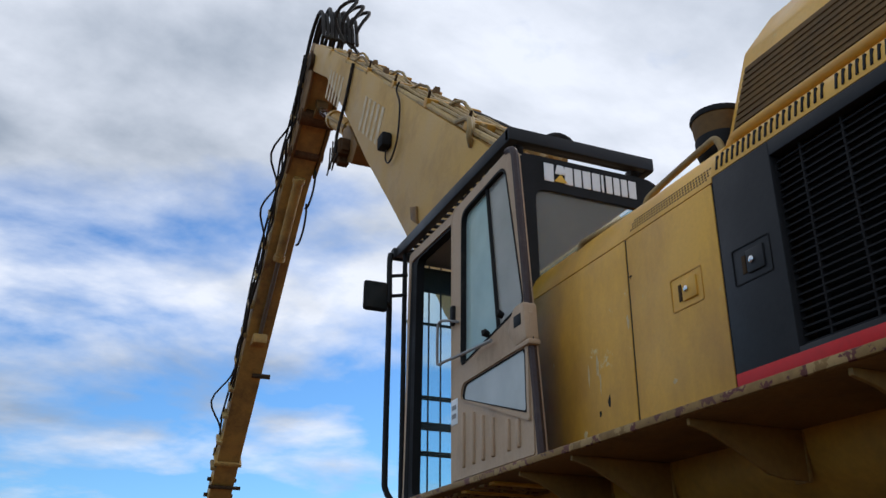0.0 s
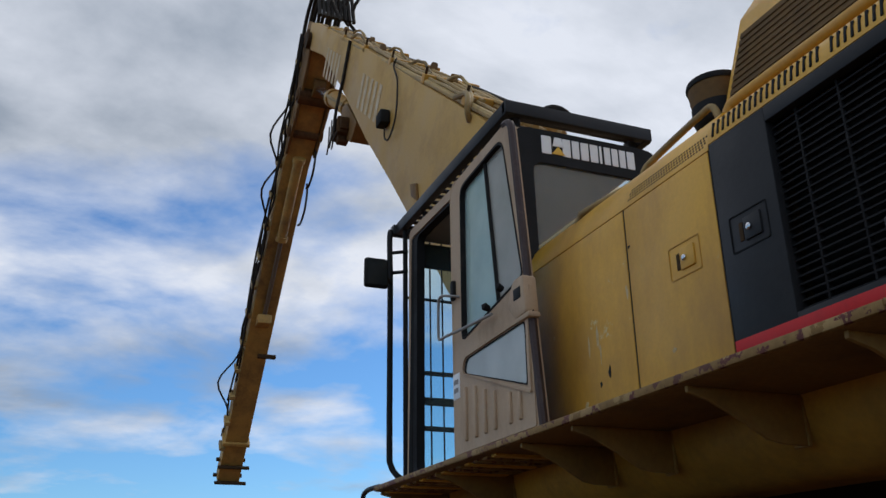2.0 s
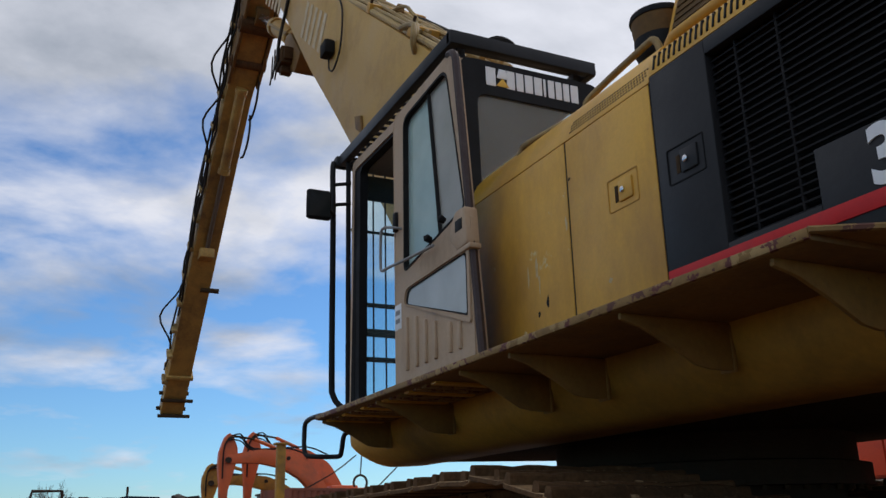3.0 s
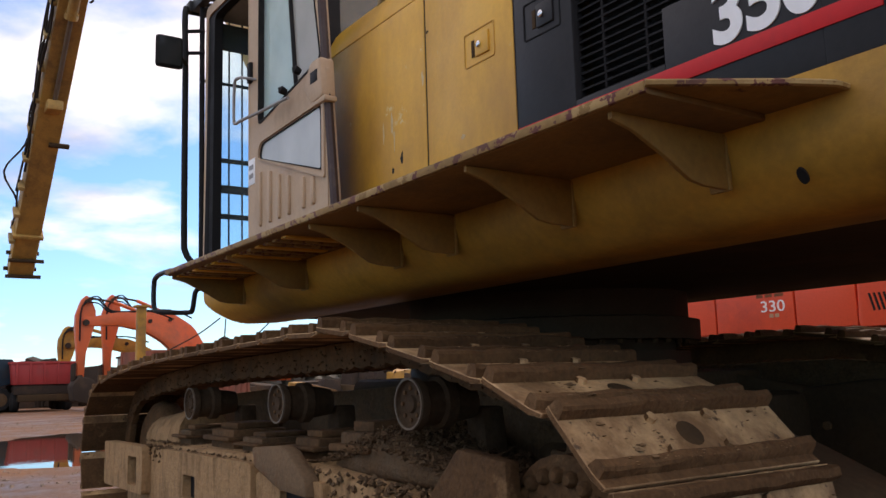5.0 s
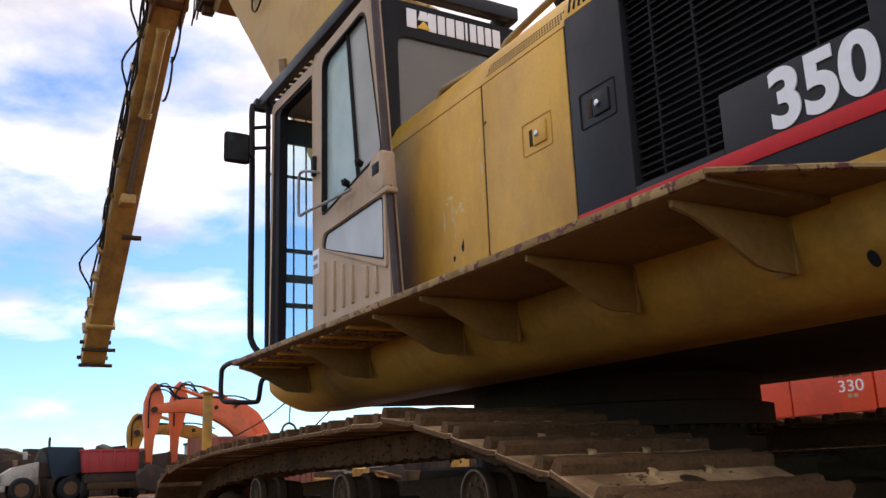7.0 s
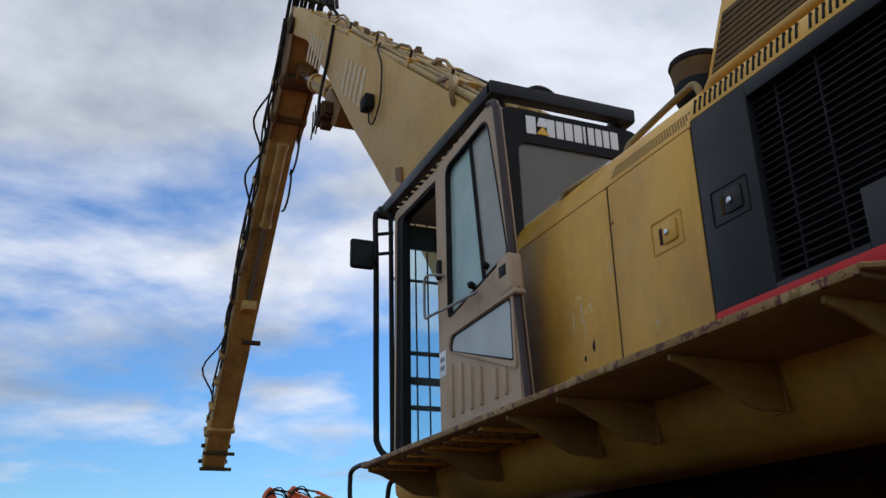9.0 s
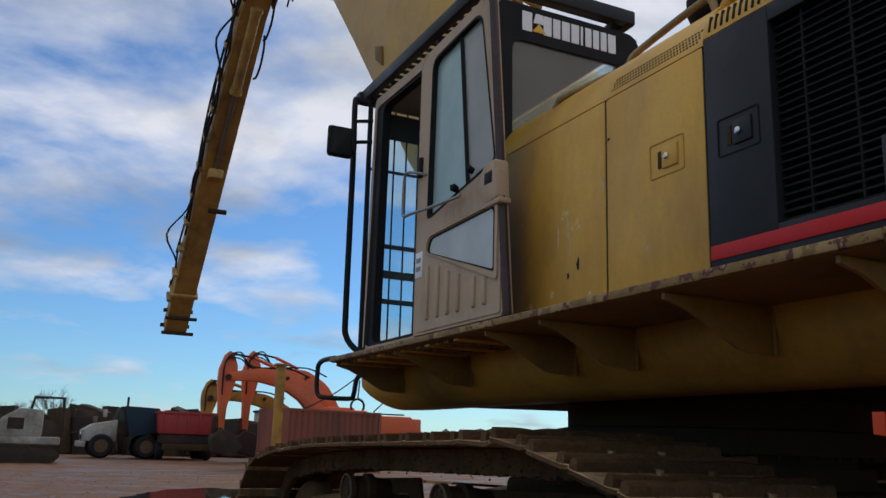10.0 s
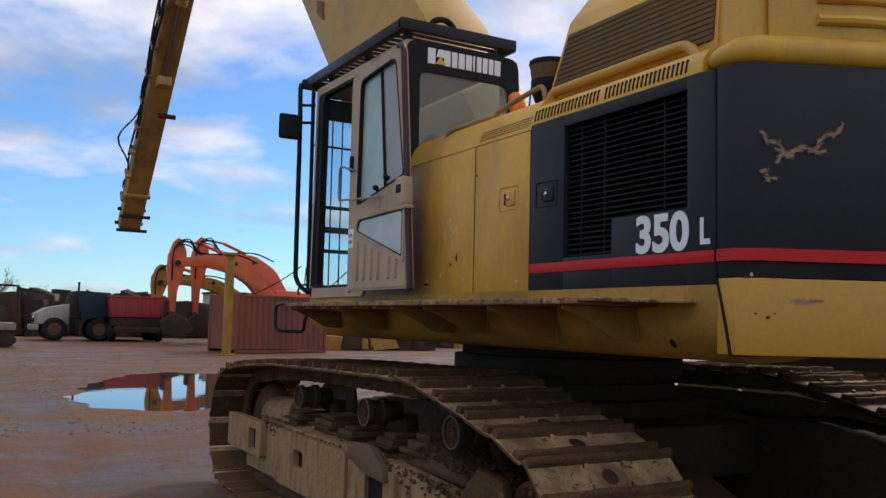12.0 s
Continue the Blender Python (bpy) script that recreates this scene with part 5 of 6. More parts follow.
    # hoses looping round the boom head to the stick
    for k in range(9):
        rnd = random.Random(50 + k)
        y = 0.36 - k * 0.085
        p = Vector((11.2, y, 11.55))
        r = rnd.uniform(0.7, 1.25)
        pts = spline([p, p + Vector((0.25, 0, 0.45 + 0.3 * r)), p + Vector((0.75, rnd.uniform(-0.05, 0.05), 0.55 + 0.55 * r)), p + Vector((1.3, 0, 0.35 + 0.4 * r)), p + Vector((1.7 + 0.15 * r, 0.0, -0.15)), p + Vector((2.3 + 0.1 * r, 0, -0.75))], 5)
        part("head_hose", tube(pts, 0.04, 7), hose, boom)
    for k in range(3):
        rnd = random.Random(80 + k)
        c = Vector((10.6 + 0.25 * k, 0.1 - 0.2 * k, 11.6 + 0.1 * k))
        pts = [c + Vector((0.42 * math.cos(a), 0.12 * math.sin(a * 2), 0.42 * math.sin(a))) for a in np.linspace(-0.6, 3.9, 16)]
        part("hose_loop", tube(pts, 0.035, 7), hose, boom)
    part("head_pin", tube([(11.8, -0.42, 11.35), (11.8, 0.48, 11.35)], 0.17, 16), underside, boom)

    # stick, hanging from the boom head
    top, tip = Vector((12.35, 0, 11.55)), Vector((20.45, 0, 3.75))
    d = (tip - top).normalized()
    p = Vector((-d.z, 0, d.x))           # out of the upper side
    if p.x < 0:
        p = -p

    def at(s, h):
        q = top + d * s + p * h
        return (q.x, q.z)
    L = (tip - top).length
    prof = [at(-0.5, -0.35), at(0.1, -0.48), at(1.4, -0.36), at(2.6, -0.06), at(L, 0.0), at(L, 0.40), at(3.4, 0.62), at(1.0, 0.60), at(-0.4, 0.35)]
    stick = part("stick", prism(prof, "y", -0.22, 0.33, 0.02), stick_paint, excavator, "long grimy yellow stick hanging from the boom head")
    # head: two side plates with pin bosses and a stiffening rib
    head = round_poly([at(-0.6, -0.4), at(0.3, -0.56), at(1.2, -0.48), at(2.3, -0.20), at(2.2, 0.1), at(0.9, 0.35), at(-0.5, 0.3)], 0.1, 3)
    for y in (-0.27, 0.34):
        part("head_plate", prism(head, "y", y - 0.03, y + 0.03, 0.012), grime_and_shade, stick)
    for s, h, r in ((-0.2, -0.05, 0.2), (0.9, -0.42, 0.17), (1.75, -0.2, 0.12)):
        x, z = at(s, h)
        part("pin_boss", lathe([(0, -0.36), (r, -0.36), (r, 0.36), (r * 0.7, 0.37), (r * 0.6, 0.40), (0, 0.40)], (x, 0.035, z), (0, 1, 0), 18), chain_steel, stick)
    for s in np.arange(0.4, L - 0.8, 0.75):
        q = top + d * float(s) + p * (0.30 - 0.02 * float(s))
        part("hose_clamp", moved(box(-0.05, 0.05, -0.02, 0.12, -0.16, 0.16, 0.012), Matrix.Translation(q + Vector((0, 0.33, 0))) @ Matrix(((d.x, 0, p.x, 0), (0, 1, 0, 0), (d.z, 0, p.z, 0), (0, 0, 0, 1)))), pipe_paint if int(s * 4) % 3 else chain_steel, stick)
    # slim cylinder along its rear side
    a, b, c = top + d * 2.3 - p * 0.24, top + d * 4.3 - p * 0.17, top + d * 6.4 - p * 0.10
    part("tool_cylinder", join(tube([a, b], 0.11, 14), tube([b - d * 0.12, b], 0.135, 14), tube([a, a + d * 0.1], 0.135, 14)), stick_paint, stick).location = (0, 0.06, 0)
    part("tool_rod", tube([b, c], 0.05, 10), roller_rim, stick).location = (0, 0.06, 0)
    part("rod_eye", moved(box(-0.2, 0.2, -0.1, 0.22, -0.12, 0.10, 0.03), Matrix.Translation(c)), stick_paint, stick)
    for s in (L - 0.06, L - 0.55):
        q = top + d * s - p * 0.05
        part("pin_stub", tube([q + Vector((0, -0.38, 0)), q + Vector((0, 0.40, 0))], 0.045, 8), underside, stick)
        q2 = q + p * 0.3
        part("pin_stub", tube([q2 + Vector((0, -0.30, 0)), q2 + Vector((0, 0.42, 0))], 0.05, 8), underside, stick)
    q = top + d * (L - 1.25)
    m = Matrix.Translation(q + p * 0.2) @ Matrix(((d.x, 0, p.x, 0), (0, 1, 0, 0), (d.z, 0, p.z, 0), (0, 0, 0, 1)))
    part("collar", moved(box(-0.05, 0.05, -0.27, 0.39, -0.28, 0.34, 0.01), m), stick_paint, stick)
    q = top + d * 7.4 - p * 0.04
    part("side_stub", tube([q + Vector((0, -0.42, 0)), q + Vector((0, 0.0, 0))], 0.06, 8), underside, stick)
    # hoses down the stick, clipped along its left edge, with slack
    for k in range(5):
        rnd = random.Random(20 + k)
        pts = []
        for j in range(14):
            s = -0.2 + j * (L - 1.0 - 0.6 * k) / 13
            slack = rnd.uniform(0, 0.10) + (0.28 if (k, j) in ((0, 11), (1, 3), (2, 5)) else 0)
            q = top + d * s + p * (0.35 - 0.09 * k)
            pts.append(q + Vector((0, 0.36 + slack, 0)))
        part("stick_hose", tube(spline(pts, 4), 0.023, 6), hose, stick)
    for s in (2.0, 2.9):
        q = top + d * s - p * 0.1 + Vector((0, -0.25, 0))
        part("hose_loop", tube(spline([q, q - p * 0.22 + d * 0.15, q - p * 0.34 + d * 0.5, q - p * 0.22 + d * 0.85, q + d * 1.0], 5), 0.024, 7), hose, stick)


build_boom()


# ---- tracks ----
shoe_mud = material("drying_mud_crumbs", (0.22, 0.13, 0.065), 0.9, spec=0.15, dirt=(0.06, 0.036, 0.02), dirt_amount=0.6, scale=6, grain=50, vary=0.35, bump=0.4)


def track_path():
    """The closed line of the shoes' undersides in x z: over the rollers, round the front idler and the rear sprocket."""
    cf, rf, cr, rr = (3.72, 0.52), 0.50, (-0.72, 0.47), 0.445
    pts = []
    for a in np.linspace(129.5, 262, 13):
        pts.append((cr[0] + rr * math.cos(radians(a)), cr[1] + rr * math.sin(radians(a))))
    for x in np.linspace(-0.6, 3.4, 20):
        pts.append((x, 0.02))
    for a in np.linspace(-80, 82, 14):
        pts.append((cf[0] + rf * math.cos(radians(a)), cf[1] + rf * math.sin(radians(a))))
    for x, z in ((3.3, 1.075), (2.6, 1.12), (2.0, 1.135), (1.4, 1.145), (0.8, 1.155), (0.25, 1.16), (-0.05, 1.105), (-0.35, 1.035), (-0.62, 0.97), (-0.84, 0.905)):
        pts.append((x, z))
    return pts


def along(pts, step):
    P = [Vector((x, 0, z)) for x, z in pts]
    P.append(P[0])
    lens = [(b - a).length for a, b in zip(P, P[1:])]
    total = sum(lens)
    n = round(total / step)
    out = []
    for k in range(n):
        s, i = total * k / n, 0
        while s > lens[i]:
            s -= lens[i]
            i += 1
        out.append((P[i].lerp(P[i + 1], s / lens[i]), (P[i + 1] - P[i]).normalized()))
    # soften the directions
    res = []
    for k in range(n):
        dd = (out[k - 1][1] + 2 * out[k][1] + out[(k + 1) % n][1]).normalized()
        res.append((out[k][0], dd))
    return res


def shoe_mesh():
    # a ragged grouser: its crest is worn unevenly along the width
    y0, y1 = -0.455, 0.375
    plate = prism([(-0.122, 0.004), (-0.104, 0.0), (0.088, 0.0), (0.140, 0.012), (0.140, 0.026), (0.088, 0.02), (-0.104, 0.02), (-0.122, 0.022)], "y", y0, y1, 0.003, 1)
    rnd = random.Random(5)
    bars = []
    for x, h in ((-0.096, 0.058), (0.088, 0.055)):
        bm = bmesh.new()
        prof = ((-0.025, 0.012), (0.025, 0.012), (0.018, h - 0.008), (0.011, h), (-0.011, h), (-0.018, h - 0.008))
        rings = []
        for k in range(15):
            y = y0 + 0.002 + k * (y1 - y0 - 0.004) / 14
            dz, dx = rnd.uniform(-0.006, 0.002), rnd.uniform(-0.003, 0.003)
            rings.append([bm.verts.new((x + u + dx * (v > 0.03), y, v + dz * (v > 0.03))) for u, v in prof])
        for a, b in zip(rings, rings[1:]):
            for q in range(6):
                bm.faces.new((a[q], a[(q + 1) % 6], b[(q + 1) % 6], b[q]))
        bm.faces.new(rings[0][::-1]), bm.faces.new(rings[-1])
        bars.append(bm)
    bolts = [lathe([(0, 0.02), (0.016, 0.02), (0.016, 0.035), (0, 0.037)], (x, y, 0), (0, 0, 1), 6) for x in (-0.055, 0.05) for y in (-0.15, 0.07)]
    hole = lathe([(0.0, 0.0205), (0.042, 0.0205), (0.042, 0.0215), (0.0, 0.0215)], (0.0, -0.04, 0), (0, 0, 1), 14)
    bm = join(plate, *bars, *bolts)
    me = mesh_of("track_shoe", bm, [steel_track, track_bar], 30)
    for f in me.polygons:
        if (f.center.z > 0.0225 and abs(abs(f.center.x) - 0.092) < 0.026 and len(f.vertices) != 6) or f.center.z < 0.003 or abs(f.normal.y) > 0.8:
            f.material_index = 1
    hole_me = mesh_of("shoe_hole", hole, [underside], 30)
    return me, hole_me


def link_mesh():
    bm = bmesh.new()
    for y in (-0.13, 0.13):
        prof = round_poly([(-0.131, -0.004), (-0.131, -0.115), (-0.055, -0.122), (0.0, -0.108), (0.065, -0.122), (0.129, -0.115), (0.129, -0.004)], 0.012, 2)
        bm = join(bm, prism(prof, "y", y - 0.022, y + 0.022, 0.003, 1))
    bm = join(bm, tube([(-0.1, -0.12, -0.06), (-0.1, 0.12, -0.06)], 0.03, 10))
    return mesh_of("chain_link", bm, [chain_steel], 30)


SHOE, HOLE = shoe_mesh()
LINK = link_mesh()


def build_track(yc, name_label):
    tr = new("crawler_track")
    tr.parent = excavator
    tr["label"] = name_label
    out = 1 if yc > 0 else -1
    for p, d in along(track_path(), 0.256):
        n = Vector((d.z, 0, -d.x))
        # outward is away from the middle of the loop
        if (p - Vector((1.4, 0, 0.55))).dot(n) < 0:
            n = -n
        y = n.cross(d)
        m = Matrix(((d.x, y.x, n.x, p.x), (d.y, y.y, n.y, p.y + yc), (d.z, y.z, n.z, p.z), (0, 0, 0, 1)))
        s = piece("track_shoe", SHOE, tr, m)
        piece("shoe_hole", HOLE, s)
        piece("chain_link", LINK, tr, m)
    # side frame: caked with mud on the near side, coloured dark for shade on the far side
    fr = [(-0.45, 0.20), (3.55, 0.20), (3.55, 0.40), (3.2, 0.62), (2.35, 0.66), (0.75, 0.66), (0.1, 0.60), (-0.45, 0.50)]
    frame_ob = part("side_frame", prism(fr, "y", yc - 0.22, yc + 0.30 * out if out > 0 else yc + 0.22, 0.025), mud_frame if out > 0 else mud_and_shade, tr, "mud caked side frame" if out > 0 else "far side frame coloured dark for shade")
    fo = yc + out * 0.30

    if out > 0:
        def holed(x0, x1, z0, z1, hx0, hx1, hz0, hz1, t):
            """A frame plate with one square opening, backed by a black sheet for the shade inside."""
            o = round_poly([(x0, z0), (x1, z0), (x1, z1), (x0, z1)], 0.03, 3)
            h = round_poly([(hx0, hz0), (hx1, hz0), (hx1, hz1), (hx0, hz1)], 0.018, 3)
            p = part("frame_plate", frame_prism(o, h, "y", fo - 0.02, fo + t), mud_frame, tr)
            # black sheet close behind the opening paints the shade of the inside
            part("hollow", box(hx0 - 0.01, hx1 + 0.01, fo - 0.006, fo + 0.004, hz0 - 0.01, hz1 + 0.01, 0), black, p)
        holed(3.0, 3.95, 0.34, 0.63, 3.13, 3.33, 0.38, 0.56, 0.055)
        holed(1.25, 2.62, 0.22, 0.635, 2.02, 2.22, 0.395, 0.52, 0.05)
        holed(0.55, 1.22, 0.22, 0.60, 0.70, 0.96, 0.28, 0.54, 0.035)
        part("frame_bracket", prism([(1.18, 0.712), (0.88, 0.733), (0.80, 0.71), (0.64, 0.61), (0.62, 0.54), (0.88, 0.55), (1.15, 0.625)], "y", fo + 0.004, fo + 0.075, 0.012), bracket_grey, tr, "bent grey bracket plate")
        part("frame_gusset", prism([(-0.62, 0.25), (0.0, 0.25), (-0.22, 0.64), (-0.36, 0.775), (-0.60, 0.75)], "y", fo - 0.02, fo + 0.035, 0.01), track_bar, tr)
        for i, (x, w, h) in enumerate(((0.40, 0.26, 0.17), (0.86, 0.24, 0.12), (1.48, 0.26, 0.09), (1.86, 0.34, 0.13), (2.55, 0.22, 0.10))):
            blk = part("bracket_block", box(x, x + w, yc - 0.1, yc + 0.20, 0.63, 0.66 + h * 0.75, 0.012), chain_steel if i % 2 else mud_and_shade, tr)
            part("cap_plate", box(x - 0.03, x + w + 0.03, yc - 0.08, yc + 0.24, 0.66 + h * 0.30, 0.66 + h * 0.48, 0.008), chain_steel, blk)
            part("cap_plate", box(x + 0.05, x + w - 0.04, yc - 0.08, yc + 0.16, 0.66 + h * 0.75, 0.66 + h, 0.008), chain_steel, blk)
        part("recoil_housing", tube([(2.75, yc + 0.05, 0.70), (3.45, yc + 0.05, 0.64)], 0.16, 16), mud_frame, tr)
        # lumps of mud on top of the frame
        rnd = random.Random(9)
        spots = []
        for k in range(8000):
            x = rnd.gauss(0.25, 0.40) if k % 3 else rnd.uniform(-0.4, 3.3)
            pile = 0.21 * math.exp(-((x - 0.25) / 0.34) ** 2)
            y = yc + rnd.uniform(-0.2, 0.27)
            spots.append(((x, y, 0.655 + pile * rnd.uniform(0.5, 1.0) * (1 - abs(y - yc - 0.03) * 1.2)), rnd.uniform(0.003, 0.008) * (2.2 if rnd.random() < 0.06 else 1), rnd.uniform(0.7, 1.2)))
        # dried crust along the frame's upper edge
        for k in range(700):
            x = rnd.uniform(-0.3, 3.1)
            spots.append(((x, fo + rnd.uniform(-0.02, 0.012), 0.64 - abs(rnd.gauss(0, 0.05))), rnd.uniform(0.005, 0.016), 1.2))
        bm = crumbs(spots, rnd)
        heap = [(-0.35, 0.6), (-0.1, 0.70), (0.2, 0.79), (0.5, 0.74), (0.8, 0.63)]
        bm = join(bm, prism(heap, "y", yc - 0.2, yc + 0.22, 0.05, 3))
        tagged(part("mud", bm, mud_and_shade, tr, "clods of dark mud on the frame"), kind="stuff")
        # mud hanging from the chain and dried on the frame's flank
        spots = []
        upper = [(p, dd) for p, dd in along(track_path(), 0.05) if p.z > 0.75]
        for k in range(700):
            p, dd = rnd.choice(upper)
            spots.append(((p.x + rnd.uniform(-0.03, 0.03), yc + rnd.choice((0.152, 0.154, -0.10)) + rnd.uniform(0, 0.008), p.z - rnd.uniform(0.0, 0.135)), rnd.uniform(0.003, 0.007), rnd.uniform(0.9, 1.6)))
        tagged(part("chain_mud", crumbs(spots, rnd), mud_and_shade, tr, "dark mud hanging from the chain"), kind="stuff")
        # clods stuck to the shoes
        spots = []
        line = [(p, dd) for p, dd in along(track_path(), 0.256) if p.z > 0.75 or p.x < -0.6]
        for k in range(3600):
            p, dd = rnd.choice(line)
            out_n = Vector((-dd.z, 0, dd.x))
            if (p - Vector((1.4, 0, 0.55))).dot(out_n) < 0:
                out_n = -out_n
            on_bar = rnd.random() < 0.6
            lx = rnd.choice((-0.096, 0.088)) + rnd.gauss(0, 0.012) if on_bar else rnd.uniform(-0.08, 0.08)
            hh = 0.052 if on_bar and abs(abs(lx) - 0.092) < 0.012 else 0.022
            q = p + dd * lx + out_n * hh
            yy = rnd.uniform(-0.37, 0.37) if rnd.random() < 0.6 else rnd.gauss(0.2, 0.09)
            spots.append(((q.x, yc + max(-0.37, min(0.37, yy)), q.z), rnd.uniform(0.002, 0.007) * (2.2 if rnd.random() < 0.08 else 1), 0.45))
        tagged(part("shoe_mud", crumbs(spots, rnd), shoe_mud, tr, "crumbs of mud stuck to the shoes"), kind="stuff")
    # added plates: dark sheets in place of the shade below the chain
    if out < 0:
        part("guard_plate", prism([(-0.55, 0.25), (3.5, 0.25), (3.5, 0.66), (3.1, 1.0), (0.2, 1.03), (-0.3, 0.98), (-0.78, 0.86)], "y", yc + 0.24, yc + 0.27, 0.01), mud_and_shade, tr, "added dark plate filling the shaded gap below the chain")
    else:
        part("guard_plate", prism([(-0.3, 0.30), (2.05, 0.30), (2.05, 0.80), (1.9, 0.93), (0.15, 0.99), (-0.3, 0.85)], "y", yc - 0.30, yc - 0.27, 0.01), mud_and_shade, tr, "added dark plate filling the shaded gap below the chain")
        part("guard_plate", prism([(2.5, 0.30), (3.45, 0.30), (3.45, 0.75), (3.2, 0.93), (2.55, 0.96), (2.5, 0.8)], "y", yc - 0.30, yc - 0.27, 0.01), mud_and_shade, tr, "added dark plate filling the shaded gap below the chain")
    # carrier rollers
    for x, z in ((0.02, 0.905), (1.16, 0.900), (2.38, 0.893)):
        r = part("carrier_roller", lathe([(0, -0.26), (0.06, -0.26), (0.075, -0.16), (0.092, -0.15), (0.092, -0.11), (0.078, -0.10), (0.078, -0.04), (0.090, -0.03), (0.090, 0.0), (0.085, 0.008), (0.080, -0.002), (0.074, -0.008), (0.032, -0.010), (0.028, 0.0), (0, 0.002)], (x, yc + out * 0.26, z), (0, out, 0), 28), roller_steel, tr)
        part("roller_rim", lathe([(0.083, 0.0), (0.090, 0.0), (0.090, 0.008), (0.083, 0.008), (0.083, 0.0)], (x, yc + out * 0.26, z), (0, out, 0), 28), roller_rim, r, "bare steel rim")
        for k in range(8):
            a = math.pi * k / 4
            part("roller_bolt", lathe([(0, -0.010), (0.008, -0.010), (0.008, -0.002), (0, 0.0)], (x + 0.055 * math.cos(a), yc + out * 0.26, z + 0.055 * math.sin(a)), (0, out, 0), 6), chain_steel, r)
        # arm that carries the roller
        part("roller_arm", prism([(x - 0.08, 0.62), (x + 0.08, 0.62), (x + 0.045, z - 0.02), (x - 0.045, z - 0.02)], "y", yc - 0.12, yc - 0.02, 0.012), roller_steel, r)
    # bottom rollers
    for k in range(7):
        x = -0.1 + k * 0.52
        part("track_roller", lathe([(0, -0.2), (0.12, -0.2), (0.12, -0.1), (0.09, -0.09), (0.09, 0.09), (0.12, 0.1), (0.12, 0.2), (0, 0.2)], (x, yc, 0.25), (0, 1, 0), 18), roller_steel, tr)
    # idler and sprocket
    part("idler", lathe([(0, -0.1), (0.30, -0.1), (0.36, -0.06), (0.38, 0), (0.36, 0.06), (0.30, 0.1), (0, 0.1)], (3.72, yc, 0.52), (0, 1, 0), 32), chain_steel, tr, "mud covered front idler")
    teeth = []
    for k in range(46):
        a = 2 * math.pi * k / 46
        teeth.append(((0.345 if k % 2 else 0.395) * math.cos(a) - 0.72, (0.345 if k % 2 else 0.395) * math.sin(a) + 0.47))
    spr = part("sprocket", prism(teeth, "y", yc - 0.04, yc + 0.04, 0.008, 1), chain_steel, tr, "worn toothed sprocket")
    part("final_drive", lathe([(0, 0), (0.27, 0), (0.27, 0.18), (0.24, 0.20), (0.155, 0.21), (0.15, 0.25), (0, 0.26)], (-0.72, yc + out * 0.04, 0.50), (0, out, 0), 30), track_bar, spr, "mud covered drive cover")
    for k in range(24):
        a = 2 * math.pi * k / 24
        part("hub_bolt", lathe([(0, 0), (0.023, 0), (0.023, 0.022), (0.014, 0.032), (0, 0.032)], (-0.72 + 0.215 * math.cos(a), yc + out * 0.235, 0.50 + 0.215 * math.sin(a)), (0, out, 0), 8), track_bar, spr)


build_track(1.475, "muddy steel crawler track with worn shoes")
build_track(-1.475, "dark crawler track on the far side")
def build_car_body():
    # centre and legs: the near-black colour includes the shade under the house
    body = part("car_body", join(box(0.1, 2.5, -1.2, 1.15, 0.50, 0.88, 0.08), box(0.4, 2.2, -0.8, 0.8, 0.85, 1.0, 0.05)), underside, excavator, "undercarriage centre, dark with oil and painted shade")
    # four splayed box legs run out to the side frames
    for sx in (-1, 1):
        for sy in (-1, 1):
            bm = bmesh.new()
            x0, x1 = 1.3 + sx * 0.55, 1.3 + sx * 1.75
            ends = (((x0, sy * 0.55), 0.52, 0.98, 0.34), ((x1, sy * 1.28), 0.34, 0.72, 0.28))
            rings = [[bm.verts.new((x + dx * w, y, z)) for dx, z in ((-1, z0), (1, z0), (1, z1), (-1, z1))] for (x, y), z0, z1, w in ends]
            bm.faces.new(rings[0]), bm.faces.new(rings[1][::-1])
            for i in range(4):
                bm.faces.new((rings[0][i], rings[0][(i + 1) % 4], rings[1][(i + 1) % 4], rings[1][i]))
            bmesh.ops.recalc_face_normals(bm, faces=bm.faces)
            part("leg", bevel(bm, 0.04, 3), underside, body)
    # dark boxes round the travel motors, inside the sprockets, added to cover lit ground between the tracks
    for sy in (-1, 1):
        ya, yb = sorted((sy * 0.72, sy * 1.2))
        guard = part("motor_guard", prism(round_poly([(-1.15, 0.28), (-0.95, 0.18), (0.35, 0.18), (0.40, 0.86), (-0.25, 0.93 if sy < 0 else 0.84), (-0.85, 0.86 if sy < 0 else 0.76), (-1.17, 0.62)], 0.06, 3), "y", ya, yb, 0.03), underside, body, "added dark box round the travel motor")
        for x in (-0.9, -0.45, 0.0):
            part("guard_bolt", lathe([(0, 0), (0.022, 0), (0.022, 0.02), (0, 0.022)], (x, sy * 0.72, 0.70), (0, -sy, 0), 6), chain_steel, guard)


build_car_body()
part("slew_ring", join(lathe([(0, 0.98), (0.80, 0.98), (0.80, 1.10), (0.72, 1.10), (0.72, 1.16), (0.86, 1.16), (0.86, 1.27), (0.80, 1.28), (0.80, 1.475), (0, 1.475)], (1.27, 0, 0), seg=64)), ring_steel, excavator, "greasy dark slewing ring")
for k in range(48):
    a = 2 * math.pi * k / 48
    part("ring_bolt", lathe([(0.018, 0), (0.018, 0.02)], (1.27 + 0.82 * math.cos(a), 0.82 * math.sin(a), 1.138), seg=6), underside, excavator)
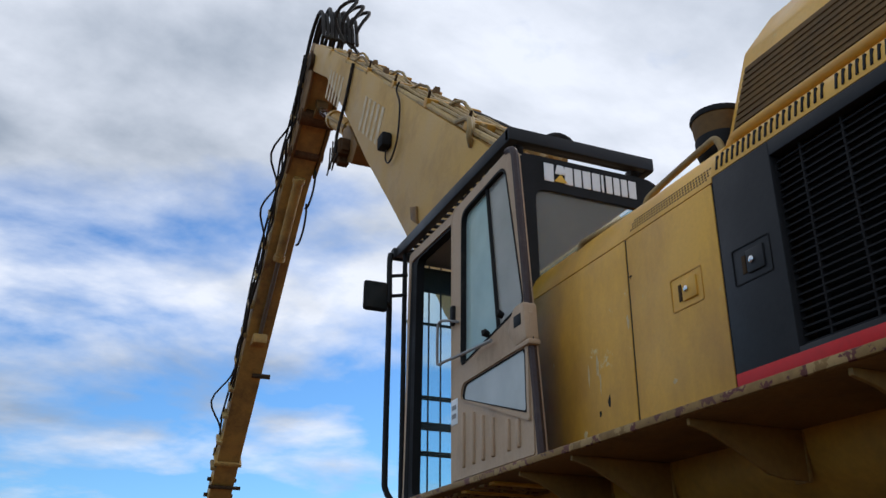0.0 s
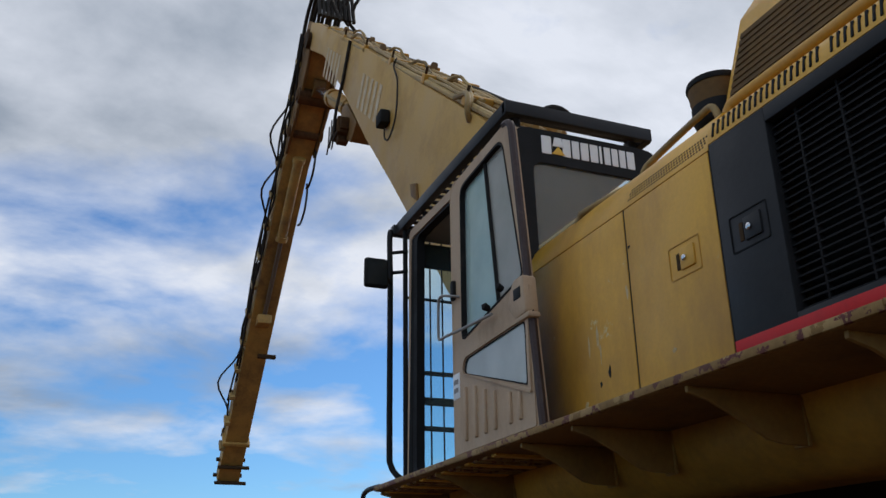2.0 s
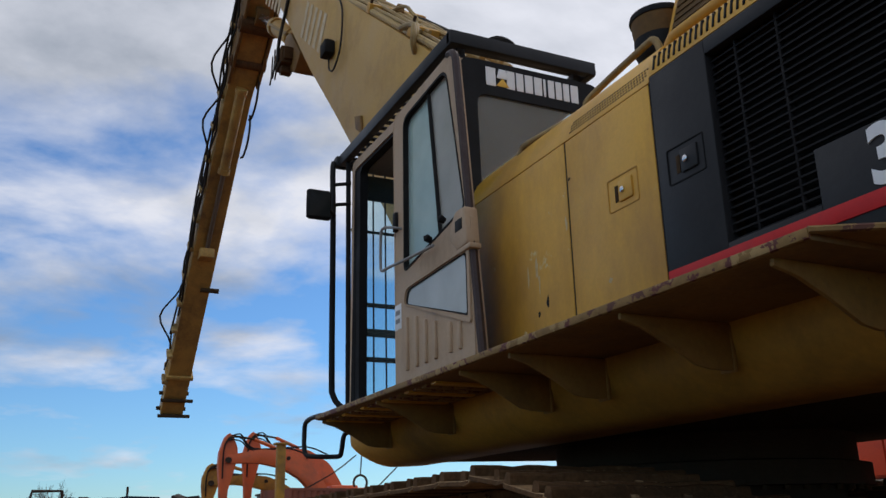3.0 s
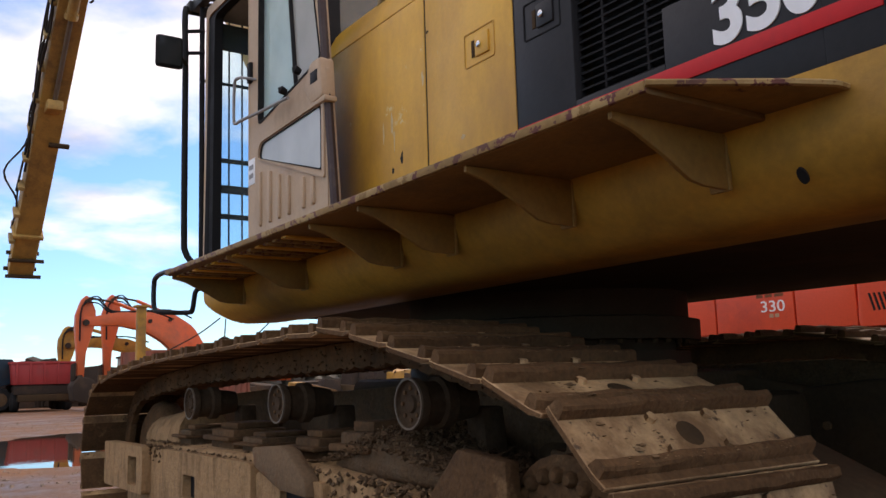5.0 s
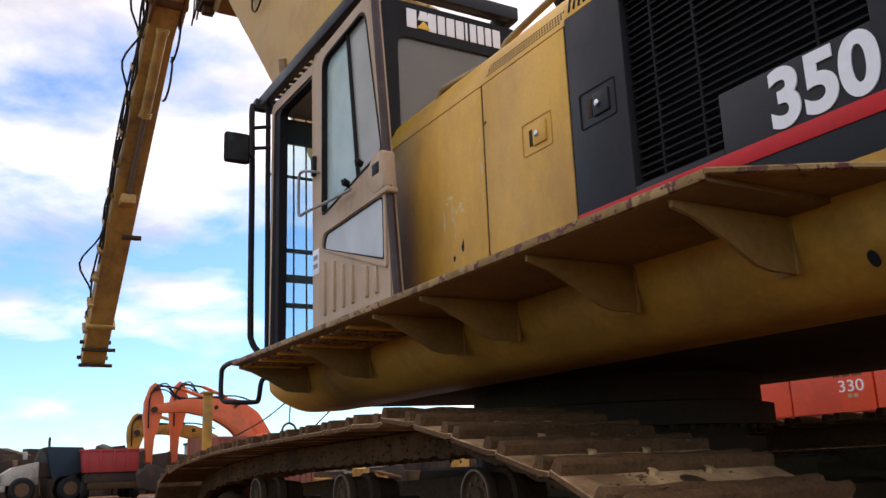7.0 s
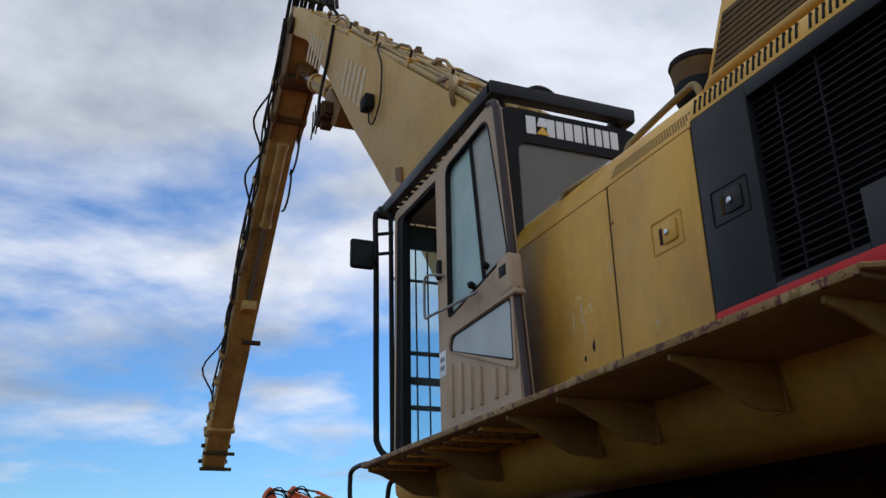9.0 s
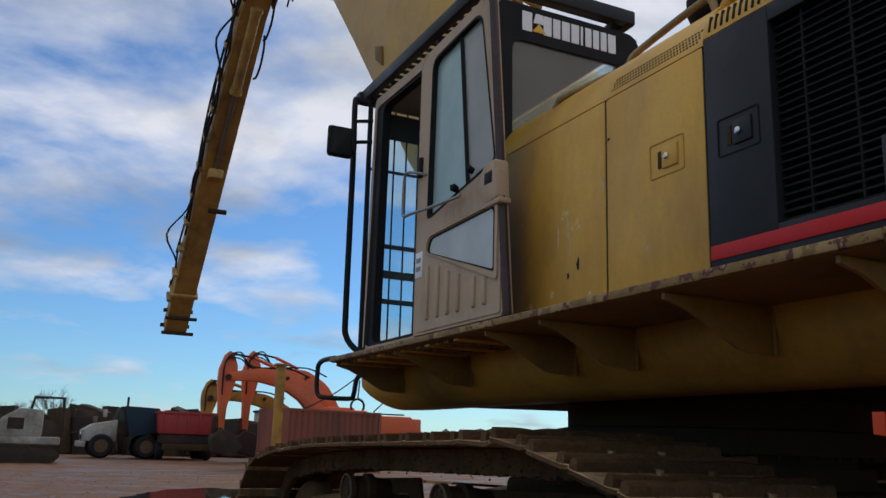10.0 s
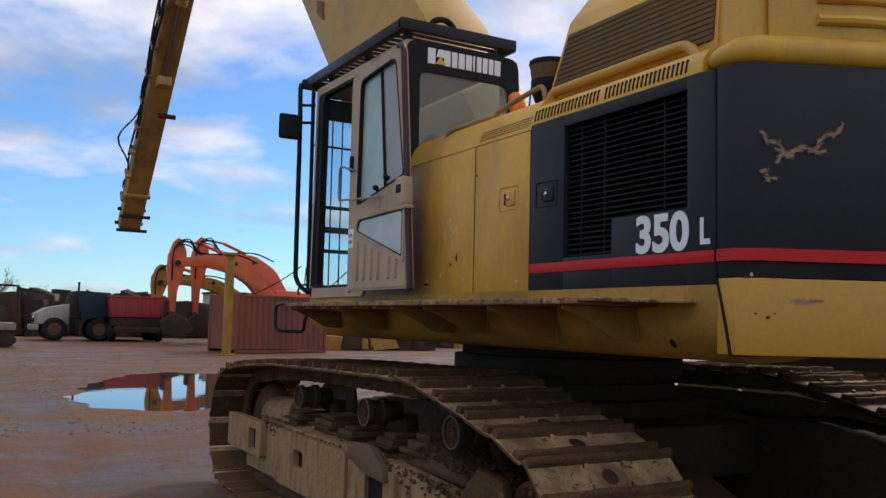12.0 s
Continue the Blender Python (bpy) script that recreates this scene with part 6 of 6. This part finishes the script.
# ---- the red excavator alongside ----
def build_red_excavator():
    ex = thing("excavator", "bright red excavator with white numbers parked alongside", "excavator", at=(0, 0, 0))
    y = -5.0
    body = part("body", box(-4.2, 5.4, y - 2.9, y - 0.04, 1.36, 2.9, 0.06), red_machine, ex)
    for x0, x1 in ((4.02, 5.2), (2.985, 4.0), (2.28, 2.965)):
        part("side_door", box(x0, x1, y - 0.05, y, 1.40, 2.55, 0.012), red_machine, body)
    part("rear_end", prism(round_poly([(2.26, 1.38), (2.20, 2.6), (0.6, 2.75), (-4.0, 2.75), (-4.3, 1.5), (-3.5, 1.36)], 0.06, 3), "y", y - 0.3, y + 0.03, 0.02), red_machine, body)
    for k in range(4):
        part("vent_slit", moved(box(-0.012, 0.012, 0, 0.006, -0.09, 0.09, 0.002, 1), pose(2.10 - k * 0.05, y + 0.029, 1.62, 0, 14, 0)), black, body)
    part("number", text_mesh("330", 0.175, 0.004, pose(3.40, y + 0.004, 1.615, 90, 0, 180), 1.2, 0.0), letter_white, body, "white number 330")
    for k, (a, b) in enumerate(((3.44, 3.36), (3.33, 3.24), (3.21, 3.10))):
        part("lettering_bar", box(b, a, y + 0.001, y + 0.006, 1.775, 1.81, 0), rust_red, body)
    for k in range(2):
        part("lettering_bar", box(3.17 + k * 0.07, 3.22 + k * 0.07, y + 0.001, y + 0.006, 1.55, 1.59, 0), rust_scrape, body)
    part("deck_edge", box(-4.2, 5.4, y - 2.95, y - 0.01, 1.30, 1.365, 0.01), truck_white, ex)
    part("belly", box(-3.8, 5.0, y - 2.4, y - 0.4, 1.0, 1.31, 0.05), underside, ex)
    for yy in (y - 0.35, y - 2.6):
        tr = part("crawler_track", prism(round_poly([(-3.7, 0.0), (4.9, 0.0), (5.4, 0.5), (4.8, 1.0), (-3.5, 1.0), (-4.1, 0.5)], 0.3, 5), "y", yy - 0.35, yy + 0.35, 0.02), underside, ex)
        for k in range(39):
            part("track_shoe", box(-3.55 + k * 0.215, -3.39 + k * 0.215, yy - 0.36, yy + 0.36, 0.995, 1.045, 0.006, 1), underside, tr)
    part("cab", box(3.9, 5.5, y - 2.9, y - 1.8, 1.4, 3.1, 0.08), red_machine, ex)
    part("boom", prism([(3.5, 1.6), (5.0, 3.8), (8.5, 4.6), (11.5, 3.2), (11.4, 2.9), (8.4, 3.9), (5.4, 3.0), (4.4, 1.6)], "y", y - 1.75, y - 1.25, 0.03), red_machine, ex)
    part("stick", prism([(11.0, 3.5), (11.7, 3.4), (10.6, 0.6), (10.2, 0.6)], "y", y - 1.7, y - 1.3, 0.03), red_machine, ex)
    part("bucket", prism([(10.6, 0.7), (9.9, 0.8), (9.4, 0.1), (10.3, 0.0), (11.0, 0.3)], "y", y - 2.1, y - 0.9, 0.03), scrap_dark, ex)


build_red_excavator()


# ---- machines and stores across the yard ----
def far_excavator(paint, x, y, top, label, drop=0.3):
    """An excavator seen from its side, facing +y, with a bent boom, a hanging stick and a bucket."""
    ex = thing("excavator", label, "excavator", "parked excavators across the yard", at=(x, y, 0))
    part("body", box(-1.4, 1.4, -9.6, -6.2, 1.2, 2.6, 0.12), paint, ex)
    part("cab", box(0.35, 1.35, -7.0, -5.5, 1.3, 3.0, 0.1), paint, ex)
    for xx in (-1.3, 1.3):
        part("crawler_track", prism(round_poly([(-10.0, 0.0), (-5.8, 0.0), (-5.3, 0.5), (-5.8, 1.0), (-10.0, 1.0), (-10.5, 0.5)], 0.25, 4), "x", xx - 0.3, xx + 0.3, 0.03), scrap_dark, ex)
    bw = 0.28
    boom = round_poly([(-6.2, 1.7), (-5.5, 2.3), (-4.3, top * 0.72), (-3.1, top * 0.845), (-1.6, top * 0.86), (0.1, top * 0.80), (0.15, top * 0.73), (-1.5, top * 0.74), (-2.8, top * 0.69), (-3.8, top * 0.58), (-4.9, 1.8), (-5.9, 1.4)], [0, 0.3, 0.4, 0.4, 0.3, 0.05, 0.05, 0.3, 0.4, 0.3, 0.2, 0], 3)
    part("boom", prism(boom, "x", -bw, bw, 0.05), paint, ex)
    stick = [(-0.06, top * 0.50), (-0.30, top * 0.66), (-0.46, top * 0.78), (-0.44, top * 0.87), (-0.22, top * 0.97), (-0.02, top), (0.20, top * 0.96), (0.44, top * 0.83), (0.46, top * 0.72), (0.34, top * 0.5), (0.28, drop + 1.2), (0.02, drop + 1.1)]
    st = part("stick", prism(stick, "x", -0.22, 0.22, 0.03), paint, ex)
    part("stick_cylinder", tube([(0, -2.6, top * 0.86), (0, -1.3, top * 0.95)], 0.09, 8), paint, st)
    part("cylinder_rod", tube([(0, -1.3, top * 0.95), (0, 0.0, top * 0.985)], 0.05, 8), underside, st)
    part("boom_cylinder", tube([(0.34, -5.2, 1.9), (0.34, -3.5, top * 0.68)], 0.09, 8), chrome, ex)
    part("bucket", prism(round_poly([(0.25, drop + 1.35), (0.6, drop + 0.9), (0.45, drop + 0.2), (-0.4, drop), (-0.9, drop + 0.5), (-0.3, drop + 1.2)], 0.1, 3), "x", -0.6, 0.6, 0.03), scrap_dark, ex)
    for q, r in (((-3.0, top * 0.78), 0.10), ((0.0, top * 0.76), 0.15), ((-0.02, top * 0.95), 0.08), ((0.2, drop + 1.3), 0.12)):
        part("pin_boss", lathe([(0, -0.36), (r, -0.36), (r, 0.36), (0, 0.36)], (0, *q), (1, 0, 0), 12), scrap_dark, ex)
    for k in range(3):
        w = -0.24 + 0.02 * k
        part("hose", tube(spline([(w, -4.2, top * 0.80), (w, -3.0, top * 0.87), (w, -1.2, top * 0.85 + 0.05 * k), (w - 0.1, -0.5, top * (0.93 + 0.03 * k)), (w - 0.08, 0.2, top * 0.90), (w - 0.02, 0.25, top * 0.6)], 4), 0.035, 5), rubber, ex)
    part("linkage", prism([(0.35, drop + 2.0), (0.55, drop + 1.9), (0.55, drop + 1.1), (0.35, drop + 1.2)], "x", -0.12, 0.12, 0.02), scrap_dark, ex)
    return ex


far_excavator(orange, 41.5, -5.85, 5.5, "orange excavator with its boom folded, parked across the yard")
far_excavator(orange, 44.5, -7.75, 5.9, "taller orange excavator with its stick hanging down")
far_excavator(old_yellow, 46.8, -6.1, 4.4, "old yellow excavator with a lowered boom")


def container():
    c = thing("shipping_container", "rusty oxide red corrugated shipping container on the ground", "container", at=(32.0, -8.4, 0), turn=-77)
    L, W, H = 2.27, 2.4, 2.45
    part("core", box(-L + 0.04, L - 0.04, 0.06, W - 0.06, 0.14, H - 0.04, 0.0), container_red, c)
    for y in (0.0, W - 0.06):
        n = 15
        for k in range(n):
            x = -L + 0.12 + k * (2 * L - 0.24) / n
            w = (2 * L - 0.24) / n
            part("corrugation", prism([(x + 0.03, y + 0.05), (x + w * 0.4, y + 0.0), (x + w * 0.75, y + 0.0), (x + w, y + 0.05), (x + w, y + 0.065), (x + 0.03, y + 0.065)], "z", 0.16, H - 0.1, 0), container_red, c)
    for x in (-L, L - 0.12):
        for y in (-0.01, W - 0.11):
            part("corner_post", box(x, x + 0.12, y, y + 0.12, 0, H, 0.01), container_red, c)
    for z in (0.0, H - 0.12):
        for y in (-0.005, W - 0.095):
            part("rail", box(-L + 0.12, L - 0.12, y, y + 0.1, z + 0.004, z + 0.12, 0.008), container_red, c)
    part("roof", box(-L + 0.1, L - 0.1, 0.09, W - 0.1, H - 0.04, H - 0.01, 0), container_red, c)


container()
post = thing("steel_post", "tall yellow steel post standing at the container's corner", "post", at=(29.6, -5.3, 0))
part("shaft", box(-0.15, 0.15, -0.15, 0.15, 0, 3.9, 0.02), old_yellow, post)
part("cap_plate", box(-0.24, 0.24, -0.24, 0.24, 3.9, 3.98, 0.01), old_yellow, post)
part("base_plate", box(-0.3, 0.3, -0.3, 0.3, 0, 0.05, 0.01), old_yellow, post)


def bent_rods():
    t = thing("scrap_rods", "thin bent steel rods leaning on the container roof", "scrap", at=(33.2, -9.6, 2.40))
    for pts in ([(0, 2.3, 0.05), (0, 1.0, 0.75), (0, 0.05, 1.45)], [(0, -0.2, 1.42), (0, -0.15, 0.62)], [(0, -0.9, 0.1), (0, -1.6, 0.75), (0, -2.3, 1.4)]):
        part("rod", tube(spline(pts, 4), 0.03, 6), scrap_dark, t)
    part("ring", tube([(0, -0.15 + 0.3 * math.cos(a), 0.32 + 0.3 * math.sin(a)) for a in np.linspace(-0.6, 3.75, 16)], 0.05, 7), scrap_dark, t)
    part("foot_bar", box(-0.05, 0.05, -2.35, 2.35, 0.0, 0.06, 0.01), scrap_dark, t)


bent_rods()


def tipper(paint, x, y, w, h, name, label):
    t = thing(name, label, "trailer", at=(x, y, 0))
    part("hopper", prism([(-w / 2, h), (w / 2, h), (w / 2 - 0.12, h - 1.1), (-w / 2 + 0.12, h - 1.1)], "x", -2.6, 2.6, 0.03), paint, t)
    part("top_rail", box(-2.65, 2.65, -w / 2 - 0.05, w / 2 + 0.05, h - 0.06, h + 0.06, 0.01), paint, t)
    for k in range(5):
        yy = -w / 2 + 0.25 + k * (w - 0.5) / 4
        part("rib", box(-2.68, -2.58, yy - 0.05, yy + 0.05, h - 1.1, h, 0.01), paint, t)
    part("underframe", box(-2.5, 2.5, -w / 2 + 0.2, w / 2 - 0.2, h - 1.6, h - 1.12, 0.04), scrap_dark, t)
    part("chassis", box(-2.6, 2.8, -w / 2 + 0.35, w / 2 - 0.35, 0.5, h - 1.6, 0.05), underside, t)
    for xx in (-1.8, 0.0, 1.6):
        for yy in (-w / 2 + 0.3, w / 2 - 0.3):
            wh = part("wheel", lathe([(0, -0.2), (0.42, -0.2), (0.5, -0.12), (0.5, 0.12), (0.42, 0.2), (0, 0.2)], (xx, yy, 0.5), (0, 1, 0), 18), rubber, t)
            part("rim", lathe([(0, 0.215), (0.25, 0.215), (0.27, 0.19), (0, 0.19)], (xx, yy, 0.52), (0, 1, 0), 14), scrap_dark, wh)


tipper(bin_red, 48.5, -4.9, 3.1, 2.45, "tipping_trailer", "faded red tipping trailer on a dark muddy chassis")


def dump_truck():
    t = thing("dump_truck", "dirty white articulated dump truck with large muddy wheels", "truck", at=(48.0, -0.9, 0))
    part("bonnet", prism([(1.1, 0.85), (1.15, 1.4), (0.6, 1.75), (-0.6, 2.0), (-0.6, 0.85)], "x", -1.0, 1.0, 0.08), truck_white, t)
    part("cab", prism([(-0.4, 1.2), (-0.5, 2.1), (-0.7, 2.7), (-1.2, 2.7), (-1.2, 1.2)], "x", -0.9, 0.9, 0.08), scrap_dark, t)
    part("dump_body", prism([(-0.85, 2.72), (-2.6, 2.66), (-2.75, 2.4), (-2.6, 1.4), (-1.2, 1.1)], "x", -1.3, 1.3, 0.05), bin_blue, t)
    part("grille", box(-0.75, 0.75, 1.05, 1.17, 0.95, 1.32, 0.02), scrap_dark, t)
    part("window", prism([(-0.55, 1.95), (-0.62, 2.5), (-1.1, 2.5), (-1.1, 1.9)], "x", -0.915, -0.90, 0.0), dark_mirror, t)
    part("exhaust", rod((-0.95, -1.0, 2.0), (-0.95, -1.0, 3.2), 0.06), scrap_dark, t)
    part("bumper", box(-1.1, 1.1, 0.9, 1.3, 0.55, 0.85, 0.05), truck_white, t)
    part("headlamp", lathe([(0, 0), (0.12, 0), (0.1, 0.05), (0, 0.06)], (-0.85, 1.17, 1.2), (0, 1, 0), 12), chrome, t)
    part("mirror", box(-1.2, -1.05, 0.0, 0.2, 2.1, 2.5, 0.03), truck_white, t)
    for y in (0.15, -2.1):
        for x in (-1.05, 1.05):
            w = part("wheel", lathe([(0, -0.28), (0.52, -0.28), (0.62, -0.16), (0.62, 0.16), (0.52, 0.28), (0, 0.28)], (x, y, 0.62), (1, 0, 0), 22), rubber, t)
            part("rim", lathe([(0, 0.30), (0.2, 0.30), (0.34, 0.285), (0.34, 0.2), (0, 0.2)], (x, y, 0.62), (-1 if x < 0 else 1, 0, 0), 16), mud_and_shade, w)


dump_truck()


def white_loader():
    t = thing("loader", "small white tracked loader with a low deck", "loader", at=(37.5, 3.3, 0))
    part("cab", prism(round_poly([(-0.9, 1.0), (-0.9, 2.1), (0.0, 2.15), (0.7, 1.7), (0.75, 1.0)], 0.15, 4), "x", -0.7, 0.7, 0.06), truck_white, t)
    part("deck", box(-0.95, 0.95, -1.6, 1.5, 0.72, 1.02, 0.05), truck_white, t)
    part("window", box(-0.706, -0.70, -0.2, 0.4, 1.3, 1.75, 0), scrap_dark, t)
    for x in (-0.8, 0.8):
        part("crawler_track", prism(round_poly([(-1.4, 0), (1.2, 0), (1.5, 0.3), (1.2, 0.6), (-1.4, 0.6), (-1.7, 0.3)], 0.15, 4), "x", x - 0.22, x + 0.22, 0.02), scrap_dark, t)
    part("roof_frame", tube([(-0.5, -0.4, 2.1), (-0.5, -0.5, 2.6), (-0.5, -1.6, 2.6), (-0.5, -1.7, 1.0)], 0.07, 8), scrap_dark, t)


white_loader()


def scrap_row(x0, x1, y0, y1, h, seed, label, n=26):
    rnd = random.Random(seed)
    t = thing("scrap_pile", label, "scrap pile", "scrap piles", at=((x0 + x1) / 2, (y0 + y1) / 2, 0))
    cx, cy = (x0 + x1) / 2, (y0 + y1) / 2
    for k in range(n):
        x, y = rnd.uniform(x0, x1) - cx, rnd.uniform(y0, y1) - cy
        a, b, c = rnd.uniform(0.5, 1.6), rnd.uniform(0.6, 2.6), rnd.uniform(0.3, 0.9) * h
        m = Matrix.Translation((x, y, c / 2)) @ Euler((rnd.uniform(-0.12, 0.12), rnd.uniform(-0.12, 0.12), rnd.uniform(-0.6, 0.6))).to_matrix().to_4x4()
        bm = moved(prism(round_poly([(-b / 2, -c / 2), (b / 2, -c / 2), (b / 2 * rnd.uniform(0.7, 1), c / 2), (-b / 2 * rnd.uniform(0.6, 1), c / 2 * rnd.uniform(0.7, 1))], 0.05, 2), "x", -a / 2, a / 2, 0.03), m)
        part("scrap", bm, rnd.choice((scrap_dark, scrap_dark, scrap_dark, underside, old_yellow if h < 2.5 else scrap_dark)), t)
    for k in range(n // 2):
        x, y, z = rnd.uniform(x0, x1) - cx, rnd.uniform(y0, y1) - cy, rnd.uniform(0.15, h * 0.5)
        d = Vector((rnd.uniform(-1, 1), rnd.uniform(-1.6, 1.6), rnd.uniform(-0.1, 0.4)))
        part("pipe", tube([(x, y, z), (x + d.x, y + d.y, z + d.z)], rnd.uniform(0.03, 0.09), 7), rnd.choice((scrap_dark, chain_steel)), t)


scrap_row(55, 61, -1.0, 14.0, 3.1, 2, "long dark heap of scrap machinery behind the trucks", 80)
scrap_row(56, 62, -14.0, 0.0, 3.5, 12, "long dark heap of scrap behind the trailers", 70)
scrap_row(35.5, 38, -17.5, -12.3, 1.3, 5, "jumbled scrap parts with faded yellow pieces", 26)
scrap_row(40, 44, -34.0, -18.0, 2.0, 6, "row of dark scrap along the yard's edge", 50)
scrap_row(30, 36, -44.0, -33.0, 2.0, 16, "row of dark rusty scrap at the yard's far side", 40)


def cabin_block():
    t = thing("site_cabin", "pale grey site cabin far across the yard", "cabin", at=(62, -14.2, 0))
    part("wall", box(-2, 2, -1.3, 1.3, 0, 3.2, 0.03), truck_white, t)
    part("roof", box(-2.1, 2.1, -1.4, 1.4, 3.2, 3.35, 0.03), scrap_dark, t)
    for y in (-0.6, 0.6):
        part("window", box(-2.02, -1.995, y - 0.35, y + 0.35, 1.5, 2.4, 0), scrap_dark, t)


cabin_block()


def bare_tree(x, y, h, seed):
    rnd = random.Random(seed)
    t = thing("tree", "bare winter tree with a fine rounded crown", "tree", "bare trees on the skyline", at=(x, y, 0))
    part("trunk", tube([(0, 0, 0), (0.1, 0.05, h * 0.22), (0.05, 0.1, h * 0.45)], [h * 0.03, h * 0.024, h * 0.014], 8), bark, t)
    bm = bmesh.new()

    def branch(p, d, length, r, level):
        q = p + d * length * 0.5 + Vector((rnd.uniform(-1, 1), rnd.uniform(-1, 1), rnd.uniform(-0.2, 0.6))) * length * 0.08
        e = p + d * length
        tube([p, q, e], [r, r * 0.75, r * 0.45], 4, bm, False)
        if level:
            for k in range(4):
                s = rnd.uniform(0.4, 1.0)
                nd = (d + Vector((rnd.uniform(-1, 1), rnd.uniform(-1, 1), rnd.uniform(-0.3, 0.8))) * 0.75).normalized()
                branch(p.lerp(e, s), nd, length * rnd.uniform(0.5, 0.72), r * 0.5, level - 1)
    for k in range(8):
        a = 2 * math.pi * k / 8 + rnd.uniform(-0.3, 0.3)
        branch(Vector((0.05, 0.08, h * rnd.uniform(0.25, 0.45))), Vector((math.cos(a), math.sin(a), rnd.uniform(0.5, 1.6))).normalized(), h * 0.3, h * 0.012, 3)
    part("crown", bm, bark, t)


bare_tree(118, -1.0, 7.5, 3)
bare_tree(125, -5.6, 5.6, 4)
bare_tree(120, 3.5, 6.0, 6)


def hedge():
    rnd = random.Random(8)
    bm = bmesh.new()
    for k in range(900):
        s = rnd.random()
        y = 60 - s * 330
        x = 135 + 12 * math.sin(y * 0.04) + rnd.uniform(-3, 3) - (abs(y + 60) * 0.25 if y < -60 else 0)
        r = rnd.uniform(0.8, 1.9)
        bmesh.ops.create_icosphere(bm, subdivisions=1, radius=r, matrix=Matrix.Translation((x, y, rnd.uniform(0.2, 2.6))) @ Matrix.Diagonal((1, rnd.uniform(1, 2.2), rnd.uniform(0.5, 1.1), 1)))
    for v in bm.verts:
        v.co += Vector((rnd.uniform(-1, 1), rnd.uniform(-1, 1), rnd.uniform(-1, 1))) * 0.35
    tagged(part("hedge", bm, hedge_mat), "long low winter hedge along the skyline", "hedge", kind="stuff")


hedge()
